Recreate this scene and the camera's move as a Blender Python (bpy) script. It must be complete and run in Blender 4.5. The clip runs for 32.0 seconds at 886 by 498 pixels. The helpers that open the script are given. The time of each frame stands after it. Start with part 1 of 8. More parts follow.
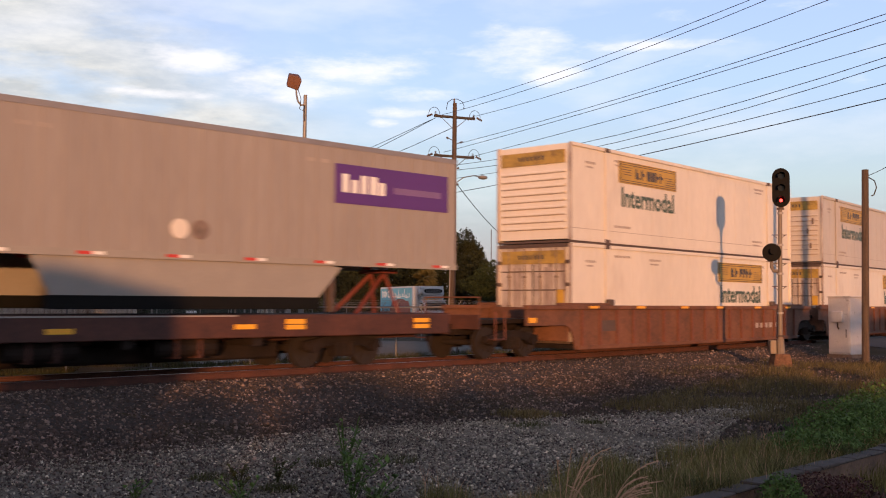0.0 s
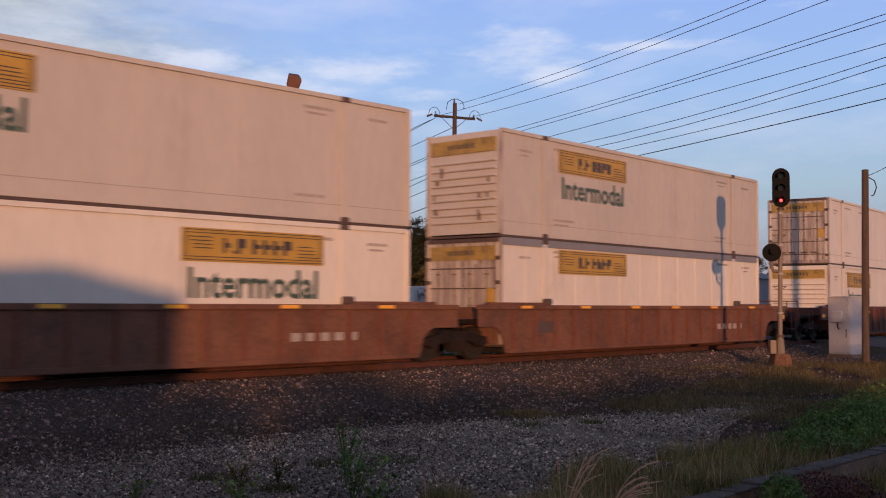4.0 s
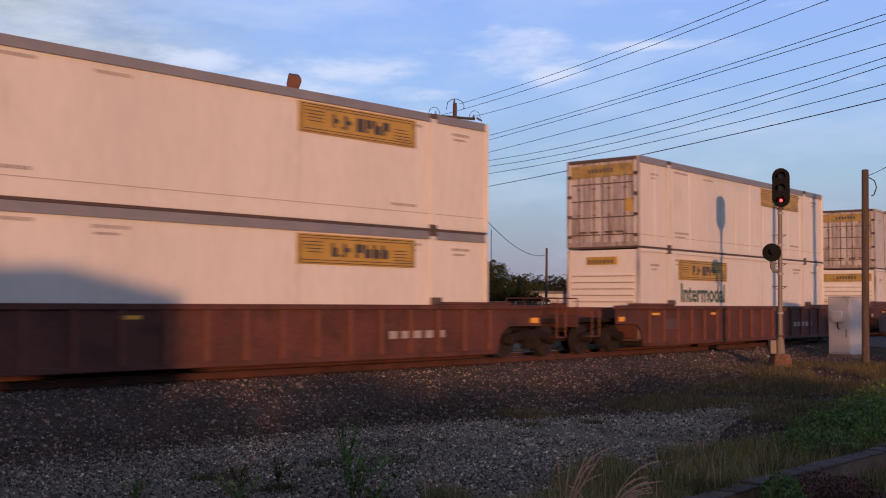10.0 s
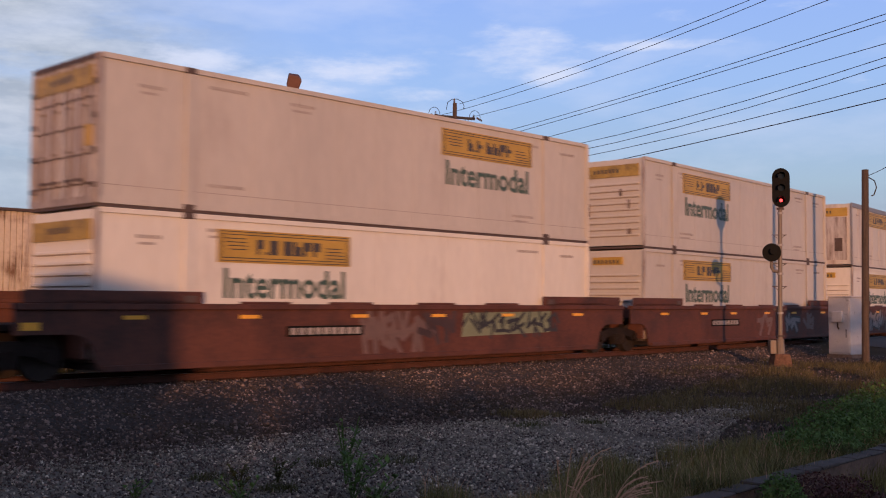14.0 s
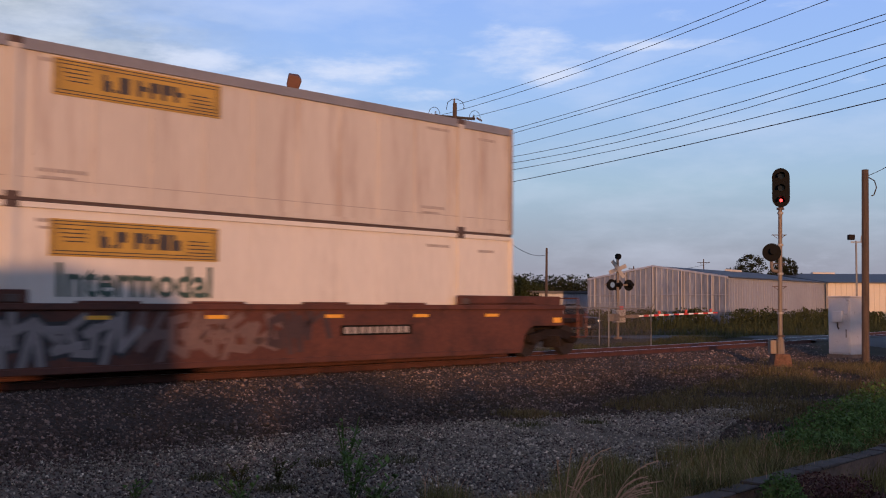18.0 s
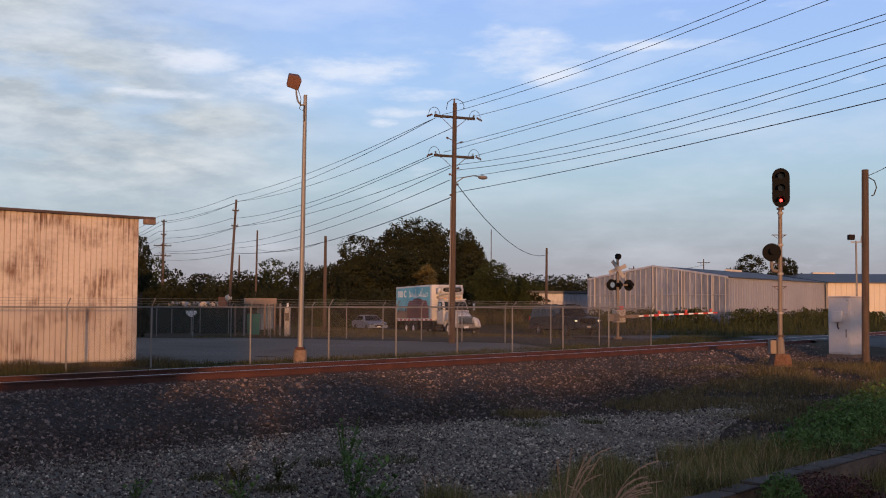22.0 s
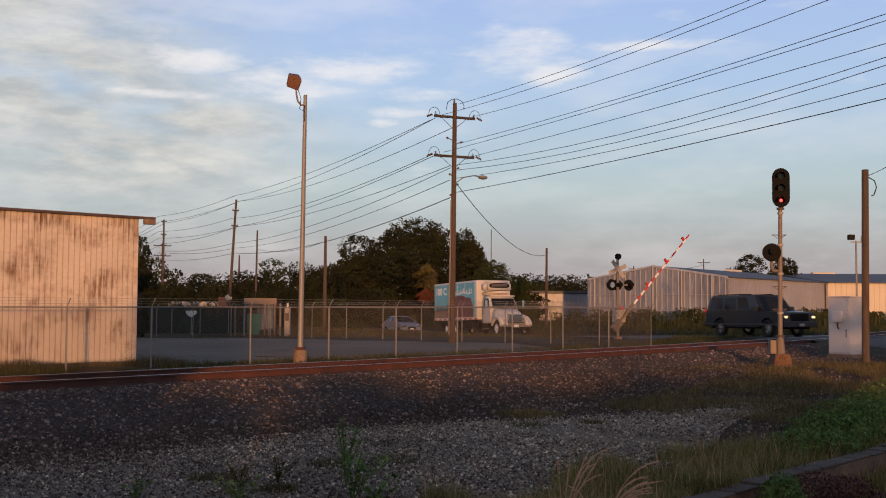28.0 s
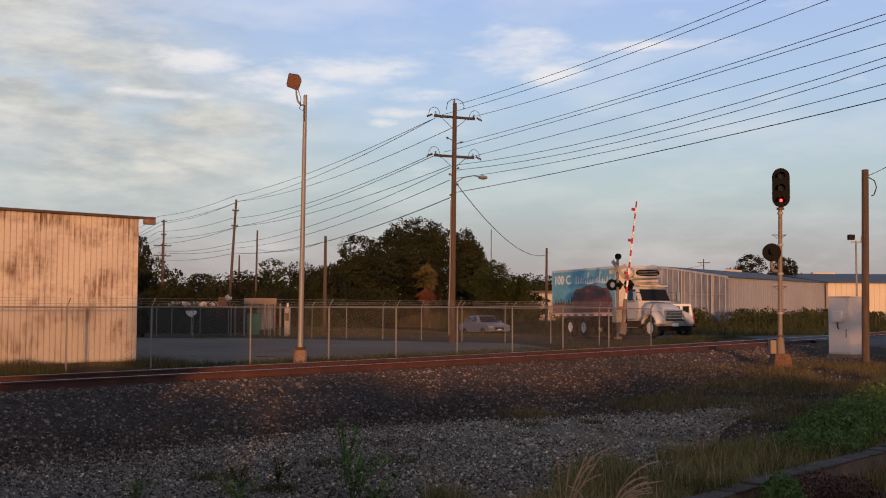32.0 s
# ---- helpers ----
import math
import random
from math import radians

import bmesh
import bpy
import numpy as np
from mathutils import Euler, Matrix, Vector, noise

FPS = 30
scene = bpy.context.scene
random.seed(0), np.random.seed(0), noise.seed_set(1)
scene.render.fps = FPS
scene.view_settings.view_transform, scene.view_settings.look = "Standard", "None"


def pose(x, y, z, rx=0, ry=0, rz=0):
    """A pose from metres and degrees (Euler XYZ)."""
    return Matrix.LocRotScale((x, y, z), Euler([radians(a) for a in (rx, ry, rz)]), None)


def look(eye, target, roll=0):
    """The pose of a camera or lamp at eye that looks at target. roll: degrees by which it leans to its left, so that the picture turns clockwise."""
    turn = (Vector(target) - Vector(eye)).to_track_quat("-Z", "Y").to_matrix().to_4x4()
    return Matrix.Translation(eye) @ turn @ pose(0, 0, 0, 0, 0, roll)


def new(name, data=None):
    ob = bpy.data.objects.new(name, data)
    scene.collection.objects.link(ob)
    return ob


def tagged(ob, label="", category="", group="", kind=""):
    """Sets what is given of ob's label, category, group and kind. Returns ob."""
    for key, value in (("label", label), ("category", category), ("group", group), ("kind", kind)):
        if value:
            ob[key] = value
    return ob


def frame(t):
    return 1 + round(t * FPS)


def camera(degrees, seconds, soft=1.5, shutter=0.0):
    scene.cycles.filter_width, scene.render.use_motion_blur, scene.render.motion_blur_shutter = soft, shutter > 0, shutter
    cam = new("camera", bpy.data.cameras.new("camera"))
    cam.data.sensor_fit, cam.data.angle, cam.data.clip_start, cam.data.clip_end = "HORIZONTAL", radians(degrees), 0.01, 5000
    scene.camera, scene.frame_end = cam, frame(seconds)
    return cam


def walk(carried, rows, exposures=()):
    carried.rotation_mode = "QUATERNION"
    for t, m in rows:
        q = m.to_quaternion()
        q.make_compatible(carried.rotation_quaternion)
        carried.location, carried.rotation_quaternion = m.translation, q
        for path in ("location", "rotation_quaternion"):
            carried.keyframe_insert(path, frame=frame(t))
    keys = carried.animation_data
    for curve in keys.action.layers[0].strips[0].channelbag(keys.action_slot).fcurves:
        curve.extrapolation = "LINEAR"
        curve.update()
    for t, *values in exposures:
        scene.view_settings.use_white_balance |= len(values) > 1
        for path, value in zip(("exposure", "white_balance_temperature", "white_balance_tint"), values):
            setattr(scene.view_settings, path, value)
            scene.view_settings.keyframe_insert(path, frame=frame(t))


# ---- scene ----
# World: x to the right of the view, y away along the view, z up; rail tops lie at z = 0.
cam = camera(45.333, 32.0, soft=1.05, shutter=0.5)
EYE = (0.0, 0.0, 1.452)
AIM = look(EYE, (0.0, math.cos(radians(2.94)), 1.452 + math.sin(radians(2.94))), 0.304)
walk(cam, [(0.0, AIM), (32.0, AIM)],
     exposures=[(0.0, 0.42, 6750, 11), (1.0, 0.12, 6100, 12), (2.0, -0.1, 6050, 13), (3.5, -0.1, 5900, 12), (6.0, -0.1, 5600, 12), (12.0, -0.1, 5650, 13), (17.0, -0.1, 5750, 14), (19.0, -0.1, 5550, 8), (20.0, 0.0, 5850, 8), (21.5, 0.05, 6050, 8), (25.0, 0.05, 6350, 10), (28.0, 0.05, 6850, 9), (32.0, 0.05, 6950, 9)])

# ---- sun and sky ----
SUN_EL, SUN_AZ = 3.0, -4.0          # light travels away from the eye, a little to the left
sun_dir = Vector((math.sin(radians(SUN_AZ)) * math.cos(radians(SUN_EL)),
                  math.cos(radians(SUN_AZ)) * math.cos(radians(SUN_EL)), -math.sin(radians(SUN_EL))))
sun_data = bpy.data.lights.new("sun", "SUN")
sun_data.energy, sun_data.angle, sun_data.color = 3.35, radians(1.0), (1.0, 0.455, 0.18)
sun = new("sun", sun_data)
sun.matrix_world = look((0, 0, 0), sun_dir)

world = bpy.data.worlds.new("world")
scene.world = world
world.use_nodes = True
wt = world.node_tree
wt.nodes.clear()


def wn(kind, operation="", data_type=""):
    node = wt.nodes.new(kind)
    if operation:
        node.operation = operation
    if data_type:
        node.data_type = data_type
    return node


w_out = wn("ShaderNodeOutputWorld")
w_bg = wn("ShaderNodeBackground")
w_sky = wn("ShaderNodeTexSky")
w_sky.sky_type = "NISHITA"
w_sky.sun_disc = False
w_sky.sun_elevation = radians(SUN_EL)
w_sky.sun_rotation = radians(180 + SUN_AZ)
w_sky.air_density, w_sky.dust_density, w_sky.ozone_density = 1.0, 0.6, 1.6
w_bg.inputs["Strength"].default_value = 1.0
w_dim = wn("ShaderNodeVectorMath", operation="SCALE")
w_dim.inputs["Scale"].default_value = 0.1
wt.links.new(w_sky.outputs[0], w_dim.inputs[0])
# thin evening haze over the clear sky: lavender-grey low down, blue above
w_tc = wn("ShaderNodeTexCoord")
w_xyz = wn("ShaderNodeSeparateXYZ")
wt.links.new(w_tc.outputs["Generated"], w_xyz.inputs[0])
w_haze = wn("ShaderNodeValToRGB")
w_haze.color_ramp.elements[0].position = 0.0
w_haze.color_ramp.elements[0].color = (0.40, 0.36, 0.42, 1)
w_haze.color_ramp.elements[1].position = 1.0
w_haze.color_ramp.elements[1].color = (0.05, 0.085, 0.19, 1)
for at, col in ((0.05, (0.44, 0.45, 0.51)), (0.11, (0.52, 0.645, 0.73)), (0.2, (0.48, 0.66, 0.97)), (0.3, (0.42, 0.58, 1.02)), (0.45, (0.12, 0.19, 0.36))):
    w_haze.color_ramp.elements.new(at).color = (*col, 1)
wt.links.new(w_xyz.outputs["Z"], w_haze.inputs[0])
w_mix = wn("ShaderNodeMix", data_type="RGBA")
w_mix.inputs["Factor"].default_value = 0.8
wt.links.new(w_dim.outputs[0], w_mix.inputs["A"])
wt.links.new(w_haze.outputs[0], w_mix.inputs["B"])
# clouds: ragged streaks, a few of them well formed
w_map = wn("ShaderNodeMapping")
w_map.inputs["Scale"].default_value = (5.0, 5.0, 17.0)
wt.links.new(w_tc.outputs["Generated"], w_map.inputs[0])
w_noise = wn("ShaderNodeTexNoise")
w_noise.inputs["Scale"].default_value, w_noise.inputs["Detail"].default_value, w_noise.inputs["Roughness"].default_value = 1.6, 7, 0.55
wt.links.new(w_map.outputs[0], w_noise.inputs["Vector"])


def cloud(x, z, rx, rz):
    """Soft mask of one cloud about a direction."""
    sub = wn("ShaderNodeVectorMath", operation="SUBTRACT")
    sub.inputs[1].default_value = (x, 0.97, z)
    wt.links.new(w_tc.outputs["Generated"], sub.inputs[0])
    mul = wn("ShaderNodeVectorMath", operation="MULTIPLY")
    mul.inputs[1].default_value = (1 / rx, 0.8, 1 / rz)
    wt.links.new(sub.outputs[0], mul.inputs[0])
    ln = wn("ShaderNodeVectorMath", operation="LENGTH")
    wt.links.new(mul.outputs[0], ln.inputs[0])
    mr = wn("ShaderNodeMapRange")
    mr.interpolation_type = "SMOOTHSTEP"
    mr.inputs["From Min"].default_value, mr.inputs["From Max"].default_value = 1.5, 0.1
    wt.links.new(ln.outputs["Value"], mr.inputs["Value"])
    return mr.outputs[0]


def gathered(rows):
    total = None
    for row in rows:
        m = cloud(*row)
        if total is None:
            total = m
        else:
            ad = wn("ShaderNodeMath", operation="MAXIMUM")
            wt.links.new(total, ad.inputs[0])
            wt.links.new(m, ad.inputs[1])
            total = ad.outputs[0]
    return total


# the sunset's glow, on the side of the sky behind the eye
w_dot = wn("ShaderNodeVectorMath", operation="DOT_PRODUCT")
w_dot.inputs[1].default_value = (-math.sin(radians(SUN_AZ)), -math.cos(radians(SUN_AZ)), 0.1)
wt.links.new(w_tc.outputs["Generated"], w_dot.inputs[0])
w_glow = wn("ShaderNodeMapRange")
w_glow.interpolation_type = "SMOOTHSTEP"
w_glow.inputs["From Min"].default_value, w_glow.inputs["From Max"].default_value = 0.15, 0.98
w_glow.inputs["To Max"].default_value = 0.3
wt.links.new(w_dot.outputs["Value"], w_glow.inputs["Value"])
w_warm = wn("ShaderNodeMix", data_type="RGBA")
w_warm.inputs["B"].default_value = (0.80, 0.52, 0.32, 1)
wt.links.new(w_glow.outputs[0], w_warm.inputs["Factor"])
wt.links.new(w_mix.outputs["Result"], w_warm.inputs["A"])
# broad grey cloud over the far left, small white ones beside it
w_grey = gathered(((-0.34, 0.19, 0.17, 0.10), (-0.28, 0.13, 0.16, 0.05), (-0.4, 0.26, 0.16, 0.06), (-0.22, 0.165, 0.1, 0.03)))
w_sum = gathered(((-0.21, 0.219, 0.055, 0.012), (-0.165, 0.204, 0.04, 0.02), (-0.085, 0.216, 0.07, 0.015), (-0.13, 0.195, 0.06, 0.013), (-0.02, 0.194, 0.045, 0.009), (-0.035, 0.178, 0.035, 0.007),
                  (0.075, 0.232, 0.055, 0.024), (0.105, 0.213, 0.045, 0.016), (-0.26, 0.188, 0.06, 0.006), (-0.055, 0.167, 0.02, 0.006), (0.2, 0.235, 0.09, 0.006)))
w_edge = wn("ShaderNodeTexNoise")
w_edge.inputs["Scale"].default_value, w_edge.inputs["Detail"].default_value, w_edge.inputs["Roughness"].default_value = 2.6, 9, 0.62
wt.links.new(w_map.outputs[0], w_edge.inputs["Vector"])
w_pile = wn("ShaderNodeMath", operation="MULTIPLY_ADD")        # shaped clouds with ragged edges
w_pile.inputs[1].default_value = 0.4
wt.links.new(w_sum, w_pile.inputs[0])
wt.links.new(w_edge.outputs[0], w_pile.inputs[2])
w_cl = wn("ShaderNodeMapRange")
w_cl.interpolation_type = "SMOOTHSTEP"
w_cl.inputs["From Min"].default_value, w_cl.inputs["From Max"].default_value = 0.58, 1.04
w_cl.inputs["To Max"].default_value = 0.82
wt.links.new(w_pile.outputs[0], w_cl.inputs["Value"])
w_thin = wn("ShaderNodeMapRange")                           # thin veil all over
w_thin.inputs["From Min"].default_value, w_thin.inputs["From Max"].default_value = 0.45, 0.85
w_thin.inputs["To Max"].default_value = 0.4
wt.links.new(w_noise.outputs[0], w_thin.inputs["Value"])
w_all = wn("ShaderNodeMath", operation="MAXIMUM")
wt.links.new(w_cl.outputs[0], w_all.inputs[0])
wt.links.new(w_thin.outputs[0], w_all.inputs[1])
w_fin = wn("ShaderNodeMix", data_type="RGBA")
wt.links.new(w_all.outputs[0], w_fin.inputs["Factor"])
w_soft = wn("ShaderNodeMapRange")
w_soft.inputs["From Min"].default_value, w_soft.inputs["From Max"].default_value = 0.18, 0.5
w_soft.inputs["To Max"].default_value = 1.0
wt.links.new(w_noise.outputs[0], w_soft.inputs["Value"])
w_gm = wn("ShaderNodeMath", operation="MULTIPLY")
wt.links.new(w_grey, w_gm.inputs[0])
wt.links.new(w_soft.outputs[0], w_gm.inputs[1])
w_veil = wn("ShaderNodeMix", data_type="RGBA")
wt.links.new(w_gm.outputs[0], w_veil.inputs["Factor"])
wt.links.new(w_warm.outputs["Result"], w_veil.inputs["A"])
w_mot = wn("ShaderNodeTexNoise")          # mottled underside of the broad cloud
w_mot.inputs["Scale"].default_value, w_mot.inputs["Detail"].default_value, w_mot.inputs["Roughness"].default_value = 3.6, 6, 0.6
wt.links.new(w_map.outputs[0], w_mot.inputs["Vector"])
w_tone = wn("ShaderNodeValToRGB")
w_tone.color_ramp.elements[0].position, w_tone.color_ramp.elements[1].position = 0.38, 0.66
w_tone.color_ramp.elements[0].color, w_tone.color_ramp.elements[1].color = (0.44, 0.475, 0.505, 1), (0.66, 0.665, 0.655, 1)
wt.links.new(w_mot.outputs[0], w_tone.inputs[0])
wt.links.new(w_tone.outputs[0], w_veil.inputs["B"])
wt.links.new(w_veil.outputs["Result"], w_fin.inputs["A"])
w_fin.inputs["B"].default_value = (0.86, 0.85, 0.89, 1)
wt.links.new(w_fin.outputs["Result"], w_bg.inputs["Color"])
wt.links.new(w_bg.outputs[0], w_out.inputs["Surface"])

# ---- the line of the track ----
TRACK_YAW = radians(43.827)
TE = Vector((math.cos(TRACK_YAW), math.sin(TRACK_YAW), 0))
TN = Vector((-math.sin(TRACK_YAW), math.cos(TRACK_YAW), 0))
T_OFF, T_BEND = 19.88, 0.00308


def bend(s):
    """Offset and slope of the centre line at the run s: straight, then a gentle curve, then straight again."""
    if s <= 0:
        return T_OFF, 0.0
    if s <= 62:
        return T_OFF + T_BEND * s * s / 2, T_BEND * s
    return T_OFF + T_BEND * 62 * 62 / 2 + T_BEND * 62 * (s - 62), T_BEND * 62


def on_track(s, n=0.0, z=0.0):
    """World point at run s along the track, n metres beyond its centre line (negative: towards the eye)."""
    off, slope = bend(s)
    c = 1 / math.hypot(1, slope)
    return TE * (s - n * slope * c) + TN * (off + n * c) + Vector((0, 0, z))


def track_heading(s):
    return TRACK_YAW + math.atan(bend(s)[1])


def track_coords(x, y):
    """Run and lateral distance of a world point from the track's centre line."""
    s, q = x * TE.x + y * TE.y, x * TN.x + y * TN.y
    for _ in range(4):
        off, slope = bend(s)
        n = (q - off) / math.hypot(1, slope)
        s0 = x * TE.x + y * TE.y
        s = s0 + n * slope / math.hypot(1, slope)
    return s, n


# ---- mesh helpers ----
def mesh_from(bm, name, mat, smooth=False):
    me = bpy.data.meshes.new(name)
    bm.to_mesh(me)
    bm.free()
    for m in (mat if isinstance(mat, (list, tuple)) else [mat]):
        me.materials.append(m)
    if smooth:
        for p in me.polygons:
            p.use_smooth = True
    return me


def part(name, bm, mat, parent=None, label="", smooth=False, m=None):
    """Link a bmesh, or a ready mesh, as one mesh object under a thing or a part."""
    me = bm if isinstance(bm, bpy.types.Mesh) else mesh_from(bm, name, mat, smooth)
    ob = new(name, me)
    if parent is not None:
        ob.parent = parent
    if m is not None:
        ob.matrix_basis = m
    if label:
        ob["label"] = label
    return ob


def thing(name, label, category, group="", kind="", m=None):
    ob = new(name)
    ob.empty_display_size = 0.2
    if m is not None:
        ob.matrix_basis = m
    return tagged(ob, label, category, group, kind)


def solo(name, bm, mat, label, category, group="", kind="", m=None, smooth=False):
    ob = part(name, bm, mat, None, "", smooth, m)
    return tagged(ob, label, category, group, kind)


def box(bm, x0, x1, y0, y1, z0, z1, mi=0):
    v = [bm.verts.new((x, y, z)) for z in (z0, z1) for y in (y0, y1) for x in (x0, x1)]
    for f in ((0, 2, 3, 1), (4, 5, 7, 6), (0, 1, 5, 4), (2, 6, 7, 3), (0, 4, 6, 2), (1, 3, 7, 5)):
        bm.faces.new([v[i] for i in f]).material_index = mi
    return v


def boxes(*rows):
    bm = bmesh.new()
    for r in rows:
        box(bm, *r)
    return bm


def bevelled(bm, width=0.01, segments=1):
    bmesh.ops.bevel(bm, geom=list(bm.edges), offset=width, segments=segments, affect="EDGES", clamp_overlap=True)
    return bm


def rod(bm, a, b, r0, r1=None, seg=10, caps=True, mi=0):
    """A tapered round bar from a to b."""
    a, b = Vector(a), Vector(b)
    r1 = r0 if r1 is None else r1
    d = (b - a).normalized()
    u = d.orthogonal().normalized()
    w = d.cross(u)
    rings = []
    for p, r in ((a, r0), (b, r1)):
        rings.append([bm.verts.new(p + (u * math.cos(k * math.tau / seg) + w * math.sin(k * math.tau / seg)) * r) for k in range(seg)])
    for k in range(seg):
        bm.faces.new((rings[0][k], rings[0][(k + 1) % seg], rings[1][(k + 1) % seg], rings[1][k])).material_index = mi
    if caps:
        bm.faces.new(rings[0][::-1]).material_index = mi
        bm.faces.new(rings[1]).material_index = mi


def tube(bm, pts, r, seg=6):
    """A round tube along a list of points."""
    pts = [Vector(p) for p in pts]
    rings = []
    for i, p in enumerate(pts):
        d = (pts[min(i + 1, len(pts) - 1)] - pts[max(i - 1, 0)]).normalized()
        u = d.cross(Vector((0, 0, 1)))
        u = u.normalized() if u.length > 0.05 else Vector((1, 0, 0))
        w = d.cross(u).normalized()
        rings.append([bm.verts.new(p + (u * math.cos(k * math.tau / seg) + w * math.sin(k * math.tau / seg)) * r) for k in range(seg)])
    for a, b in zip(rings, rings[1:]):
        for k in range(seg):
            bm.faces.new((a[k], a[(k + 1) % seg], b[(k + 1) % seg], b[k]))
    bm.faces.new(rings[0][::-1])
    bm.faces.new(rings[-1])


def prism(bm, outline, y0, y1, mi=0):
    """Extrude an outline of (x, z) points from y0 to y1."""
    a = [bm.verts.new((x, y0, z)) for x, z in outline]
    b = [bm.verts.new((x, y1, z)) for x, z in outline]
    bm.faces.new(a).material_index = mi
    bm.faces.new(b[::-1]).material_index = mi
    for i in range(len(a)):
        j = (i + 1) % len(a)
        bm.faces.new((a[j], a[i], b[i], b[j])).material_index = mi


def prism_x(bm, outline, x0, x1):
    """Extrude an outline of (y, z) points from x0 to x1."""
    a = [bm.verts.new((x0, y, z)) for y, z in outline]
    b = [bm.verts.new((x1, y, z)) for y, z in outline]
    bm.faces.new(a)
    bm.faces.new(b[::-1])
    for i in range(len(a)):
        j = (i + 1) % len(a)
        bm.faces.new((a[j], a[i], b[i], b[j]))


def raw_mesh(name, verts, faces, mat):
    """A mesh straight from arrays, for the uncountable small pieces."""
    me = bpy.data.meshes.new(name)
    me.from_pydata([tuple(v) for v in verts], [], [tuple(f) for f in faces])
    me.materials.append(mat)
    return me


# ---- materials ----
def material(name, col, rough=0.7, metal=0.0, var=0.12, scale=2.0, fine=30.0, bump=0.1, col2=None, stain=0.0, stain_col=(0.1, 0.06, 0.04),
             stretch=(1, 1, 1), spec=0.5, per_object=0.0, emit=None, emit_strength=0.0, island=0.0):
    m = bpy.data.materials.new(name)
    m.use_nodes = True
    nt = m.node_tree
    b = nt.nodes["Principled BSDF"]

    def n(kind, operation="", data_type=""):
        node = nt.nodes.new(kind)
        if operation:
            node.operation = operation
        if data_type:
            node.data_type = data_type
        return node

    tc = n("ShaderNodeTexCoord")
    mp = n("ShaderNodeMapping")
    mp.inputs["Scale"].default_value = stretch
    nt.links.new(tc.outputs["Object"], mp.inputs["Vector"])
    big = n("ShaderNodeTexNoise")
    big.inputs["Scale"].default_value, big.inputs["Detail"].default_value = scale, 5
    nt.links.new(mp.outputs[0], big.inputs["Vector"])
    small = n("ShaderNodeTexNoise")
    small.inputs["Scale"].default_value, small.inputs["Detail"].default_value = fine, 4
    nt.links.new(mp.outputs[0], small.inputs["Vector"])
    lo = [max(0, c * (1 - var)) for c in col]
    hi = [min(1, c * (1 + var)) for c in (col2 or col)]
    ramp = n("ShaderNodeValToRGB")
    ramp.color_ramp.elements[0].position, ramp.color_ramp.elements[1].position = 0.32, 0.68
    ramp.color_ramp.elements[0].color, ramp.color_ramp.elements[1].color = (*lo, 1), (*hi, 1)
    add = n("ShaderNodeMath", operation="MULTIPLY_ADD")
    add.inputs[1].default_value, add.inputs[2].default_value = 0.45, 0.0
    mixf = n("ShaderNodeMath", operation="MULTIPLY_ADD")
    mixf.inputs[1].default_value = 0.55
    nt.links.new(small.outputs[0], add.inputs[0])
    nt.links.new(big.outputs[0], mixf.inputs[0])
    nt.links.new(add.outputs[0], mixf.inputs[2])
    nt.links.new(mixf.outputs[0], ramp.inputs[0])
    colour = ramp.outputs[0]
    if stain:
        st = n("ShaderNodeTexNoise")
        st.inputs["Scale"].default_value, st.inputs["Detail"].default_value, st.inputs["Roughness"].default_value = scale * 1.7, 8, 0.65
        nt.links.new(mp.outputs[0], st.inputs["Vector"])
        sr = n("ShaderNodeValToRGB")
        sr.color_ramp.elements[0].position, sr.color_ramp.elements[1].position = 0.66 - 0.28 * stain, 0.78 - 0.1 * stain
        nt.links.new(st.outputs[0], sr.inputs[0])
        mx = n("ShaderNodeMix", data_type="RGBA")
        nt.links.new(sr.outputs[0], mx.inputs["Factor"])
        nt.links.new(colour, mx.inputs["A"])
        mx.inputs["B"].default_value = (*stain_col, 1)
        colour = mx.outputs["Result"]
    if per_object or island:
        hsv = n("ShaderNodeHueSaturation")
        if per_object:
            src = n("ShaderNodeObjectInfo").outputs["Random"]
        else:
            src = n("ShaderNodeNewGeometry").outputs["Random Per Island"]
        mr = n("ShaderNodeMapRange")
        k = per_object or island
        if k < 0:          # mostly dark pieces with a few pale ones
            pw = n("ShaderNodeMath", operation="POWER")
            pw.inputs[1].default_value = 5.0
            nt.links.new(src, pw.inputs[0])
            src = pw.outputs[0]
            mr.inputs["To Min"].default_value, mr.inputs["To Max"].default_value = 1 + 0.55 * k, 1 - 1.9 * k
        else:
            mr.inputs["To Min"].default_value, mr.inputs["To Max"].default_value = 1 - k, 1 + k
        nt.links.new(src, mr.inputs["Value"])
        nt.links.new(mr.outputs[0], hsv.inputs["Value"])
        nt.links.new(colour, hsv.inputs["Color"])
        colour = hsv.outputs[0]
    nt.links.new(colour, b.inputs["Base Color"])
    rr = n("ShaderNodeMapRange")
    rr.inputs["To Min"].default_value, rr.inputs["To Max"].default_value = max(0.02, rough - 0.12), min(1, rough + 0.12)
    nt.links.new(mixf.outputs[0], rr.inputs["Value"])
    nt.links.new(rr.outputs[0], b.inputs["Roughness"])
    b.inputs["Metallic"].default_value = metal
    b.inputs["Specular IOR Level"].default_value = spec
    if bump:
        bp = n("ShaderNodeBump")
        bp.inputs["Strength"].default_value, bp.inputs["Distance"].default_value = bump, 0.02
        nt.links.new(mixf.outputs[0], bp.inputs["Height"])
        nt.links.new(bp.outputs[0], b.inputs["Normal"])
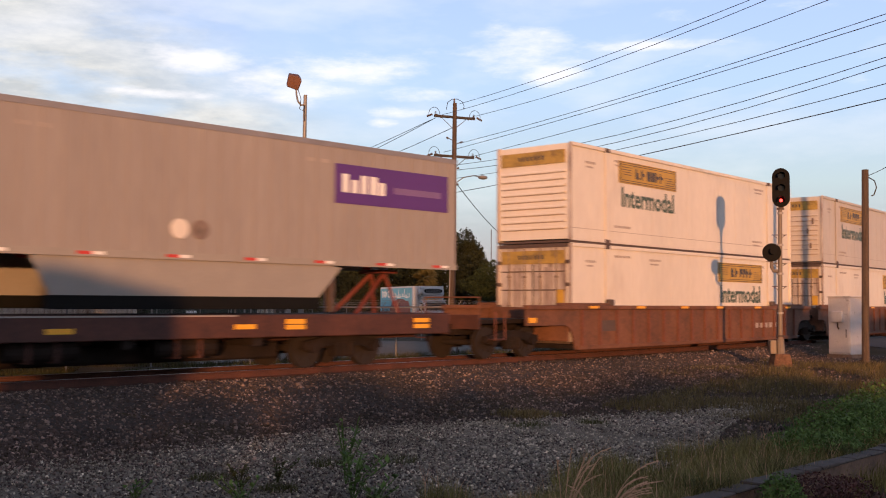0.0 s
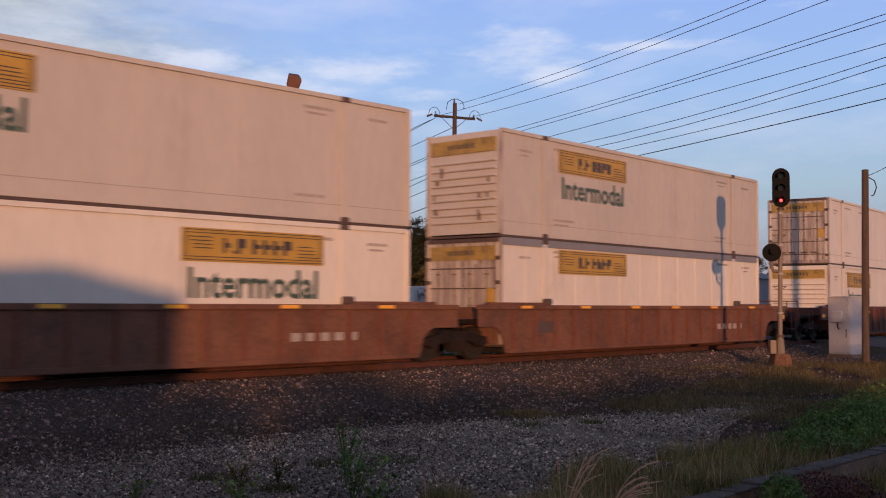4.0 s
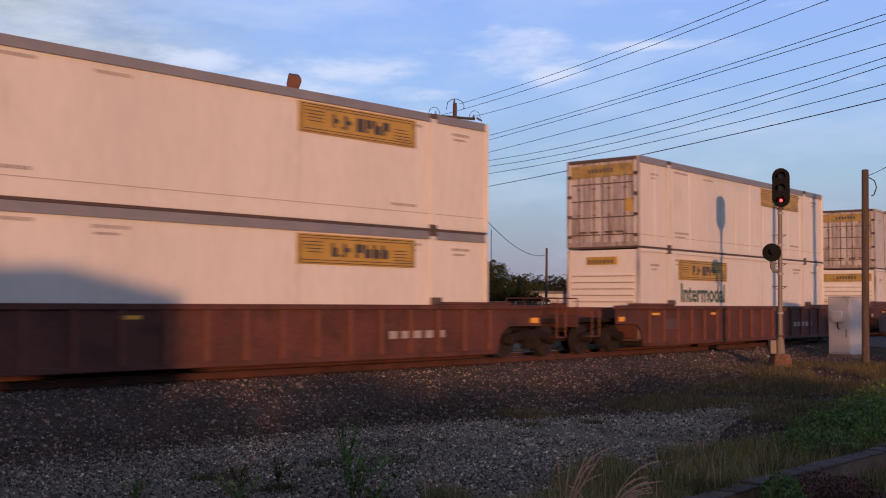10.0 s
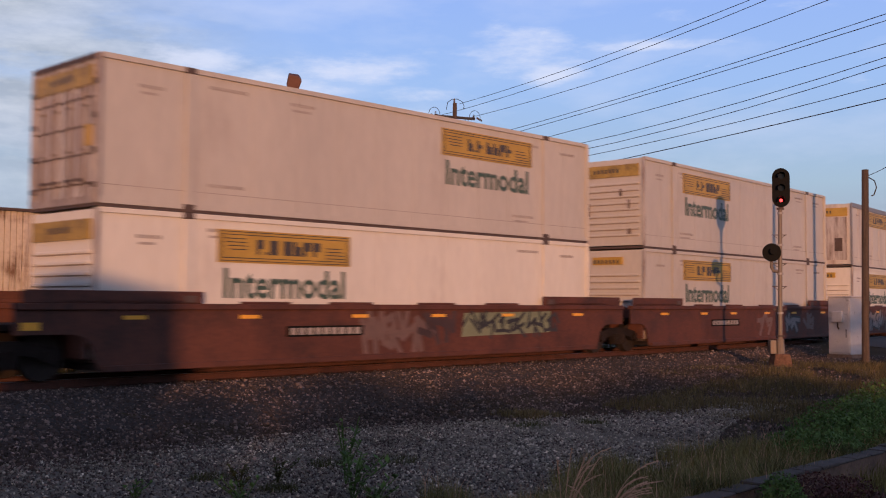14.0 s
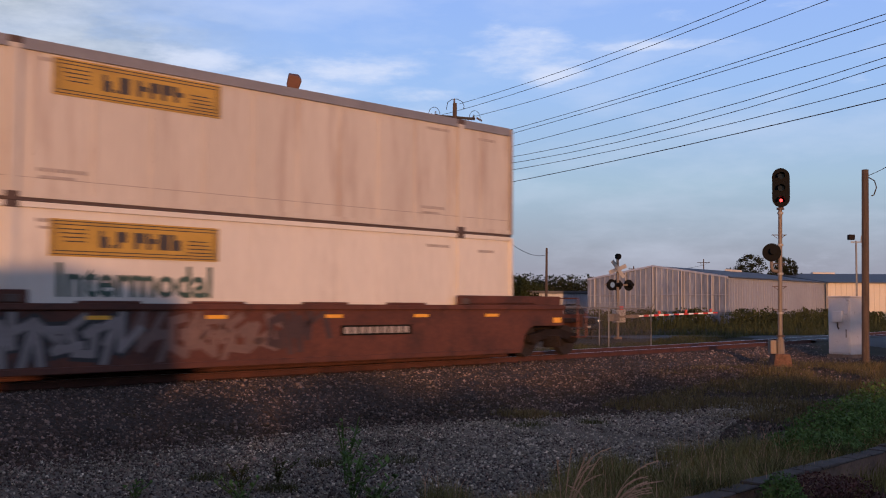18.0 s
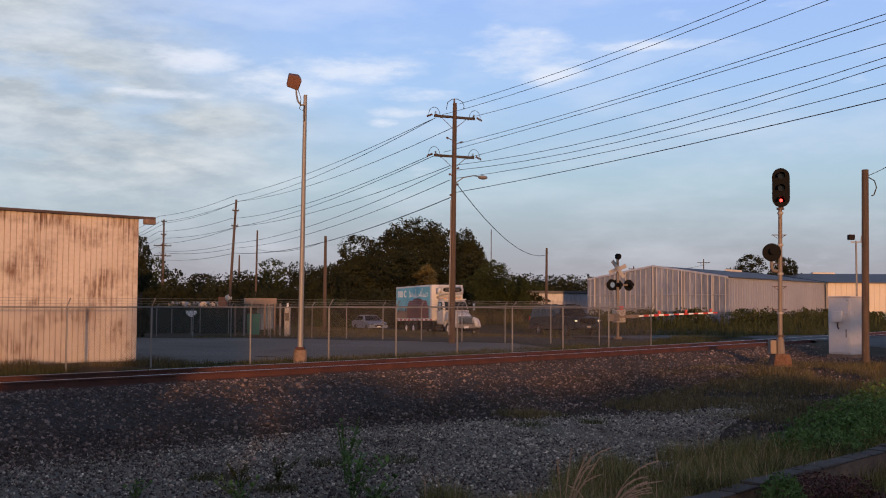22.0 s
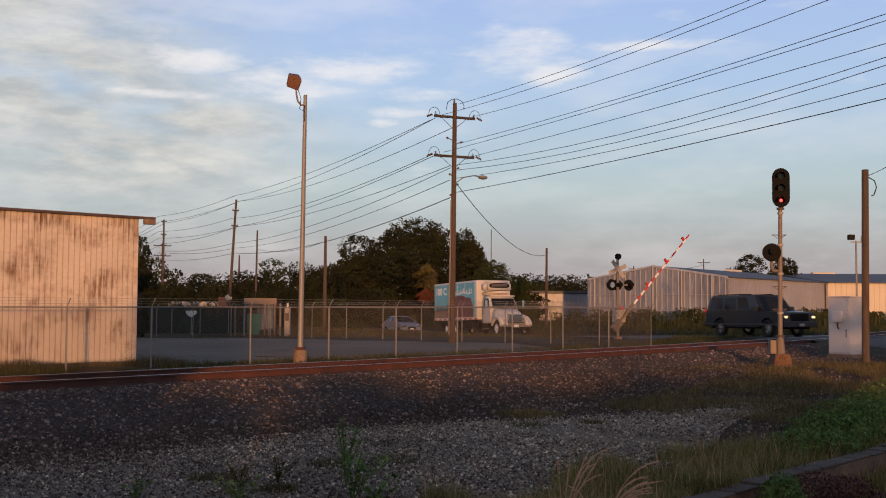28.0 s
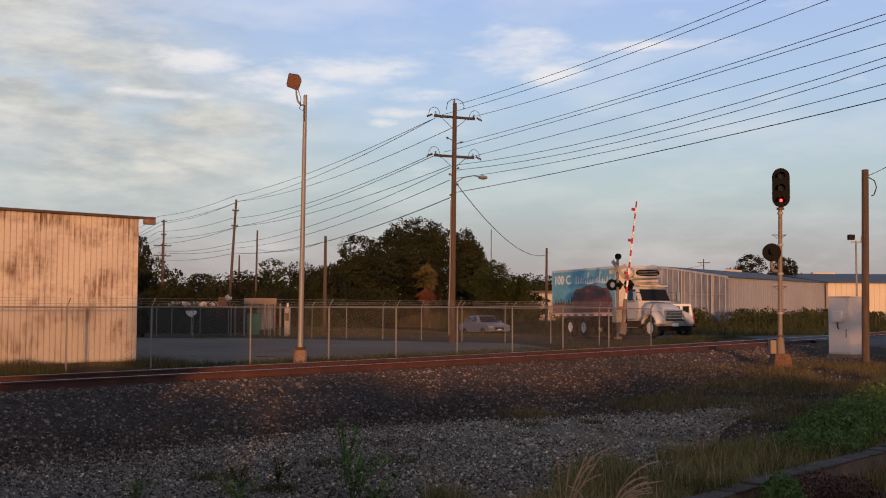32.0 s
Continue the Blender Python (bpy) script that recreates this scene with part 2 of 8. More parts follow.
    if emit:
        b.inputs["Emission Color"].default_value, b.inputs["Emission Strength"].default_value = (*emit, 1), emit_strength
    return m


def tin(name, col, col2):
    """Old painted tin: vertical rust streaks gathered in large worn patches."""
    m = material(name, col, 0.6, 0.0, 0.06, 0.5, 10, 0.04, col2)
    nt = m.node_tree
    b = nt.nodes["Principled BSDF"]
    before = b.inputs["Base Color"].links[0].from_socket
    tc = nt.nodes.new("ShaderNodeTexCoord")

    def layer(scale, detail, lo, hi):
        mp = nt.nodes.new("ShaderNodeMapping")
        mp.inputs["Scale"].default_value = scale
        nt.links.new(tc.outputs["Object"], mp.inputs[0])
        ns = nt.nodes.new("ShaderNodeTexNoise")
        ns.inputs["Scale"].default_value, ns.inputs["Detail"].default_value, ns.inputs["Roughness"].default_value = 1.0, detail, 0.6
        nt.links.new(mp.outputs[0], ns.inputs["Vector"])
        mr = nt.nodes.new("ShaderNodeMapRange")
        mr.inputs["From Min"].default_value, mr.inputs["From Max"].default_value = lo, hi
        nt.links.new(ns.outputs[0], mr.inputs["Value"])
        return mr.outputs[0]

    patches = layer((0.6, 0.6, 0.9), 5, 0.46, 0.60)
    streaks = layer((11.0, 11.0, 1.3), 6, 0.38, 0.60)
    both = nt.nodes.new("ShaderNodeMath")
    both.operation = "MULTIPLY"
    nt.links.new(patches, both.inputs[0])
    nt.links.new(streaks, both.inputs[1])
    mx = nt.nodes.new("ShaderNodeMix")
    mx.data_type = "RGBA"
    nt.links.new(both.outputs[0], mx.inputs["Factor"])
    nt.links.new(before, mx.inputs["A"])
    mx.inputs["B"].default_value = (0.2, 0.115, 0.07, 1)
    nt.links.new(mx.outputs["Result"], b.inputs["Base Color"])
    return m

M_GROUND = material("ground_soil", (0.042, 0.034, 0.021), 0.95, 0, 0.3, 0.4, 14, 0.5, (0.068, 0.053, 0.031), spec=0.1)
M_BALLAST_BED = material("ballast_bed", (0.024, 0.019, 0.016), 0.95, 0, 0.4, 1.0, 22, 0.8, (0.045, 0.038, 0.035))
M_STONE = material("ballast_stone", (0.088, 0.072, 0.06), 0.85, 0, 0.35, 0.25, 9, 0.3, (0.15, 0.104, 0.084), island=-1.0)
M_GRAVEL = material("gravel", (0.078, 0.068, 0.053), 0.95, 0, 0.4, 0.8, 25, 0.8, (0.15, 0.13, 0.1))
M_GRAVEL_STONE = material("gravel_stone", (0.29, 0.25, 0.195), 0.9, 0, 0.3, 0.5, 9, 0.3, (0.41, 0.36, 0.285), island=-0.6)
M_ASPHALT = material("asphalt", (0.085, 0.083, 0.083), 0.85, 0, 0.2, 0.5, 40, 0.2, (0.12, 0.115, 0.112), spec=0.12)
M_LOT = material("worn_lot_paving", (0.15, 0.125, 0.1), 0.85, 0, 0.15, 0.15, 30, 0.15, (0.2, 0.17, 0.14), stain=0.3, stain_col=(0.085, 0.07, 0.058), spec=0.1)
M_RAIL_TOP = material("worn_rail", (0.35, 0.33, 0.32), 0.3, 1.0, 0.1, 3, 60, 0.03)
M_RAIL_RUST = material("rusty_rail", (0.058, 0.021, 0.014), 0.85, 0, 0.3, 2, 40, 0.2, (0.085, 0.03, 0.02))
M_TIE = material("weathered_tie", (0.035, 0.028, 0.024), 0.9, 0, 0.3, 3, 30, 0.4, (0.055, 0.044, 0.038), stretch=(4, 1, 4))
M_WELL = material("oxide_red_steel", (0.075, 0.025, 0.015), 0.75, 0, 0.35, 0.9, 16, 0.15, (0.11, 0.036, 0.021), stain=0.55, stain_col=(0.036, 0.017, 0.012))
# ribs lighter than the sheets: the light they catch is in this colour
M_WELL_RIB = material("lit_rib_red_steel", (0.12, 0.042, 0.026), 0.75, 0, 0.25, 2, 16, 0.1, (0.165, 0.058, 0.036))
M_WELL_BROWN = material("faded_brown_steel", (0.12, 0.05, 0.028), 0.8, 0, 0.3, 0.8, 14, 0.15, (0.17, 0.074, 0.042), stain=0.5, stain_col=(0.07, 0.035, 0.024))
M_BLACK_STEEL = material("grimy_black_steel", (0.01, 0.008, 0.007), 0.8, 0.0, 0.4, 3, 30, 0.2, (0.022, 0.015, 0.013), spec=0.2)
M_WHEEL = material("worn_wheel_steel", (0.022, 0.015, 0.012), 0.75, 0.1, 0.3, 5, 40, 0.1)
M_REFLECT = material("yellow_reflector", (0.85, 0.42, 0.03), 0.35, 0, 0.1, 8, 60, 0.0, emit=(1.0, 0.4, 0.04), emit_strength=0.0)
M_WHITE = material("white_container_paint", (0.67, 0.625, 0.565), 0.55, 0, 0.05, 0.5, 9, 0.03, (0.72, 0.675, 0.615), stain=0.22, stain_col=(0.54, 0.48, 0.43), stretch=(1, 1, 0.25))
M_WHITE_B = material("greyed_container_paint", (0.5, 0.46, 0.42), 0.55, 0, 0.05, 0.5, 9, 0.03, (0.55, 0.505, 0.46), stain=0.25, stain_col=(0.42, 0.36, 0.32), stretch=(1, 1, 0.25))
M_WHITE_C = material("stained_container_paint", (0.56, 0.505, 0.445), 0.55, 0, 0.06, 0.6, 9, 0.03, (0.61, 0.56, 0.5), stain=0.5, stain_col=(0.38, 0.29, 0.24), stretch=(1.5, 1.5, 0.2))
M_END = material("grimy_container_end", (0.42, 0.37, 0.34), 0.6, 0, 0.15, 1.2, 9, 0.05, (0.54, 0.49, 0.46), stain=0.75, stain_col=(0.17, 0.11, 0.09), stretch=(1.5, 2.5, 0.35))
M_END_STREAK = material("streaked_door_grime", (0.25, 0.2, 0.175), 0.6, 0, 0.2, 2, 9, 0.05, (0.42, 0.36, 0.325), stain=0.6, stain_col=(0.17, 0.1, 0.08), stretch=(2, 4, 0.4))
# brown tone that paints in groove and rib shade along with the grime
M_GROOVE = material("groove_shade_and_grime", (0.27, 0.215, 0.185), 0.7, 0, 0.25, 3, 20, 0.05, (0.4, 0.33, 0.29))
M_RUST_SMEAR = material("thin_rust_smear", (0.36, 0.2, 0.14), 0.7, 0, 0.3, 3, 14, 0.03, (0.5, 0.36, 0.29))
M_ROD = material("rusty_lock_rod", (0.15, 0.11, 0.09), 0.6, 0.1, 0.25, 4, 30, 0.05, (0.24, 0.18, 0.15))
M_GREY_RAIL = material("grey_roof_rail", (0.28, 0.26, 0.26), 0.5, 0.3, 0.15, 2, 20, 0.05)
M_DARK_TRIM = material("rusty_dark_trim", (0.09, 0.06, 0.05), 0.7, 0, 0.3, 4, 30, 0.1)
M_YELLOW_OLD = material("grimy_yellow_paint", (0.3, 0.2, 0.045), 0.55, 0, 0.2, 2, 12, 0.02, (0.42, 0.28, 0.06), stain=0.5, stain_col=(0.14, 0.09, 0.04))
M_YELLOW = material("yellow_sign_paint", (0.42, 0.26, 0.035), 0.5, 0, 0.1, 2, 20, 0.02, (0.5, 0.31, 0.045))
M_GREEN_INK = material("dark_green_ink", (0.05, 0.09, 0.07), 0.5, 0, 0.15, 3, 20, 0.0)
M_DARK_INK = material("dark_ink", (0.06, 0.05, 0.045), 0.55, 0, 0.2, 3, 20, 0.0)
M_FADED_INK = material("faded_grey_ink", (0.38, 0.33, 0.3), 0.6, 0, 0.2, 3, 20, 0.0)
M_PURPLE = material("purple_sign_paint", (0.10, 0.03, 0.20), 0.45, 0, 0.08, 1, 20, 0.0)
M_SIGN_WHITE = material("white_sign_paint", (0.8, 0.8, 0.8), 0.45, 0, 0.05, 2, 20, 0.0)
M_GALV = material("galvanised_steel", (0.24, 0.23, 0.22), 0.55, 0.3, 0.15, 4, 40, 0.05)
M_NETTING = material("weathered_fence_wire", (0.12, 0.1, 0.085), 0.7, 0.2, 0.2, 4, 40, 0.0)
M_SKIRT = material("dull_white_skirt", (0.3, 0.28, 0.26), 0.6, 0, 0.08, 2, 20, 0.02, stain=0.3, stain_col=(0.3, 0.26, 0.23))
M_ALU = material("silver_signal_paint", (0.19, 0.155, 0.125), 0.55, 0.1, 0.15, 3, 30, 0.05, stain=0.4, stain_col=(0.2, 0.11, 0.07))
M_WOOD = material("weathered_pole_wood", (0.058, 0.042, 0.033), 0.9, 0, 0.35, 3, 30, 0.4, (0.095, 0.066, 0.05), stretch=(4, 4, 0.4))
M_ARM = material("dark_cross_arm_wood", (0.04, 0.034, 0.03), 0.9, 0, 0.3, 3, 30, 0.2, (0.06, 0.05, 0.043), stretch=(0.4, 4, 4))
M_WIRE = material("dark_cable", (0.03, 0.03, 0.035), 0.6, 0, 0.1, 5, 20, 0.0)
M_BLACK = material("black_paint", (0.008, 0.008, 0.008), 0.75, 0, 0.3, 3, 30, 0.05, spec=0.12)
M_CONCRETE = material("old_concrete", (0.19, 0.13, 0.095), 0.9, 0, 0.2, 3, 25, 0.3, (0.25, 0.18, 0.135), stain=0.6, stain_col=(0.10, 0.055, 0.035))
M_CONCRETE_DARK = material("mossy_dark_concrete", (0.06, 0.05, 0.04), 0.95, 0, 0.25, 3, 25, 0.3, (0.09, 0.07, 0.058), stain=0.5, stain_col=(0.05, 0.042, 0.032))
M_RED_LAMP = material("lit_red_lens", (0.3, 0.01, 0.01), 0.3, 0, 0.02, 3, 20, 0, emit=(1.0, 0.03, 0.03), emit_strength=5.0)
M_CABINET = material("silver_cabinet_paint", (0.64, 0.61, 0.6), 0.5, 0.0, 0.08, 2, 20, 0.03, stain=0.2, stain_col=(0.24, 0.22, 0.21))
M_TIN = tin("rust_streaked_tin", (0.60, 0.52, 0.43), (0.67, 0.59, 0.5))
M_TIN_GREEN = material("faded_green_tin", (0.42, 0.46, 0.42), 0.55, 0.15, 0.12, 0.7, 10, 0.05, (0.5, 0.53, 0.48), stain=0.3, stain_col=(0.3, 0.24, 0.18), stretch=(2, 2, 0.4))
M_SHED = material("pale_metal_wall", (0.25, 0.26, 0.31), 0.6, 0.0, 0.07, 0.3, 8, 0.05, (0.31, 0.32, 0.37), stretch=(1, 1, 0.3), stain=0.2, stain_col=(0.27, 0.26, 0.26))
M_SHED_TRIM = material("pale_grey_metal_trim", (0.4, 0.41, 0.46), 0.55, 0.0, 0.06, 0.5, 8, 0.03)
# lighter, warmer version of M_SHED: the sunlit tone is put into the colour
M_SHED_LIT = material("sunlit_cream_metal", (0.6, 0.54, 0.45), 0.6, 0.0, 0.07, 0.3, 8, 0.05)
M_ROOF = material("grey_metal_roof", (0.07, 0.072, 0.08), 0.6, 0.1, 0.12, 0.3, 8, 0.05)
M_LEAF_DARK = material("dark_foliage", (0.015, 0.02, 0.009), 0.85, 0, 0.4, 0.25, 3, 0.0, (0.027, 0.031, 0.014), island=0.25, spec=0.15)
M_LEAF_MID = material("mid_foliage", (0.022, 0.034, 0.012), 0.85, 0, 0.35, 0.3, 3, 0.0, (0.04, 0.052, 0.02), island=0.25, spec=0.15)
M_LEAF_GREEN = material("bright_weed_leaf", (0.065, 0.12, 0.028), 0.75, 0, 0.3, 1, 8, 0.0, (0.11, 0.18, 0.046), island=0.4, spec=0.2)
M_GRASS = material("green_grass", (0.05, 0.058, 0.02), 0.85, 0, 0.35, 0.5, 6, 0.0, (0.085, 0.085, 0.032), island=0.4, spec=0.15)
M_GRASS_YEL = material("yellow_green_grass", (0.11, 0.102, 0.045), 0.85, 0, 0.3, 0.5, 6, 0.0, (0.19, 0.145, 0.068), island=0.4, spec=0.15)
M_LAWN = material("olive_brown_grass", (0.075, 0.068, 0.028), 0.9, 0, 0.35, 0.3, 6, 0.0, (0.115, 0.098, 0.042), island=0.4, spec=0.1)
M_MEADOW = material("shaded_meadow_grass", (0.034, 0.046, 0.019), 0.9, 0, 0.35, 0.3, 6, 0.0, (0.064, 0.07, 0.03), island=0.4, spec=0.1)
M_STRAW = material("reddish_straw", (0.46, 0.26, 0.155), 0.8, 0, 0.2, 1, 8, 0.0, (0.58, 0.36, 0.22), spec=0.2)
M_EDGE_FACE = material("brown_stained_concrete", (0.16, 0.10, 0.07), 0.95, 0, 0.3, 3, 25, 0.3, (0.22, 0.14, 0.10), stain=0.5, stain_col=(0.07, 0.05, 0.038))
M_RUSTY_CONCRETE = material("rust_stained_concrete", (0.13, 0.07, 0.045), 0.95, 0, 0.3, 3, 25, 0.3, (0.18, 0.1, 0.065), stain=0.7, stain_col=(0.07, 0.03, 0.02))
M_DEAD_FROND = material("dead_palm_frond", (0.07, 0.027, 0.018), 0.9, 0, 0.3, 1, 8, 0.0, (0.1, 0.04, 0.026), spec=0.1)
M_BARK = material("bark", (0.06, 0.043, 0.033), 0.95, 0, 0.3, 3, 20, 0.4)
M_GLASS = material("dark_vehicle_glass", (0.012, 0.014, 0.016), 0.1, 0, 0.1, 2, 10, 0.0, spec=0.22)
M_CHROME = material("chrome", (0.6, 0.6, 0.6), 0.15, 1.0, 0.05, 3, 20, 0.0)
M_TYRE = material("tyre_rubber", (0.02, 0.02, 0.02), 0.85, 0, 0.3, 8, 40, 0.1)
M_CAR_WHITE = material("white_car_paint", (0.78, 0.78, 0.77), 0.3, 0, 0.03, 1, 10, 0.0)
M_TRUCK_WHITE = material("dulled_white_truck_paint", (0.56, 0.56, 0.57), 0.35, 0, 0.05, 1, 10, 0.0, stain=0.15, stain_col=(0.4, 0.38, 0.36))
M_CAR_DARK = material("dark_blue_grey_car_paint", (0.02, 0.023, 0.028), 0.3, 0.2, 0.1, 1, 10, 0.0)
M_CAR_SILVER = material("silver_blue_car_paint", (0.17, 0.2, 0.27), 0.35, 0.0, 0.05, 1, 10, 0.0)
M_HEADLIGHT = material("headlight_on", (0.8, 0.75, 0.6), 0.2, 0, 0.02, 3, 20, 0, emit=(1.0, 0.75, 0.4), emit_strength=1.2)
M_TAIL = material("tail_lamp", (0.45, 0.02, 0.02), 0.25, 0, 0.05, 3, 20, 0)
M_BLUE_ART = material("sky_blue_print", (0.10, 0.36, 0.5), 0.45, 0, 0.12, 0.8, 6, 0.0, (0.16, 0.45, 0.6))
M_RED_ART = material("maroon_print", (0.10, 0.032, 0.036), 0.5, 0, 0.3, 2.5, 9, 0.0, (0.17, 0.06, 0.055))
M_RED = material("red_paint", (0.5, 0.04, 0.03), 0.5, 0, 0.1, 3, 20, 0.0)
M_ORANGE_LAMP = material("rusty_floodlight", (0.17, 0.08, 0.055), 0.6, 0.2, 0.2, 4, 30, 0.05)
M_SHED_PANEL = material("weathered_translucent_panel", (0.16, 0.175, 0.215), 0.4, 0.0, 0.2, 0.45, 5, 0.05, (0.29, 0.305, 0.355), stretch=(1, 1, 0.2), stain=0.45, stain_col=(0.2, 0.19, 0.195))
M_TAN = material("tan_fascia", (0.26, 0.19, 0.145), 0.7, 0, 0.15, 2, 20, 0.1)
M_GREEN_PAINT = material("green_enamel", (0.03, 0.2, 0.12), 0.5, 0, 0.1, 2, 20, 0.02)
M_RUST_WALL = material("orange_brown_wall", (0.34, 0.13, 0.06), 0.8, 0, 0.2, 2, 20, 0.1)
M_LEAF_MAROON = material("maroon_leaf", (0.06, 0.022, 0.02), 0.8, 0, 0.3, 1, 8, 0.0, (0.1, 0.04, 0.03), island=0.4)
M_TRAILER = material("dull_white_trailer_sheet", (0.28, 0.25, 0.235), 0.55, 0.0, 0.05, 0.5, 9, 0.03, (0.33, 0.3, 0.28), stain=0.2, stain_col=(0.24, 0.21, 0.19), stretch=(1.5, 1.5, 0.2))
M_FADED_PURPLE = material("faded_violet_paint", (0.2, 0.12, 0.28), 0.5, 0, 0.1, 2, 20, 0.0)
M_RED_STEEL = material("red_painted_steel", (0.17, 0.04, 0.028), 0.6, 0, 0.2, 3, 20, 0.1)
M_GRAFFITI = [material("pale_spray_paint", (0.25, 0.215, 0.21), 0.6, 0, 0.2, 2, 20, 0), material("dark_spray_paint", (0.03, 0.028, 0.03), 0.6, 0, 0.2, 2, 20, 0),
              material("green_spray_paint", (0.2, 0.22, 0.13), 0.6, 0, 0.2, 2, 20, 0), material("mauve_spray_paint", (0.155, 0.095, 0.08), 0.6, 0, 0.25, 2, 20, 0), material("brown_spray_paint", (0.055, 0.03, 0.026), 0.6, 0, 0.3, 2, 20, 0)]
M_SCREEN = material("dark_green_screen", (0.012, 0.022, 0.014), 0.9, 0, 0.3, 1, 12, 0.1)
M_OLD_WHITE = material("weathered_white_paint", (0.34, 0.32, 0.3), 0.6, 0, 0.1, 3, 20, 0.0)
M_SPINE = material("dark_maroon_steel", (0.05, 0.02, 0.017), 0.75, 0, 0.3, 1.5, 16, 0.1, (0.08, 0.03, 0.022))
M_BANK = material("bank_grass_blade", (0.145, 0.145, 0.048), 0.85, 0, 0.35, 0.5, 6, 0.0, (0.24, 0.2, 0.075), island=0.45, spec=0.15)

# ---- ground, track bed and paving ----
def profile(n):
    """Height of the ground across the track."""
    pts = ((-60, -0.9), (-8.0, -0.88), (-5.2, -0.84), (-4.6, -0.74), (-2.1, -0.2), (-1.4, -0.19), (1.4, -0.19), (2.1, -0.2), (3.4, -0.42), (5, -0.38), (9, -0.33), (25, -0.45), (60, -0.85), (120, -1.0))
    for (a, za), (b, zb) in zip(pts, pts[1:]):
        if n <= b:
            k = max(0.0, (n - a) / (b - a))
            return za + (zb - za) * k
    return pts[-1][1]


ROAD_P, ROAD_D = Vector((12.3, 61.7)), Vector((0.42, -0.9075))
ROAD_N = Vector((0.9075, 0.42))


def road_coords(x, y):
    d = Vector((x, y)) - ROAD_P
    return d.dot(ROAD_D), d.dot(ROAD_N)


def smooth_step(a, b, v):
    k = min(1.0, max(0.0, (v - a) / (b - a)))
    return k * k * (3 - 2 * k)


def road_height(u):
    """The road climbs to the rails at the crossing and falls away beyond it."""
    d = abs(u - 13.5)
    return -0.03 - 0.33 * smooth_step(2.5, 11, d) - 0.8 * smooth_step(9, 45, d)


def ground_z(x, y):
    s, n = track_coords(x, y)
    z = profile(n)
    if n < -2.0:        # the land rises towards the crossing
        k = smooth_step(19, 29, s)
        z += (max(z, -0.42 - 0.03 * max(0.0, -n - 5)) - z) * k
    u, w = road_coords(x, y)
    k = 1 - smooth_step(3.4, 8.0, abs(w - 1.6 if w > 0 else w) if w < 5 else w - 3.3)
    if k > 0 and u > -70:
        z = z * (1 - k) + (road_height(u) - 0.03) * k if abs(n) > 1.2 else min(z, -0.2)
    z -= 0.28 * smooth_step(5, 9, x) * smooth_step(55, 61, y) * (1 - smooth_step(70, 90, y)) * (1 if abs(w) > 3.4 else 0.0)
    # a step down on the eye's side of the concrete edging
    run, off = (x - 1.2) * 0.67 + (y - 9.8) * 0.743, (x - 1.2) * 0.743 - (y - 9.8) * 0.67
    z -= 0.3 * smooth_step(-0.1, 0.4, off) * (1 - smooth_step(2.0, 3.5, off)) * smooth_step(0.5, 2.0, run) * (1 - smooth_step(13, 16, run))
    far = math.hypot(x, y)
    if far < 60:
        z += 0.035 * noise.noise(Vector((x * 0.7, y * 0.7, 0))) * (0 if abs(n) < 2.0 else 1)
    return z


def spaced(a, b, fine_a, fine_b, step, grow=1.25):
    out, v = [], fine_a
    while v < fine_b:
        out.append(v)
        v += step
    d = step
    while v < b:
        out.append(v)
        d *= grow
        v += d
    out.append(b)
    v, d = fine_a, step
    while True:
        d *= grow
        v -= d
        if v <= a:
            break
        out.insert(0, v)
    out.insert(0, a)
    return out


gx = spaced(-2500, 2500, -14, 30, 0.5)
gy = spaced(-2500, 3500, 2, 62, 0.5)
gv = [(x, y, ground_z(x, y)) for y in gy for x in gx]
gw = len(gx)
gf = [(j * gw + i, j * gw + i + 1, (j + 1) * gw + i + 1, (j + 1) * gw + i) for j in range(len(gy) - 1) for i in range(gw - 1)]
gme = raw_mesh("ground", gv, gf, M_GROUND)
for pl in gme.polygons:
    pl.use_smooth = True
tagged(new("ground", gme), "flat dusty earth with sparse grass, out to the horizon", "ground", kind="structure")


def strip(name, rows, mat, label, category):
    """A ribbon of ground from rows of points, each row of equal length."""
    w = len(rows[0])
    v = [p for r in rows for p in r]
    f = [(j * w + i, j * w + i + 1, (j + 1) * w + i + 1, (j + 1) * w + i) for j in range(len(rows) - 1) for i in range(w - 1)]
    me = raw_mesh(name, v, f, mat)
    for pl in me.polygons:
        pl.use_smooth = True
    return tagged(new(name, me), label, category, kind="structure")


runs = [-70 + 1.0 * i for i in range(191)]
strip("ballast_bed", [[on_track(s, n, profile(n) + (0.02 if abs(n) < 4 else -0.02)) for n in (3.3, 2.7, 2.1, 1.4, 0, -1.4, -2.1, -3.0, -3.9, -4.7, -5.3)] for s in runs], M_BALLAST_BED,
      "dark crushed-stone track bed under the rails", "track bed")

# gravel service track along the foot of the bed
def lay(p, up=0.015):
    return Vector((p.x, p.y, ground_z(p.x, p.y) + up))


def gravel_edges(s):
    """Near and far edge of the gravel: it narrows to a point towards the crossing."""
    k = smooth_step(11, 20.5, s)
    return -11.4 + 3.2 * k, -5.5 - 2.7 * k


strip("gravel_track", [[lay(on_track(s, gravel_edges(s)[1] + (gravel_edges(s)[0] - gravel_edges(s)[1]) * i / 9), 0.02 - 0.05 * smooth_step(18, 21, s)) for i in range(10)] for s in [2 + 0.5 * i for i in range(39)]], M_GRAVEL,
      "pale grey gravel track along the foot of the track bed", "gravel")

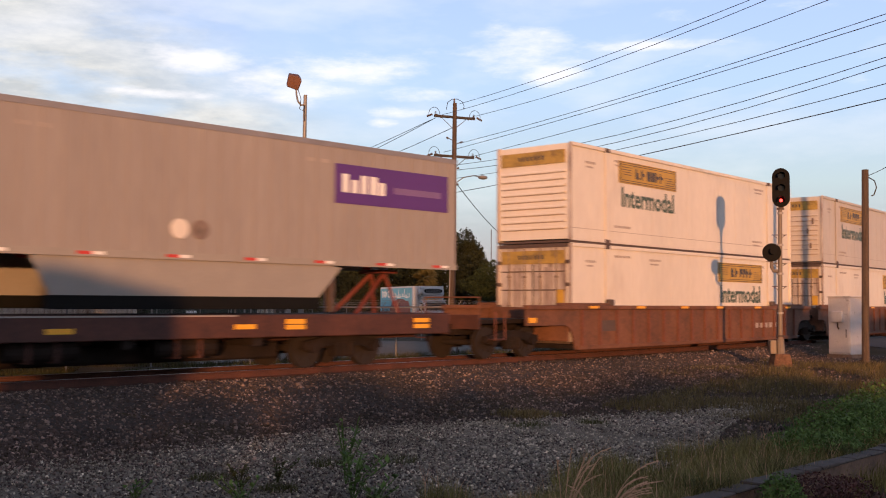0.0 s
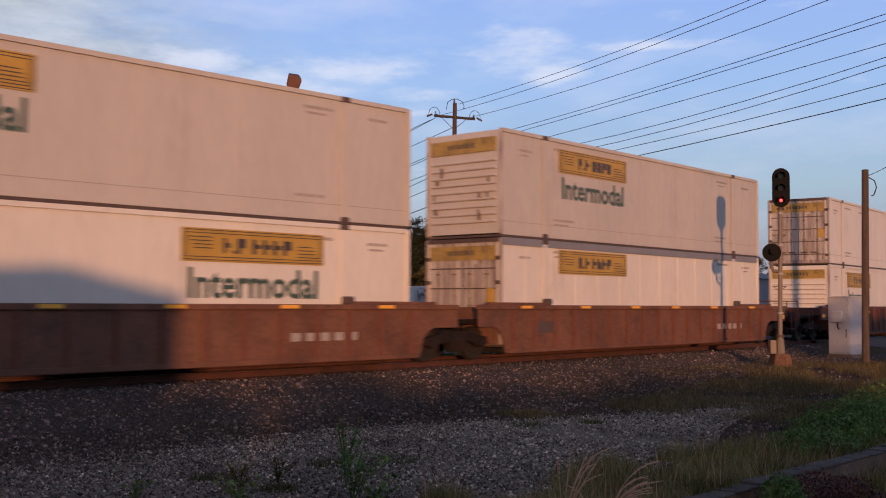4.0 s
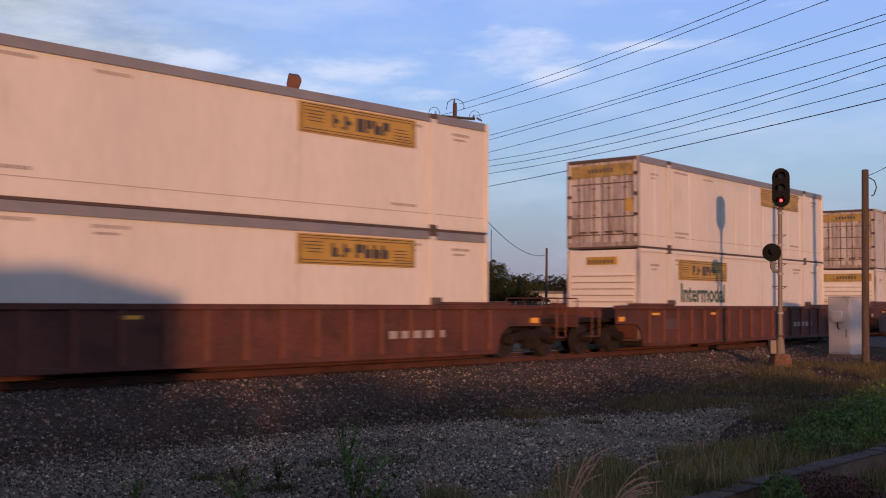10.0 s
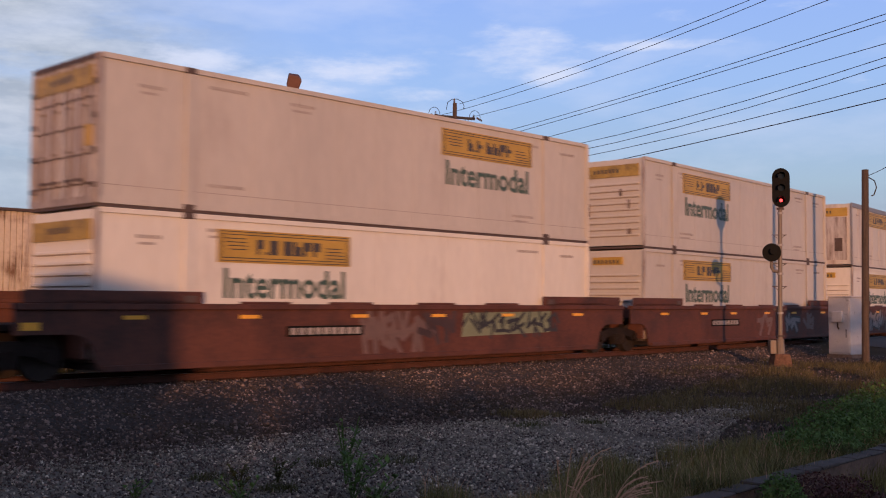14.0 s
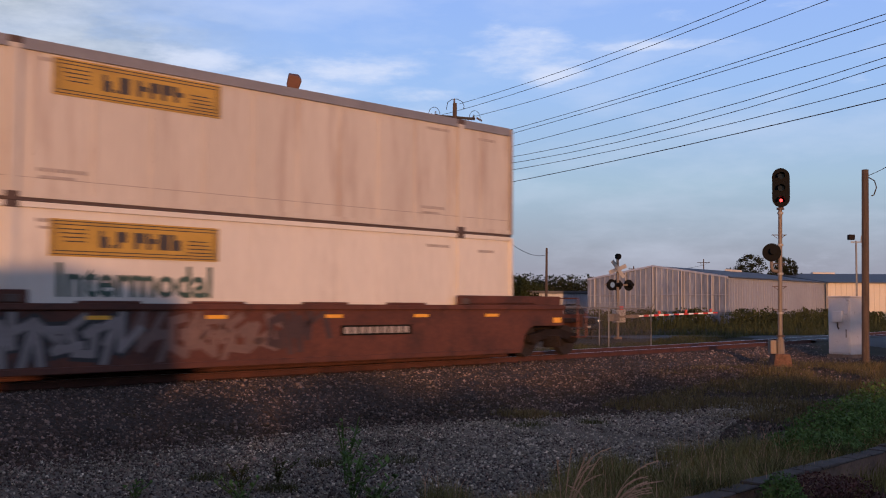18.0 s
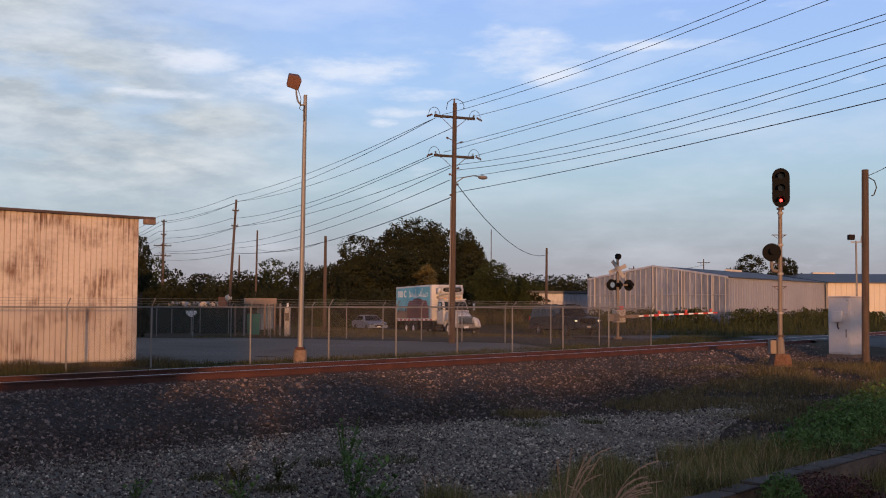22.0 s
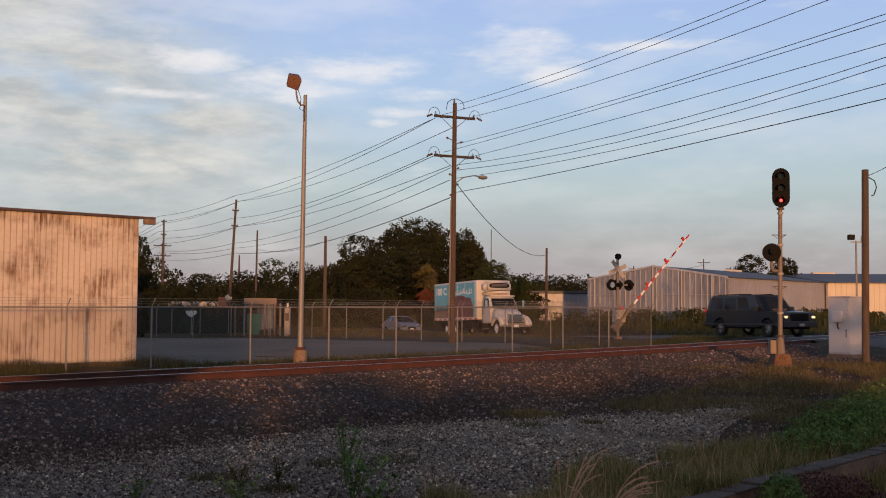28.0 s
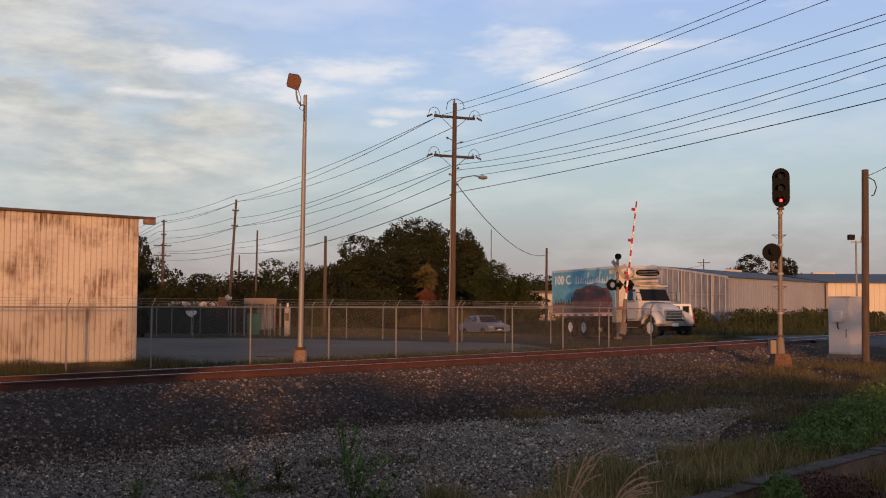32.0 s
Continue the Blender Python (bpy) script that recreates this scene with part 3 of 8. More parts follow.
# road over the crossing
def road_point(u, w, z=None):
    p = ROAD_P + ROAD_D * u + ROAD_N * w
    return Vector((p.x, p.y, (road_height(u) if z is None else z)))


strip("road", [[road_point(u, w, road_height(u) - 0.006 * abs(w)) for w in (-3.6, -1.8, 0, 1.8, 3.6, 5.2, 6.9)] for u in [-150 + 1.0 * i for i in range(184)]], M_ASPHALT,
      "worn grey asphalt road that crosses the track", "road")

# paved yard behind the fence
yard = [[(-7.6, 30.2), (4.6, 42.0)], [(-14.0, 38.0), (3.2, 47.5)], [(-24.0, 60.0), (-8.0, 55.0)]]
rows = []
for j in range(13):
    a = j / 12 * 2
    i = min(1, int(a))
    k = a - i
    l = Vector(yard[i][0]).lerp(Vector(yard[i + 1][0]), k)
    r = Vector(yard[i][1]).lerp(Vector(yard[i + 1][1]), k)
    rows.append([Vector((*l.lerp(r, q / 10), 0)) for q in range(11)])
strip("yard_paving", [[lay(p, 0.03) for p in r] for r in rows], M_LOT, "worn grey paved yard behind the fence", "pavement")

# rails and ties
for n in (-0.7525, 0.7525):
    r = thing("rail", "rusty steel rail with a worn shiny head", "rail", "rails of the track")
    for name, mat, prof in (("rail_web", M_RAIL_RUST, ((-0.07, -0.185), (0.07, -0.185), (0.07, -0.165), (0.012, -0.14), (0.012, -0.045), (0.037, -0.035), (0.037, -0.006), (-0.037, -0.006), (-0.037, -0.035), (-0.012, -0.045), (-0.012, -0.14), (-0.07, -0.165))),
                            ("rail_head", M_RAIL_TOP, ((-0.03, -0.006), (0.03, -0.006), (0.027, 0.0), (-0.027, 0.0)))):
        rr = [[on_track(s, n + a, b) for a, b in prof] for s in runs]
        w = len(prof)
        f = [(j * w + i, j * w + (i + 1) % w, (j + 1) * w + (i + 1) % w, (j + 1) * w + i) for j in range(len(rr) - 1) for i in range(w)]
        part(name, raw_mesh(name, [p for q in rr for p in q], f, mat), mat, r)
bm = boxes((-0.115, 0.115, -1.3, 1.3, -0.36, -0.175))
TIE = mesh_from(bevelled(bm, 0.012), "tie", M_TIE)
ties = thing("crossties", "weathered wooden ties half sunk in ballast", "railway ties", kind="structure")
rng = random.Random(5)
for i in range(150):
    s = -10 + i * 0.51
    part("tie", TIE, None, ties, m=Matrix.Translation(on_track(s, rng.uniform(-0.04, 0.04), rng.uniform(-0.012, 0.004))) @ Matrix.Rotation(track_heading(s) + rng.uniform(-0.02, 0.02), 4, "Z"))

# ---- the train ----
V_TRAIN = 10.254
BOX_L, BOX_W, BOX_H = 15.62, 2.59, 2.905
FLOOR_Z = 0.32
moving = []                      # (object, run of its middle at 0 s, height)


def text_mesh(words, size, mat):
    """Raised letters in the built-in font, as a mesh in the xz plane that faces -y."""
    cu = bpy.data.curves.new("letters", "FONT")
    cu.body, cu.size, cu.extrude = words, size, 0.004
    cu.resolution_u = 2
    cu.offset = 0.018
    ob = bpy.data.objects.new("letters", cu)
    scene.collection.objects.link(ob)
    bpy.context.view_layer.update()
    me = bpy.data.meshes.new_from_object(ob.evaluated_get(bpy.context.evaluated_depsgraph_get()))
    bpy.data.objects.remove(ob)
    me.transform(Matrix.Rotation(radians(90), 4, "X"))
    me.materials.clear()
    me.materials.append(mat)
    return me


WORD = text_mesh("Intermodal", 0.86, M_GREEN_INK)
word_w = max(v.co.x for v in WORD.vertices) - min(v.co.x for v in WORD.vertices)
WORD.transform(Matrix.Diagonal((3.3 / word_w, 1, 1, 1)))


def sign_bars(x0, x1, z0, z1, y, rng):
    """Plain strokes in place of a firm's name on a sign board."""
    bm = bmesh.new()
    w, h = x1 - x0, z1 - z0
    x = x0 + w * 0.27
    for wide in (0.05, 0.022, 0.06, 0.0, 0.065, 0.06, 0.065, 0.06):
        k = w * wide
        if wide == 0.022:
            box(bm, x, x + k, y - 0.006, y, z0 + h * 0.27, z0 + h * 0.36)
        elif wide:
            box(bm, x, x + k * 0.42, y - 0.006, y, z0 + h * 0.27, z0 + h * 0.73)
            box(bm, x + k * 0.42, x + k, y - 0.006, y, z0 + h * rng.choice((0.27, 0.44, 0.44)), z0 + h * rng.choice((0.58, 0.73)))
        x += k + w * (0.012 if wide else 0.03)
    for i in range(4):
        d = w * 0.012 * i
        box(bm, x0 + w * 0.04 + d, x0 + w * 0.2, y - 0.006, y, z0 + h * (0.72 - 0.11 * i), z0 + h * (0.75 - 0.11 * i))
        box(bm, x0 + w * 0.8, x0 + w * 0.96 - d, y - 0.006, y, z0 + h * (0.22 + 0.11 * i), z0 + h * (0.25 + 0.11 * i))
    return bm


def container(paint, end, logo, words, rail, seed, ribs=False):
    """A 53-foot box. Local x runs along it, -y is the side towards the eye, origin at the middle of its floor."""
    rng = random.Random(seed)
    tone = {id(M_WHITE): "white", id(M_WHITE_B): "greyish white", id(M_WHITE_C): "stained off-white"}[id(paint)]
    ob = thing("intermodal_container", tone + " 53-foot container with a yellow sign, riding on the train", "container", "containers on the train")
    hl, hw, H = BOX_L / 2, BOX_W / 2, BOX_H
    bm = boxes((-hl + 0.05, hl - 0.05, -hw + 0.03, hw - 0.03, 0.1, H - 0.04))
    part("body", bm, paint, ob)
    for sy in (-1, 1):
        part("bottom_rail", boxes((-hl + 0.1, hl - 0.1, sy * hw - 0.02, sy * hw + 0.02, 0.062, 0.17)), paint, ob)
        part("top_rail", boxes((-hl + 0.1, hl - 0.1, sy * hw - 0.025, sy * hw + 0.025, H - (0.2 if rail else 0.1), H)), M_GREY_RAIL if rail else paint, ob)
    part("floor_sill", boxes((-hl + 0.02, hl - 0.02, -hw - 0.004, hw + 0.004, 0.0, 0.06)), M_DARK_TRIM, ob, "dark rusty floor sill")
    for sx in (-1, 1):
        for sy in (-1, 1):
            part("corner_post", bevelled(boxes((sx * hl - 0.09 * (sx > 0), sx * hl + 0.09 * (sx < 0), sy * hw - 0.05, sy * hw + 0.03, 0.06, H - 0.02)), 0.012), M_GREY_RAIL if rail == 2 else ((M_END_STREAK if end == 'doors' else M_END) if sx < 0 else paint), ob)
            xp = sx * (hl - 2.03)
            part("lift_post", bevelled(boxes((xp - 0.1, xp + 0.1, sy * hw - 0.03, sy * hw + 0.004, 0.16, H - 0.08)), 0.004), paint, ob)
            part("top_casting", bevelled(boxes((xp - 0.13, xp + 0.13, sy * (hw - 0.04) - 0.08, sy * (hw - 0.04) + 0.085, H - 0.12, H + 0.005)), 0.01), M_DARK_TRIM, ob)
            part("bottom_casting", bevelled(boxes((xp - 0.13, xp + 0.13, sy * (hw - 0.04) - 0.08, sy * (hw - 0.04) + 0.085, -0.005, 0.16)), 0.01), M_DARK_TRIM, ob)
    y = -hw
    # fine seams of the side sheets
    for i in range(1, 13):
        xs = -hl + i * BOX_L / 13
        wid = 0.035 if ribs else 0.008
        part("side_seam", boxes((xs - wid, xs + wid, y + 0.026 - (0.016 if ribs else 0.003), y + 0.03, 0.18, H - 0.12)), paint, ob)
        if ribs:
            z0 = rng.uniform(0.2, 1.0)
            # thin dark line painted beside the rib: part shade, part rust stain
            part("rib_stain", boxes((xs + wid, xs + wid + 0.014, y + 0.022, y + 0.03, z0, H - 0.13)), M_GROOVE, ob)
    part("side_seam_line", boxes((-hl + 0.1, hl - 0.1, y + 0.024, y + 0.03, 0.42, 0.435)), M_FADED_INK, ob)
    if logo:
        x0 = -hl + (2.75 if logo == "L" else 9.4)
        z0 = H - (0.95 if words else 0.92)
        board = part("sign_board", boxes((x0, x0 + 3.6, y + 0.004, y + 0.03, z0, z0 + 0.68)), M_YELLOW, ob, "yellow sign board with dark strokes")
        edge_bm = bmesh.new()
        for d in (0.03, 0.09):
            for q0, q1 in ((z0 + d, z0 + d + 0.018), (z0 + 0.68 - d - 0.018, z0 + 0.68 - d)):
                box(edge_bm, x0 + d, x0 + 3.6 - d, y - 0.001, y + 0.004, q0, q1)
            for q0, q1 in ((x0 + d, x0 + d + 0.018), (x0 + 3.6 - d - 0.018, x0 + 3.6 - d)):
                box(edge_bm, q0, q1, y - 0.001, y + 0.004, z0 + d + 0.02, z0 + 0.66 - d)
        part("sign_border", edge_bm, M_DARK_INK, board)
        tagged(part("sign_lettering", sign_bars(x0, x0 + 3.6, z0, z0 + 0.68, y + 0.004, rng), M_DARK_INK, board), kind="stuff")
        if words:
            part("lettering", WORD, None, ob, "dark green lettering", m=Matrix.Translation((x0 + 0.12, y + 0.02, z0 - 0.72)))
    if ribs:
        for sx in (-1, 1):
            xp = sx * (hl - 2.03)
            for _ in range(5):
                xa, za = xp + rng.uniform(-0.1, 0.04), rng.uniform(0.2, 1.5)
                part("rust_streak", boxes((xa, xa + rng.uniform(0.02, 0.07), y - 0.008, y - 0.002, za, za + rng.uniform(0.3, 0.9))), M_RUST_SMEAR, ob)
    # small faded stencils
    bm = bmesh.new()
    for xs, zs, w in ((-hl + 0.9, H - 0.55, 0.5), (-hl + 2.5, H - 0.35, 0.9), (-hl + 4.6, H - 0.4, 0.7), (hl - 1.3, H - 0.45, 0.6), (hl - 3.2, H - 0.38, 0.8), (-hl + 2.5, 0.55, 0.9), (hl - 3.4, 0.55, 0.8)):
        k = 0.0
        while k < w:
            q = rng.uniform(0.04, 0.1)
            box(bm, xs + k, xs + k + q, y + 0.02, y + 0.027, zs, zs + 0.07)
            k += q + 0.025
        if rng.random() < 0.6:
            box(bm, xs + 0.05, xs + w * 0.8, y + 0.02, y + 0.027, zs - 0.12, zs - 0.07)
    tagged(part("stencil_line", bm, M_FADED_INK, ob), kind="stuff")
    # ends
    xe = -hl
    board = part("end_sign", boxes((xe - 0.012, xe + 0.06, -hw + 0.16, hw - 0.16, H - 0.6, H - 0.22)), M_YELLOW_OLD if end in ('doors', 'nose') else M_YELLOW, ob, "yellow end sign") if end != "small" else \
        part("end_sign", boxes((xe - 0.012, xe + 0.06, -0.55, 0.55, H - 0.5, H - 0.26)), M_YELLOW_OLD if end in ('doors', 'nose') else M_YELLOW, ob, "small yellow end sign")
    bm = bmesh.new()
    for i in range(7):
        yb = -0.42 + i * 0.14
        box(bm, xe - 0.02, xe - 0.012, yb, yb + 0.07, H - 0.47, H - 0.35)
    tagged(part("sign_lettering", bm, M_DARK_INK, board), kind="stuff")
    if end in ("doors",):
        part("door_gap", boxes((xe + 0.028, xe + 0.05, -0.012, 0.012, 0.15, H - 0.62)), M_DARK_INK, ob)
        for sy in (-1, 1):
            part("door", bevelled(boxes((xe + 0.03, xe + 0.06, min(sy * 0.02, sy * (hw - 0.12)), max(sy * 0.02, sy * (hw - 0.12)), 0.14, H - 0.12)), 0.006), M_END, ob, "grimy streaked door")
            for ya, yb in ((0.12, 0.42), (0.55, 0.8)):
                part("door_handle", boxes((xe - 0.03, xe + 0.0, *sorted((sy * ya, sy * yb)), 0.5, 0.55)), M_DARK_TRIM, ob)
            for zz in (0.42, 0.98, 1.52, 2.06):
                part("door_bar", boxes((xe + 0.012, xe + 0.03, *sorted((sy * 0.05, sy * (hw - 0.14))), zz, zz + 0.035)), M_DARK_TRIM, ob)
            part("door_panel", boxes((xe + 0.02, xe + 0.03, *sorted((sy * 0.42, sy * 0.72)), 0.5, H - 0.7)), M_END_STREAK, ob, "dark grime streak panel")
            for yy in (0.28, 0.85):
                bm = bmesh.new()
                rod(bm, (xe + 0.0, sy * yy, 0.12), (xe + 0.0, sy * yy, H - 0.14), 0.022, seg=8)
                for zz in (0.45, 1.05, 1.9):
                    box(bm, xe - 0.03, xe + 0.03, sy * yy - 0.05, sy * yy + 0.05, zz, zz + 0.05)
                part("lock_rod", bm, M_ROD, ob)
            for zz in (0.35, 1.0, 1.65, 2.3):
                part("hinge", boxes((xe - 0.02, xe + 0.03, sy * (hw - 0.06) - 0.09, sy * (hw - 0.06) + 0.06, zz, zz + 0.1)), M_DARK_TRIM, ob)
        part("door_header", boxes((xe - 0.004, xe + 0.04, -hw + 0.06, hw - 0.06, H - 0.13, H - 0.02)), M_DARK_TRIM, ob, "dark rusty door header")
        part("door_sill", boxes((xe - 0.01, xe + 0.04, -hw + 0.06, hw - 0.06, 0.06, 0.2)), M_END_STREAK, ob, "grimy door sill")
        part("placard", boxes((xe - 0.005, xe + 0.04, -hw + 0.2, -hw + 0.42, 1.15, 1.55)), M_YELLOW, ob, "small yellow placard")
    elif end in ("nose", "small"):
        for i in range(9):
            zz = 0.4 + i * 0.205
            # dark strip painted under each stiffener for its shade
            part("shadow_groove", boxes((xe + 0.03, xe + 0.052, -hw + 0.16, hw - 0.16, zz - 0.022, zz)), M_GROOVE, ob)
            part("stiffener", bevelled(boxes((xe - 0.005, xe + 0.06, -hw + 0.16, hw - 0.16, zz, zz + 0.06)), 0.008), paint, ob)
        if end == "nose" and paint is M_WHITE_B:
            for i in range(9):
                yb = rng.choice((rng.uniform(-1.0, -0.5), rng.uniform(0.55, 1.0)))
                zb = 0.45 + 0.205 * rng.randrange(7)
                part("rust_streak", boxes((xe - 0.011, xe - 0.004, yb, yb + rng.uniform(0.06, 0.16), zb, zb + rng.uniform(0.12, 0.3))), M_ROD, ob)
    else:
        part("hatch", bevelled(boxes((xe + 0.0, xe + 0.06, -0.9, -0.55, 0.7, 1.3)), 0.01), M_DARK_TRIM, ob, "dark rusty hatch")
        part("nose_panel", boxes((xe + 0.02, xe + 0.06, -hw + 0.2, hw - 0.2, 0.3, H - 0.65)), M_END, ob)
    part("tail_sign", boxes((hl - 0.06, hl - 0.03, -hw + 0.16, hw - 0.16, H - 0.6, H - 0.22)), M_YELLOW, ob)
    return ob


def wheelset_mesh():
    bm = bmesh.new()
    rod(bm, (0, -0.85, 0), (0, 0.85, 0), 0.08, seg=8)
    for sy in (-1, 1):
        rod(bm, (0, sy * 0.70, 0), (0, sy * 0.83, 0), 0.42, 0.42, seg=24)
        rod(bm, (0, sy * 0.66, 0), (0, sy * 0.70, 0), 0.445, 0.445, seg=24)
        for k in range(6):
            a = k * math.tau / 6
            rod(bm, (0.25 * math.cos(a), sy * 0.83, 0.25 * math.sin(a)), (0.25 * math.cos(a), sy * 0.845, 0.25 * math.sin(a)), 0.045, seg=6)
    return mesh_from(bm, "wheelset", M_WHEEL)


WHEELSET = wheelset_mesh()


def side_frame_mesh(sy):
    """Cast truck side: an arched bar with journal boxes and a spring nest."""
    bm = bmesh.new()
    top = [(-1.15, 0.42), (-1.1, 0.6), (-0.8, 0.64), (-0.35, 0.74), (0.35, 0.74), (0.8, 0.64), (1.1, 0.6), (1.15, 0.42), (0.75, 0.36), (0.6, 0.46), (0.32, 0.5), (0.3, 0.24), (-0.3, 0.24), (-0.32, 0.5), (-0.6, 0.46), (-0.75, 0.36)]
    prism(bm, top, sy * 1.0 - 0.08, sy * 1.0 + 0.08)
    for sx in (-1, 1):
        rod(bm, (sx * 0.89, sy * 0.92, 0.45), (sx * 0.89, sy * 1.14, 0.45), 0.12, seg=12)
    for k in range(3):
        rod(bm, (-0.2 + 0.2 * k, sy * 1.09, 0.28), (-0.2 + 0.2 * k, sy * 1.09, 0.56), 0.07, seg=8)
    return mesh_from(bm, "side_frame", M_BLACK_STEEL)


SIDE_FRAMES = {sy: side_frame_mesh(sy) for sy in (-1, 1)}
wheelsets = []                    # (object, its car's run at 0 s, its place along the car)


def truck(car, run, x):
    bm = boxes((x - 0.22, x + 0.22, -0.95, 0.95, 0.42, 0.72))
    rod(bm, (x, 0, 0.7), (x, 0, 0.86), 0.3, seg=12)
    t = part("wheel_truck", bm, M_BLACK_STEEL, car, "dark grimy cast wheel truck")
    for sy in (-1, 1):
        part("side_frame", SIDE_FRAMES[sy], None, t, m=Matrix.Translation((x, 0, 0)))
    for dx in (-0.89, 0.89):
        w = part("wheelset", WHEELSET, None, t, m=Matrix.Translation((x + dx, 0, 0.42)))
        wheelsets.append((w, run, x + dx))


def arc(cx, cz, r, a0, a1, k=6):
    return [(cx + r * math.cos(radians(a0 + (a1 - a0) * i / k)), cz + r * math.sin(radians(a0 + (a1 - a0) * i / k))) for i in range(k + 1)]


def side_outline(lo, hi, low_l, low_r, z_top):
    """Outline of a well car's side: deep in the middle, cut up in a curve over the trucks."""
    pts = [(lo, 0.86), (low_l - 0.6, 0.86)] + arc(low_l - 0.6, 0.36, 0.5, 90, 0)[1:] + [(low_l, 0.17), (low_r, 0.17)]
    pts += [(low_r + 0.1, 0.36)] + arc(low_r + 0.6, 0.36, 0.5, 180, 90)[1:] + [(hi, 0.86), (hi, z_top), (lo, z_top)]
    return pts


SPRAY = (((0, 0), (0.05, 1), (0.9, 0.85)), ((0.1, 1), (0.75, 0.55), (0.05, 0.45), (0.9, 0.0)), ((0, 0.05), (0.45, 1), (0.95, 0)), ((0.95, 1), (0.1, 0.8), (0.85, 0.3), (0, 0)),
         ((0.1, 0), (0.1, 0.9), (0.6, 0.2), (0.85, 1)), ((0.9, 0.75), (0.4, 1), (0.05, 0.5), (0.4, 0), (0.95, 0.3), (0.6, 0.5)))


def spray_line(car, pts, wide, y, mat):
    """One fat sprayed line with square joints."""
    bm = bmesh.new()
    for (xa, za), (xb, zb) in zip(pts, pts[1:]):
        l = math.hypot(xb - xa, zb - za) or 1
        ex, ez = (xb - xa) / l * wide * 0.7, (zb - za) / l * wide * 0.7
        ox, oz = -(zb - za) / l * wide, (xb - xa) / l * wide
        q = ((xa - ex + ox, za - ez + oz), (xa - ex - ox, za - ez - oz), (xb + ex - ox, zb + ez - oz), (xb + ex + ox, zb + ez + oz))
        bm.faces.new([bm.verts.new((p, y, min(1.27, max(0.29, z)))) for p, z in q])
        y -= 0.0004
    part("sprayed_stroke", bm, mat, car)


def scrawl(car, rng, seed):
    """Fat sprayed shapes along the side, without letters: (from, to, tone, foot, height, outline)."""
    spans = {16: [(-1.3, 0.7, 3, 0.4, 0.8, 0), (0.7, 1.7, 4, 0.6, 0.6, 0), (2.3, 5.7, 2, 0.68, 0.52, 2)],
             17: [(0.5, 1.6, 3, 0.45, 0.6, 0), (3.0, 4.2, 0, 0.55, 0.5, 1), (5.0, 5.6, 3, 0.5, 0.6, 0)],
             18: [(-6.1, -3.9, 0, 0.4, 0.8, 1), (-3.5, -0.4, 3, 0.4, 0.8, 0), (-0.3, 1.2, 4, 0.5, 0.7, 0)]}[seed]
    for x0, x1, tone, foot, tall, line in spans:
        if line == 2:
            bm = bmesh.new()
            prism(bm, [(x0 - 0.15, foot - 0.06), (x1 + 0.05, foot), (x1 + 0.12, foot + tall + 0.05), (x0 - 0.05, foot + tall + 0.02)], -1.4645, -1.462)
            part("sprayed_block", bm, M_GRAFFITI[tone], car, "faded green sprayed block")
        x = x0
        while x < x1:
            w = rng.uniform(0.42, 0.6)
            turn_k = rng.uniform(0.5, 1.2) * rng.choice((1, -1))
            pts = [(x + w * (0.5 + (px - 0.5) * math.cos(turn_k) - (pz - 0.5) * math.sin(turn_k)), foot + tall * (0.5 + (px - 0.5) * math.sin(turn_k) + (pz - 0.5) * math.cos(turn_k))) for px, pz in rng.choice(SPRAY)]
            if line == 1:
                spray_line(car, pts, 0.15, -1.464, M_GRAFFITI[1])
                spray_line(car, pts, 0.075, -1.468, M_GRAFFITI[tone])
            elif line == 2:
                spray_line(car, pts, 0.045, -1.466, M_GRAFFITI[1])
            else:
                spray_line(car, pts, 0.085, -1.465, M_GRAFFITI[tone])
            x += w * rng.uniform(0.6, 0.85)


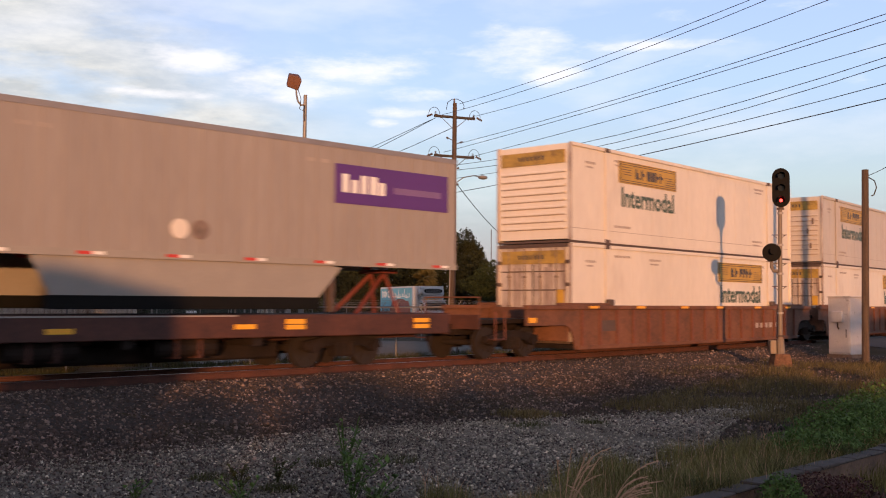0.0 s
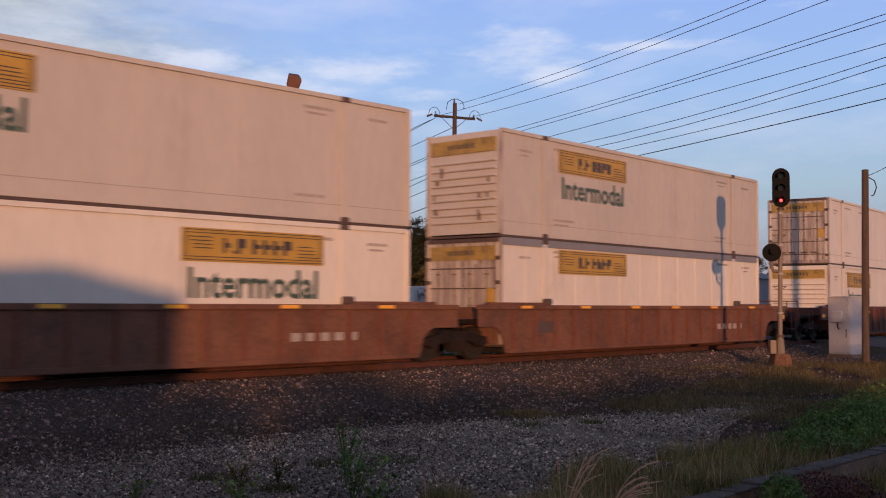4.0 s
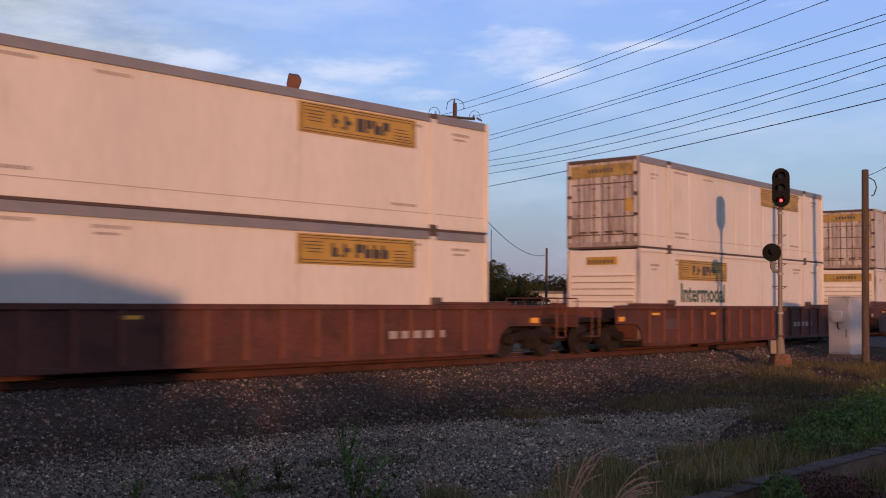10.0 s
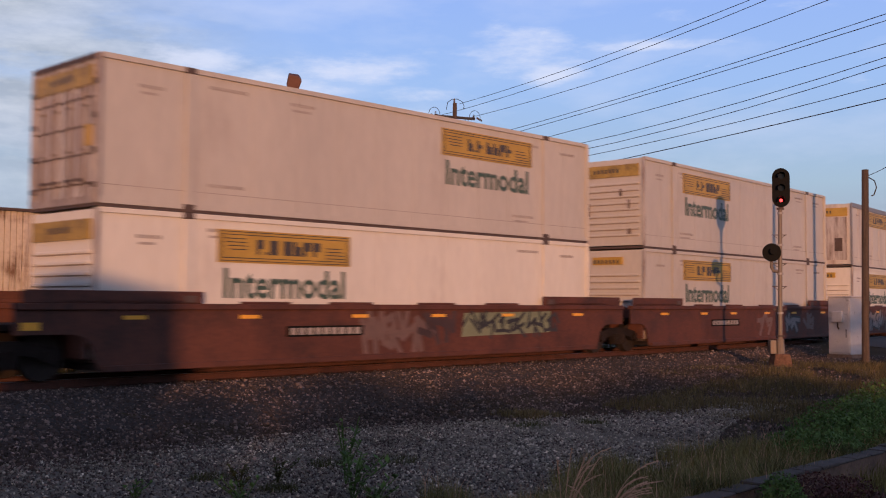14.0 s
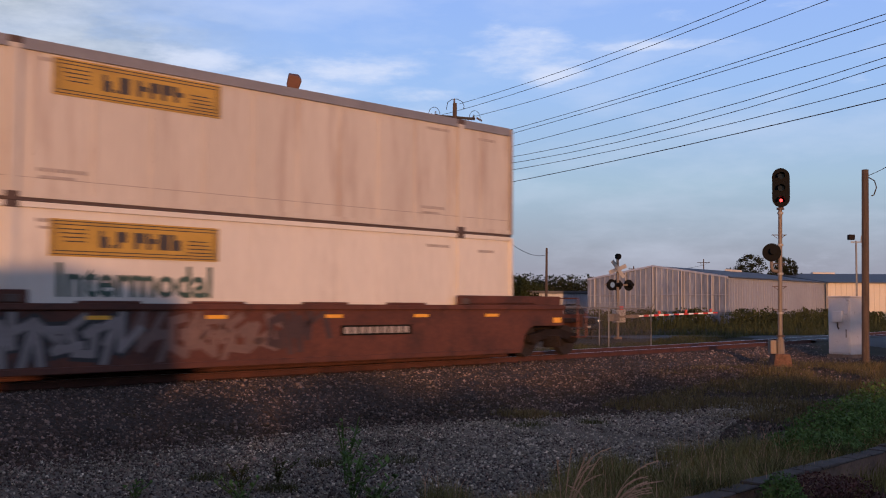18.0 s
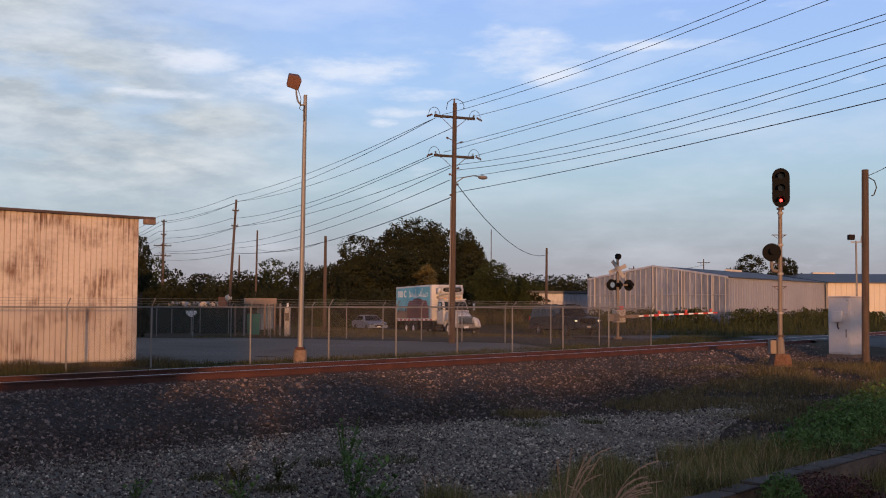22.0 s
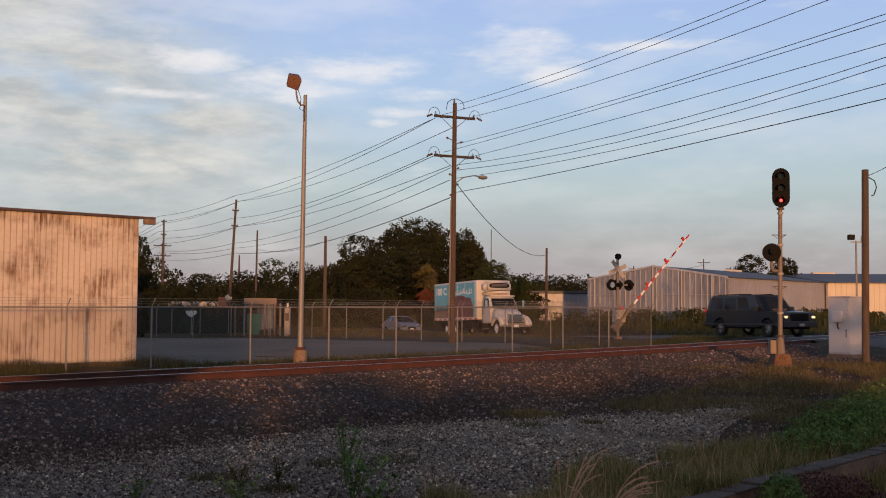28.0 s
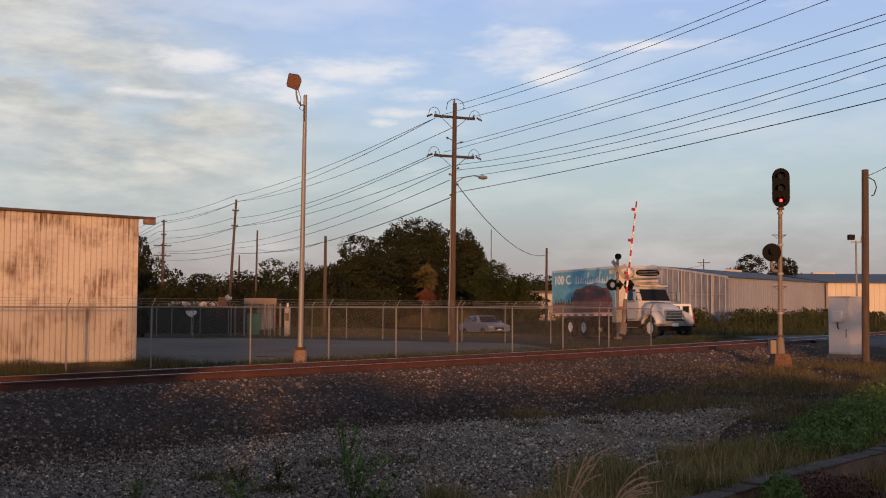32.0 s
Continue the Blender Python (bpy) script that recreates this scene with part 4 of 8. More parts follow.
def well_car(run, style, end_l, end_r, seed):
    """One well with its side sheets, ribs and trucks. end 'c': a coupled end, 'a': an end on a shared truck."""
    rng = random.Random(seed)
    paint = {"rib": M_WELL, "strip": M_WELL_BROWN, "smooth": M_WELL}[style]
    looks = {"rib": "oxide-red ribbed well car carrying two stacked containers", "strip": "faded brown ribbed well car with yellow reflectors along its top edge",
             "smooth": "oxide-red smooth-sided well car with faded scrawls on its side"}[style]
    car = thing("well_car", looks, "railcar", "well cars of the train")
    L = BOX_L / 2
    lo = -(L + ((3.8 if style == "strip" else 3.05) if end_l == "c" else 1.05))
    hi = L + (3.55 if end_r == "c" else 1.55)
    low_l, low_r = -(L - 0.1), L + 0.2
    lo_s, hi_s = lo + (1.5 if end_l == "c" else 0.0), hi - (1.5 if end_r == "c" else 0.0)      # the side sheets stop short of coupled ends
    zt = 1.3
    for sy in (-1, 1):
        bm = bmesh.new()
        prism(bm, side_outline(lo_s, hi_s, low_l, low_r, zt), sy * 1.44 - 0.02, sy * 1.44 + 0.02)
        side = part("side_sheet", bm, paint, car)
        part("top_chord", bevelled(boxes((lo_s, hi_s, sy * 1.44 - 0.09, sy * 1.44 + 0.09, zt, zt + 0.12)), 0.012), M_WELL_BROWN if style == "strip" else paint, car)
        part("bottom_sill", bevelled(boxes((low_l + 0.05, low_r - 0.05, sy * 1.44 - 0.07, sy * 1.44 + 0.07, 0.15, 0.27)), 0.012), paint, car)
        if style != "smooth":
            n = 17
            for i in range(n):
                x = low_l + 0.3 + i * (low_r - low_l - 0.6) / (n - 1)
                part("rib", RIB[sy], None, side, m=Matrix.Translation((x, 0, 0)))
        for sx in (-1, 1):
            xg = sx * (L - 2.0)
            part("guide_post", bevelled(boxes((xg - 0.16, xg + 0.16, sy * 1.42 - 0.07, sy * 1.42 + 0.07, zt + 0.12, zt + 0.3)), 0.03), M_DARK_TRIM, car)
            a, b = sorted((sx * (L - 2.0), sx * (L + 0.75)))
            part("end_lip", bevelled(boxes((a, b, sy * 1.43 - 0.05, sy * 1.43 + 0.05, zt + 0.12, zt + 0.19)), 0.01), paint, car)
        if style == "smooth":
            for sx, edge in ((-1, lo_s), (1, hi_s)):
                a, b = sorted((sx * (L - 2.3), edge - sx * 0.15))
                part("raised_end", bevelled(boxes((a, b, sy * 1.45 - 0.03, sy * 1.45 + 0.03, zt + 0.12, zt + 0.36)), 0.012), paint, car)
            for k in (-4.6, -2.2, 0.6, 3.1):
                part("raised_lip", bevelled(boxes((k, k + 1.3, sy * 1.45 - 0.03, sy * 1.45 + 0.03, zt + 0.12, zt + 0.17)), 0.01), paint, car)
    if style == "smooth":
        scrawl(car, rng, seed)
    # end platforms, sill and bulkheads
    for sx, e, edge in ((-1, end_l, lo), (1, end_r, hi)):
        a, b = sorted((sx * (L + 0.25), edge))
        part("end_platform", bevelled(boxes((a, b, -0.95, 0.95, 0.92, 1.04)), 0.01), M_BLACK_STEEL, car)
        part("bulkhead", bevelled(boxes((sx * (L + 0.2) - 0.05, sx * (L + 0.2) + 0.05, -1.4, 1.4, 0.4, 1.36)), 0.01), paint, car)
        part("centre_sill", boxes((a, b, -0.25, 0.25, 0.62, 0.93)), M_BLACK_STEEL, car)
        if e == "c":
            a, b = sorted((edge - sx * 0.06, edge + sx * 0.02))
            part("end_beam", bevelled(boxes((a, b, -1.05, 1.05, 0.78, 1.16)), 0.01), M_SPINE, car)
            for sy in (-1, 1):
                part("crossover_step", bevelled(boxes((edge - sx * 0.5 - 0.2, edge - sx * 0.5 + 0.2, sy * 1.25 - 0.13, sy * 1.25 + 0.13, 0.5, 0.54)), 0.006), M_SPINE, car)
                bm = bmesh.new()
                for dx in (-0.2, 0.2):
                    rod(bm, (edge - sx * 0.5 + dx, sy * 1.36, 0.5), (edge - sx * 0.5 + dx, sy * 1.36, 1.25), 0.018, seg=5)
                part("grab_iron", bm, M_RED_STEEL, car)
            a, b = sorted((edge - sx * 0.2, edge + sx * 0.42))
            part("coupler", bevelled(boxes((a, b, -0.13, 0.13, 0.68, 0.92)), 0.02), M_BLACK_STEEL, car)
            bm = bmesh.new()
            for sy in (-1, 1):
                rod(bm, (edge - sx * 0.15, sy * 0.95, 1.0), (edge - sx * 0.15, sy * 0.95, 1.62), 0.02, seg=6)
            rod(bm, (edge - sx * 0.15, -0.95, 1.62), (edge - sx * 0.15, 0.95, 1.62), 0.02, seg=6)
            part("hand_rail", bm, paint, car)
            truck(car, run, sx * (abs(edge) - 1.45))
            part("end_reflector", boxes((edge - sx * 1.8 - 0.17, edge - sx * 1.8 + 0.17, -1.475, -1.462, 0.94, 1.08)), M_REFLECT, car, "yellow reflector")
        elif sx > 0:
            truck(car, run, L + 1.92)
    for x in (-7.6, -6.1, -3, 0, 3, 6.1, 7.6):
        part("cross_member", CROSS_MEMBER, None, car, m=Matrix.Translation((x, 0, 0)))
    # reflectors along the side
    ys = -1.535 if style == "strip" else -1.47
    zs = zt + 0.03 if style == "strip" else 1.12
    for i in range(6 if style != "rib" else 2):
        x = -6.9 + i * 2.75 if style != "rib" else (-7.2, -2.6)[i]
        x += rng.uniform(-0.25, 0.25)
        part("reflector", boxes((x - 0.24, x + 0.24, ys - 0.005, ys + 0.006, zs, zs + 0.075)), M_REFLECT, car, "yellow reflector")
    # number plates and stencils as bars
    bm = bmesh.new()
    xs = (1.7 if seed == 18 else -3.4) if style == "smooth" else -6.4
    if style == "smooth":
        part("number_panel", boxes((xs, xs + 2.2, -1.475, -1.462, 0.72, 0.95)), M_BLACK, car)
        for i in range(9):
            box(bm, xs + 0.1 + i * 0.23, xs + 0.25 + i * 0.23, -1.482, -1.475, 0.76, 0.91)
        tagged(part("number_strip", bm, M_FADED_INK, car), kind="stuff")
    else:
        part("worn_panel", boxes((xs, xs + 0.9, -1.475, -1.462, 0.66, 0.98)), M_DARK_TRIM, car)
        for i in range(5):
            box(bm, 4.2 + i * 0.4, 4.45 + i * 0.4, -1.468, -1.462, 0.62, 0.8)
        tagged(part("stencil_strip", bm, M_FADED_INK, car), kind="stuff")
    moving.append((car, run, 0.0))
    return car


CROSS_MEMBER = mesh_from(boxes((-0.2, 0.2, -1.42, 1.42, 0.18, 0.3)), "cross_member", M_BLACK_STEEL)
RIB = {sy: mesh_from(bevelled(boxes((-0.05, 0.05, sy * 1.49 - 0.035, sy * 1.49 + 0.035, 0.26, 1.3)), 0.012), "rib", M_WELL_RIB) for sy in (-1, 1)}

# run of each stack's leading end at 0 s: paints, ends and signs of the upper and the lower box
STACKS = [
    (23.40, "strip", "c", "a", (M_WHITE, "nose", "L", 1, 0, 0), (M_WHITE, "doors", "R", 1, 0, 0)),
    (42.40, "strip", "a", "a", (M_WHITE_B, "nose", "L", 1, 0, 0), (M_WHITE, "doors", "R", 1, 0, 0)),
    (61.30, "strip", "a", "c", (M_WHITE_B, "nose", "L", 1, 0, 0), (M_WHITE, "doors", "L", 0, 1, 1)),
    (84.20, "rib", "c", "c", (M_WHITE, "doors", "R", 1, 0, 0), (M_WHITE, "nose", "L", 1, 0, 0)),
    (106.80, "rib", "c", "c", (M_WHITE, "doors", "R", 0, 1, 0), (M_WHITE, "doors", "R", 0, 1, 0)),
    (129.60, "rib", "c", "c", (M_WHITE, "doors", "R", 0, 1, 1), (M_WHITE, "small", "L", 1, 0, 0)),
    (152.38, "smooth", "c", "a", (M_WHITE_B, "doors", "R", 1, 0, 0), (M_WHITE, "nose", "L", 1, 0, 0)),
    (170.95, "smooth", "a", "a", (M_WHITE_B, "nose", "L", 1, 0, 0), (M_WHITE_B, "small", "L", 1, 0, 0)),
    (189.85, "smooth", "a", "c", (M_WHITE_C, "plain", "L", 0, 2, 1), (M_WHITE, "small", "L", 1, 0, 0)),
]
for i, (lead, style, el, er, up, down) in enumerate(STACKS):
    run = lead + BOX_L / 2
    well_car(run, style, el, er, 10 + i)
    moving.append((container(down[0], down[1], down[2], down[3], down[4], 100 + i, down[5]), run, FLOOR_Z))
    moving.append((container(up[0], up[1], up[2], up[3], up[4], 200 + i, up[5]), run, FLOOR_Z + BOX_H + 0.01))



def trailer(run):
    t = thing("semi_trailer", "dull white trailer with a purple sign, on a flat car", "trailer")
    hl, hw, H = 8.08, 1.295, 2.77
    part("body", bevelled(boxes((-hl, hl, -hw, hw, 0.1, H)), 0.03), M_TRAILER, t)
    for sy in (-1, 1):
        part("bottom_rail", boxes((-hl, hl, sy * hw - 0.02, sy * hw + 0.02, 0.0, 0.14)), M_SKIRT, t)
        part("roof_rail", boxes((-hl, hl, sy * hw - 0.015, sy * hw + 0.015, H - 0.1, H + 0.02)), M_GREY_RAIL, t)
        for i in range(38):
            x = -hl + 0.35 + i * 0.42
            part("side_post", POST_STRIP, None, t, m=Matrix.Translation((x, sy * hw, 0)))
        for i in range(9):
            x = -hl + 0.5 + i * 1.85
            part("marker_stripe", boxes((x, x + 0.3, sy * hw - 0.026, sy * hw + 0.026, 0.04, 0.1)), M_RED, t)
            part("marker_stripe", boxes((x + 0.3, x + 0.55, sy * hw - 0.026, sy * hw + 0.026, 0.04, 0.1)), M_SIGN_WHITE, t)
        bm = bmesh.new()
        prism(bm, [(-2.9, 0.0), (4.0, 0.0), (4.35, -0.05), (3.7, -0.72), (-2.5, -0.72)], sy * (hw - 0.05) - 0.01, sy * (hw - 0.05) + 0.01)
        sk = part("side_skirt", bm, M_SKIRT, t, "white side skirt with a black lower edge")
        part("skirt_edge", boxes((-2.6, 3.75, sy * (hw - 0.05) - 0.014, sy * (hw - 0.05) + 0.014, -0.98, -0.72)), M_BLACK, sk)
        part("landing_leg", bevelled(boxes((4.25, 4.4, sy * 0.9 - 0.07, sy * 0.9 + 0.07, -1.05, 0.0)), 0.01), M_DARK_TRIM, t)
        for x in (-6.6, -5.3):
            bm = bmesh.new()
            rod(bm, (x, sy * 0.72, -0.7), (x, sy * 1.26, -0.7), 0.5, seg=20)
            w = part("trailer_wheel", bm, M_TYRE, t)
            bm = bmesh.new()
            rod(bm, (x, sy * 1.26, -0.7), (x, sy * 1.27, -0.7), 0.28, seg=16)
            part("hub", bm, M_GALV, w)
    part("bogie_frame", boxes((-7.3, -4.6, -0.5, 0.5, -0.6, 0.05)), M_BLACK_STEEL, t)
    part("sign_board", boxes((4.1, 7.75, -hw - 0.018, -hw, 1.42, 2.32)), M_PURPLE, t, "purple sign board with white strokes")
    bm = bmesh.new()
    for i, (w, h) in enumerate(((0.2, 0.42), (0.2, 0.3), (0.2, 0.42), (0.24, 0.42), (0.2, 0.3))):
        x = 4.3 + i * 0.28
        box(bm, x, x + w, -hw - 0.024, -hw - 0.012, 1.68, 1.68 + h)
    tagged(part("sign_strokes", bm, M_SIGN_WHITE, t), kind="stuff")
    part("faint_print", boxes((5.9, 7.5, -hw - 0.022, -hw - 0.018, 1.75, 1.9)), M_FADED_PURPLE, t)
    for x, mat in ((0.12, M_WHITE), (0.6, M_ROD)):
        bm = bmesh.new()
        rod(bm, (x, -hw - 0.024, 0.62), (x, -hw, 0.62), 0.2, seg=20)
        part("round_decal", bm, mat, t)
    for x in (-6.5, -6.1, -3.2, -2.8, 3.3, 3.7):
        part("vent_patch", boxes((x, x + 0.22, -hw - 0.006, -hw, 2.3, 2.38)), M_FADED_INK, t)
    moving.append((t, run, 2.29))


POST_STRIP = mesh_from(boxes((-0.035, 0.035, -0.016, 0.016, 0.14, 2.67)), "side_post", M_TRAILER)


def spine_car(run):
    c = thing("spine_car", "dark red spine car with hitch stands and reflectors", "railcar", "flat cars of the train")
    part("centre_sill", bevelled(boxes((-9.5, 7.6, -0.35, 0.35, 0.6, 1.1)), 0.02), M_SPINE, c)
    for sy in (-1, 1):
        part("side_sill", bevelled(boxes((-9.5, 7.6, sy * 1.42 - 0.05, sy * 1.42 + 0.05, 0.72, 1.2)), 0.02), M_SPINE, c)
    part("deck", boxes((-9.4, 7.5, -1.38, 1.38, 1.1, 1.2)), M_BLACK_STEEL, c)
    for x in (-7, -4, -1, 2):
        part("cross_bearer", boxes((x - 0.12, x + 0.12, -1.38, 1.38, 0.55, 1.1)), M_BLACK_STEEL, c)
    part("underframe_beam", bevelled(boxes((-6.6, 3.2, -0.5, 0.5, 0.22, 0.6)), 0.05), M_BLACK_STEEL, c)
    for x in (-5.2, -2.6, 0.4):
        bm = bmesh.new()
        rod(bm, (x - 0.7, -1.05, 0.55), (x + 0.7, -1.05, 0.55), 0.2, seg=12)
        part("air_tank", bm, M_BLACK_STEEL, c)
        part("tank_strap", boxes((x - 0.3, x - 0.24, -1.28, -0.82, 0.33, 0.77), (x + 0.24, x + 0.3, -1.28, -0.82, 0.33, 0.77)), M_SPINE, c)
    bm = bmesh.new()
    for sy in (-0.45, 0.45):
        rod(bm, (5.5, sy, 1.2), (6.6, sy * 0.5, 2.2), 0.055, seg=6)
        rod(bm, (6.9, sy, 1.2), (6.6, sy * 0.5, 2.2), 0.045, seg=6)
    box(bm, 6.35, 6.85, -0.42, 0.42, 2.19, 2.27)
    part("hitch_stand", bm, M_RED_STEEL, c, "red trailer hitch stand")
    truck(c, run, 4.6)
    truck(c, run, -8.0)
    part("coupler", bevelled(boxes((7.5, 8.2, -0.13, 0.13, 0.68, 0.92)), 0.02), M_BLACK_STEEL, c)
    part("end_beam", bevelled(boxes((7.55, 7.68, -1.45, 1.45, 0.7, 1.22)), 0.01), M_SPINE, c)
    for x, z in ((-6.2, 0.86), (-2.4, 0.86), (1.6, 0.9), (2.9, 0.88), (2.9, 1.0), (6.7, 0.86), (6.7, 1.0)):
        part("reflector", boxes((x - 0.26, x + 0.26, -1.482, -1.47, z, z + 0.1)), M_REFLECT, c, "yellow reflector")
    part("white_strip", boxes((-3.6, 1.4, -1.482, -1.47, 1.16, 1.19)), M_SKIRT, c)
    moving.append((c, run, 0.0))


spine_car(10.6)
trailer(10.6)


def ride(ob, run, z, x=0.0):
    """Key a thing's way along the rails at the train's steady speed."""
    rows = []
    for i in range(33):
        s = run - V_TRAIN * i
        rows.append((float(i), Matrix.Translation(on_track(s, 0, z)) @ Matrix.Rotation(track_heading(s), 4, "Z")))
    walk(ob, rows)

# ---- the tin warehouse beside the track ----
def aligned(x_run, off, z=0.0):
    """A pose whose x runs with the straight part of the track, at that run and distance from the eye's line."""
    p = TE * x_run + TN * off
    return Matrix.Translation((p.x, p.y, z)) @ Matrix.Rotation(TRACK_YAW, 4, "Z")


wh = thing("warehouse", "corrugated tin warehouse with rust streaks and a low eave", "warehouse", m=aligned(14.75, 28.0, -0.35))
WH_L, WH_D, WH_H = 26.0, 14.0, 4.2


def corrugated(x0, x1, z0, z1, y, pitch=0.16, depth=0.036, thick=0.07):
    """A ribbed sheet in the xz plane, facing -y."""
    pts, x = [], x0
    while x < x1 - 1e-6:
        for k, d in ((0, 0), (0.06, -1), (0.14, -1), (0.2, 0)):
            xx = x + k * pitch
            if xx < x1:
                pts.append((xx, y - d * depth))
        x += pitch
    pts.append((x1, y))
    bm = bmesh.new()
    lo = [bm.verts.new((a, b, z0)) for a, b in pts]
    hi = [bm.verts.new((a, b, z1)) for a, b in pts]
    bl = [bm.verts.new((a, y + thick, z0)) for a, b in pts]
    bh = [bm.verts.new((a, y + thick, z1)) for a, b in pts]
    for i in range(len(pts) - 1):
        bm.faces.new((lo[i], lo[i + 1], hi[i + 1], hi[i]))
        bm.faces.new((bl[i + 1], bl[i], bh[i], bh[i + 1]))
        bm.faces.new((hi[i], hi[i + 1], bh[i + 1], bh[i]))
        bm.faces.new((lo[i + 1], lo[i], bl[i], bl[i + 1]))
    bm.faces.new((lo[0], hi[0], bh[0], bl[0]))
    bm.faces.new((hi[-1], lo[-1], bl[-1], bh[-1]))
    return bm


# wall sheets, each lapped over the next
xs = 0.0
i = 0
while xs > -WH_L:
    w = 0.96
    part("wall_sheet", corrugated(xs - w, xs, 0.12 + 0.01 * (i % 2), WH_H, -0.004 * (i % 2)), M_TIN, wh)
    xs -= w
    i += 1
part("back_wall", boxes((-WH_L, 0, WH_D - 0.1, WH_D, 0.1, WH_H)), M_TIN, wh)
part("end_wall", boxes((-0.1, 0.0, 0.03, WH_D - 0.1, 0.1, WH_H)), M_TIN_GREEN, wh)
part("far_end_wall", boxes((-WH_L, -WH_L + 0.1, 0.03, WH_D - 0.1, 0.1, WH_H)), M_TIN, wh)
part("footing", boxes((-WH_L, 0.02, -0.02, WH_D + 0.02, -0.1, 0.12)), M_CONCRETE, wh)
bm = bmesh.new()
prism_x(bm, [(-0.1, WH_H + 0.0), (WH_D / 2, WH_H + 0.35), (WH_D + 0.28, WH_H - 0.02), (WH_D + 0.28, WH_H + 0.05), (WH_D / 2, WH_H + 0.43), (-0.1, WH_H + 0.05)], -WH_L - 0.3, 0.45)
part("roof", bm, M_ROOF, wh)
part("eave_trim", boxes((-WH_L - 0.3, 0.45, -0.15, -0.11, WH_H - 0.02, WH_H + 0.05)), M_DARK_TRIM, wh)
part("gutter_end", bevelled(boxes((0.12, 0.42, -0.24, 0.0, WH_H - 0.17, WH_H - 0.02)), 0.02), M_CONCRETE, wh)


# ---- fences ----
def fence_line(name, a, b, posts, label, arms, height=1.7, at=()):
    """Chain-link fence between two ground points, every post, rail and bay of wire a part."""
    a, b = Vector(a), Vector(b)
    f = thing(name, label, "fence", "chain-link fences")
    d = (b - a) / posts
    side = Vector((-d.y, d.x)).normalized()
    tops = []
    for i in range(posts + 1):
        p = a + (b - a) * at[i] if at else a + d * i
        z = ground_z(p.x, p.y)
        bm = bmesh.new()
        rod(bm, (p.x, p.y, z - 0.1), (p.x, p.y, z + height), 0.026, seg=8)
        post = part("post", bm, M_GALV, f)
        if arms:
            bm = bmesh.new()
            q = p + side * arms * 0.2
            rod(bm, (p.x, p.y, z + height), (q.x, q.y, z + height + 0.22), 0.016, seg=5)
            part("barb_arm", bm, M_GALV, post)
        tops.append(Vector((p.x, p.y, z + height)))
    for i in range(posts):
        p, q = tops[i], tops[i + 1]
        bm = bmesh.new()
        rod(bm, p - Vector((0, 0, 0.02)), q - Vector((0, 0, 0.02)), 0.018, seg=6)
        part("top_rail", bm, M_GALV, f)
        # woven diamonds: two sets of slanted wires, cut to the bay
        run = (q - p).to_2d().length
        h = height - 0.08
        vs, fs = [], []
        pitch, r = 0.075, 0.0021
        k = -h
        while k < run:
            for sgn in (1, -1):
                u0, z0, u1, z1 = k, 0.0, k + h, h
                if u0 < 0:
                    z0, u0 = -u0, 0.0
                if u1 > run:
                    z1 -= u1 - run
                    u1 = run
                if z1 - z0 < 0.03:
                    continue
                if sgn < 0:
                    u0, u1 = run - u0, run - u1
                base = len(vs)
                for u, zz in ((u0, z0), (u1, z1)):
                    c = p.lerp(q, u / run)
                    for dx, dz in ((0, r * 1.4), (r, -r * 0.7), (-r, -r * 0.7)):
                        vs.append((c.x + side.x * dx, c.y + side.y * dx, c.z - height + 0.05 + zz + dz))
                fs += [(base, base + 1, base + 4, base + 3), (base + 1, base + 2, base + 5, base + 4), (base + 2, base, base + 3, base + 5)]
            k += pitch
        tagged(part("wire_netting", raw_mesh("wire_netting", vs, fs, M_NETTING), None, f), kind="stuff")
    if arms:
        for q in range(3):
            off = side * arms * (0.06 + 0.07 * q)
            for u, v in zip(tops, tops[1:]):
                bm = bmesh.new()
                rod(bm, u + Vector((off.x, off.y, 0.07 + 0.07 * q)), v + Vector((off.x, off.y, 0.07 + 0.07 * q)), 0.004, seg=4, caps=False)
                part("barbed_wire", bm, M_GALV, f)
    return f


def flat(run, off):
    p = TE * run + TN * off
    return (p.x, p.y)


POST_RUNS = (5.9, 8.9, 12.0, 14.4, 17.6, 20.5, 23.3, 26.15, 29.0, 31.9, 34.8, 37.73)
fence_line("track_fence", flat(5.9, 26.5), flat(37.73, 26.5), 11, "grey chain-link fence with bare steel posts beside the track", -1, at=[(r - 5.9) / 31.83 for r in POST_RUNS])
fence_line("yard_fence", flat(17.6 + 3.05 * 6.6, 26.5), (-7.0, 57.0), 8, "chain-link fence with barbed-wire arms along the yard", -1)
fence_line("far_yard_fence", (-7.0, 57.0), (-24.0, 66.0), 7, "chain-link fence with barbed-wire arms at the back of the yard", -1)

# ---- yard light ----
gz = ground_z(-4.26, 31.9)
yl = thing("yard_light", "tall galvanised yard light pole with a rusty floodlight", "floodlight", m=pose(-4.26, 31.9, gz))
bm = bmesh.new()
rod(bm, (0, 0, -0.2), (0, 0, 0.42), 0.21, 0.2, 16)
part("concrete_base", bm, M_CONCRETE, yl)
part("base_collar", bevelled(boxes((-0.13, 0.13, -0.13, 0.13, 0.42, 0.5)), 0.01), M_RAIL_RUST, yl)
bm = bmesh.new()
rod(bm, (0, 0, 0.45), (0.06, 0, 8.12), 0.085, 0.055, 12)
part("pole", bm, M_GALV, yl)
bm = bmesh.new()
tube(bm, [(0.05, 0, 7.82), (-0.06, -0.03, 7.8), (-0.16, -0.05, 7.92), (-0.2, -0.05, 8.1), (-0.21, -0.05, 8.36)], 0.032)
part("bracket", bm, M_GALV, yl)
bm = bmesh.new()
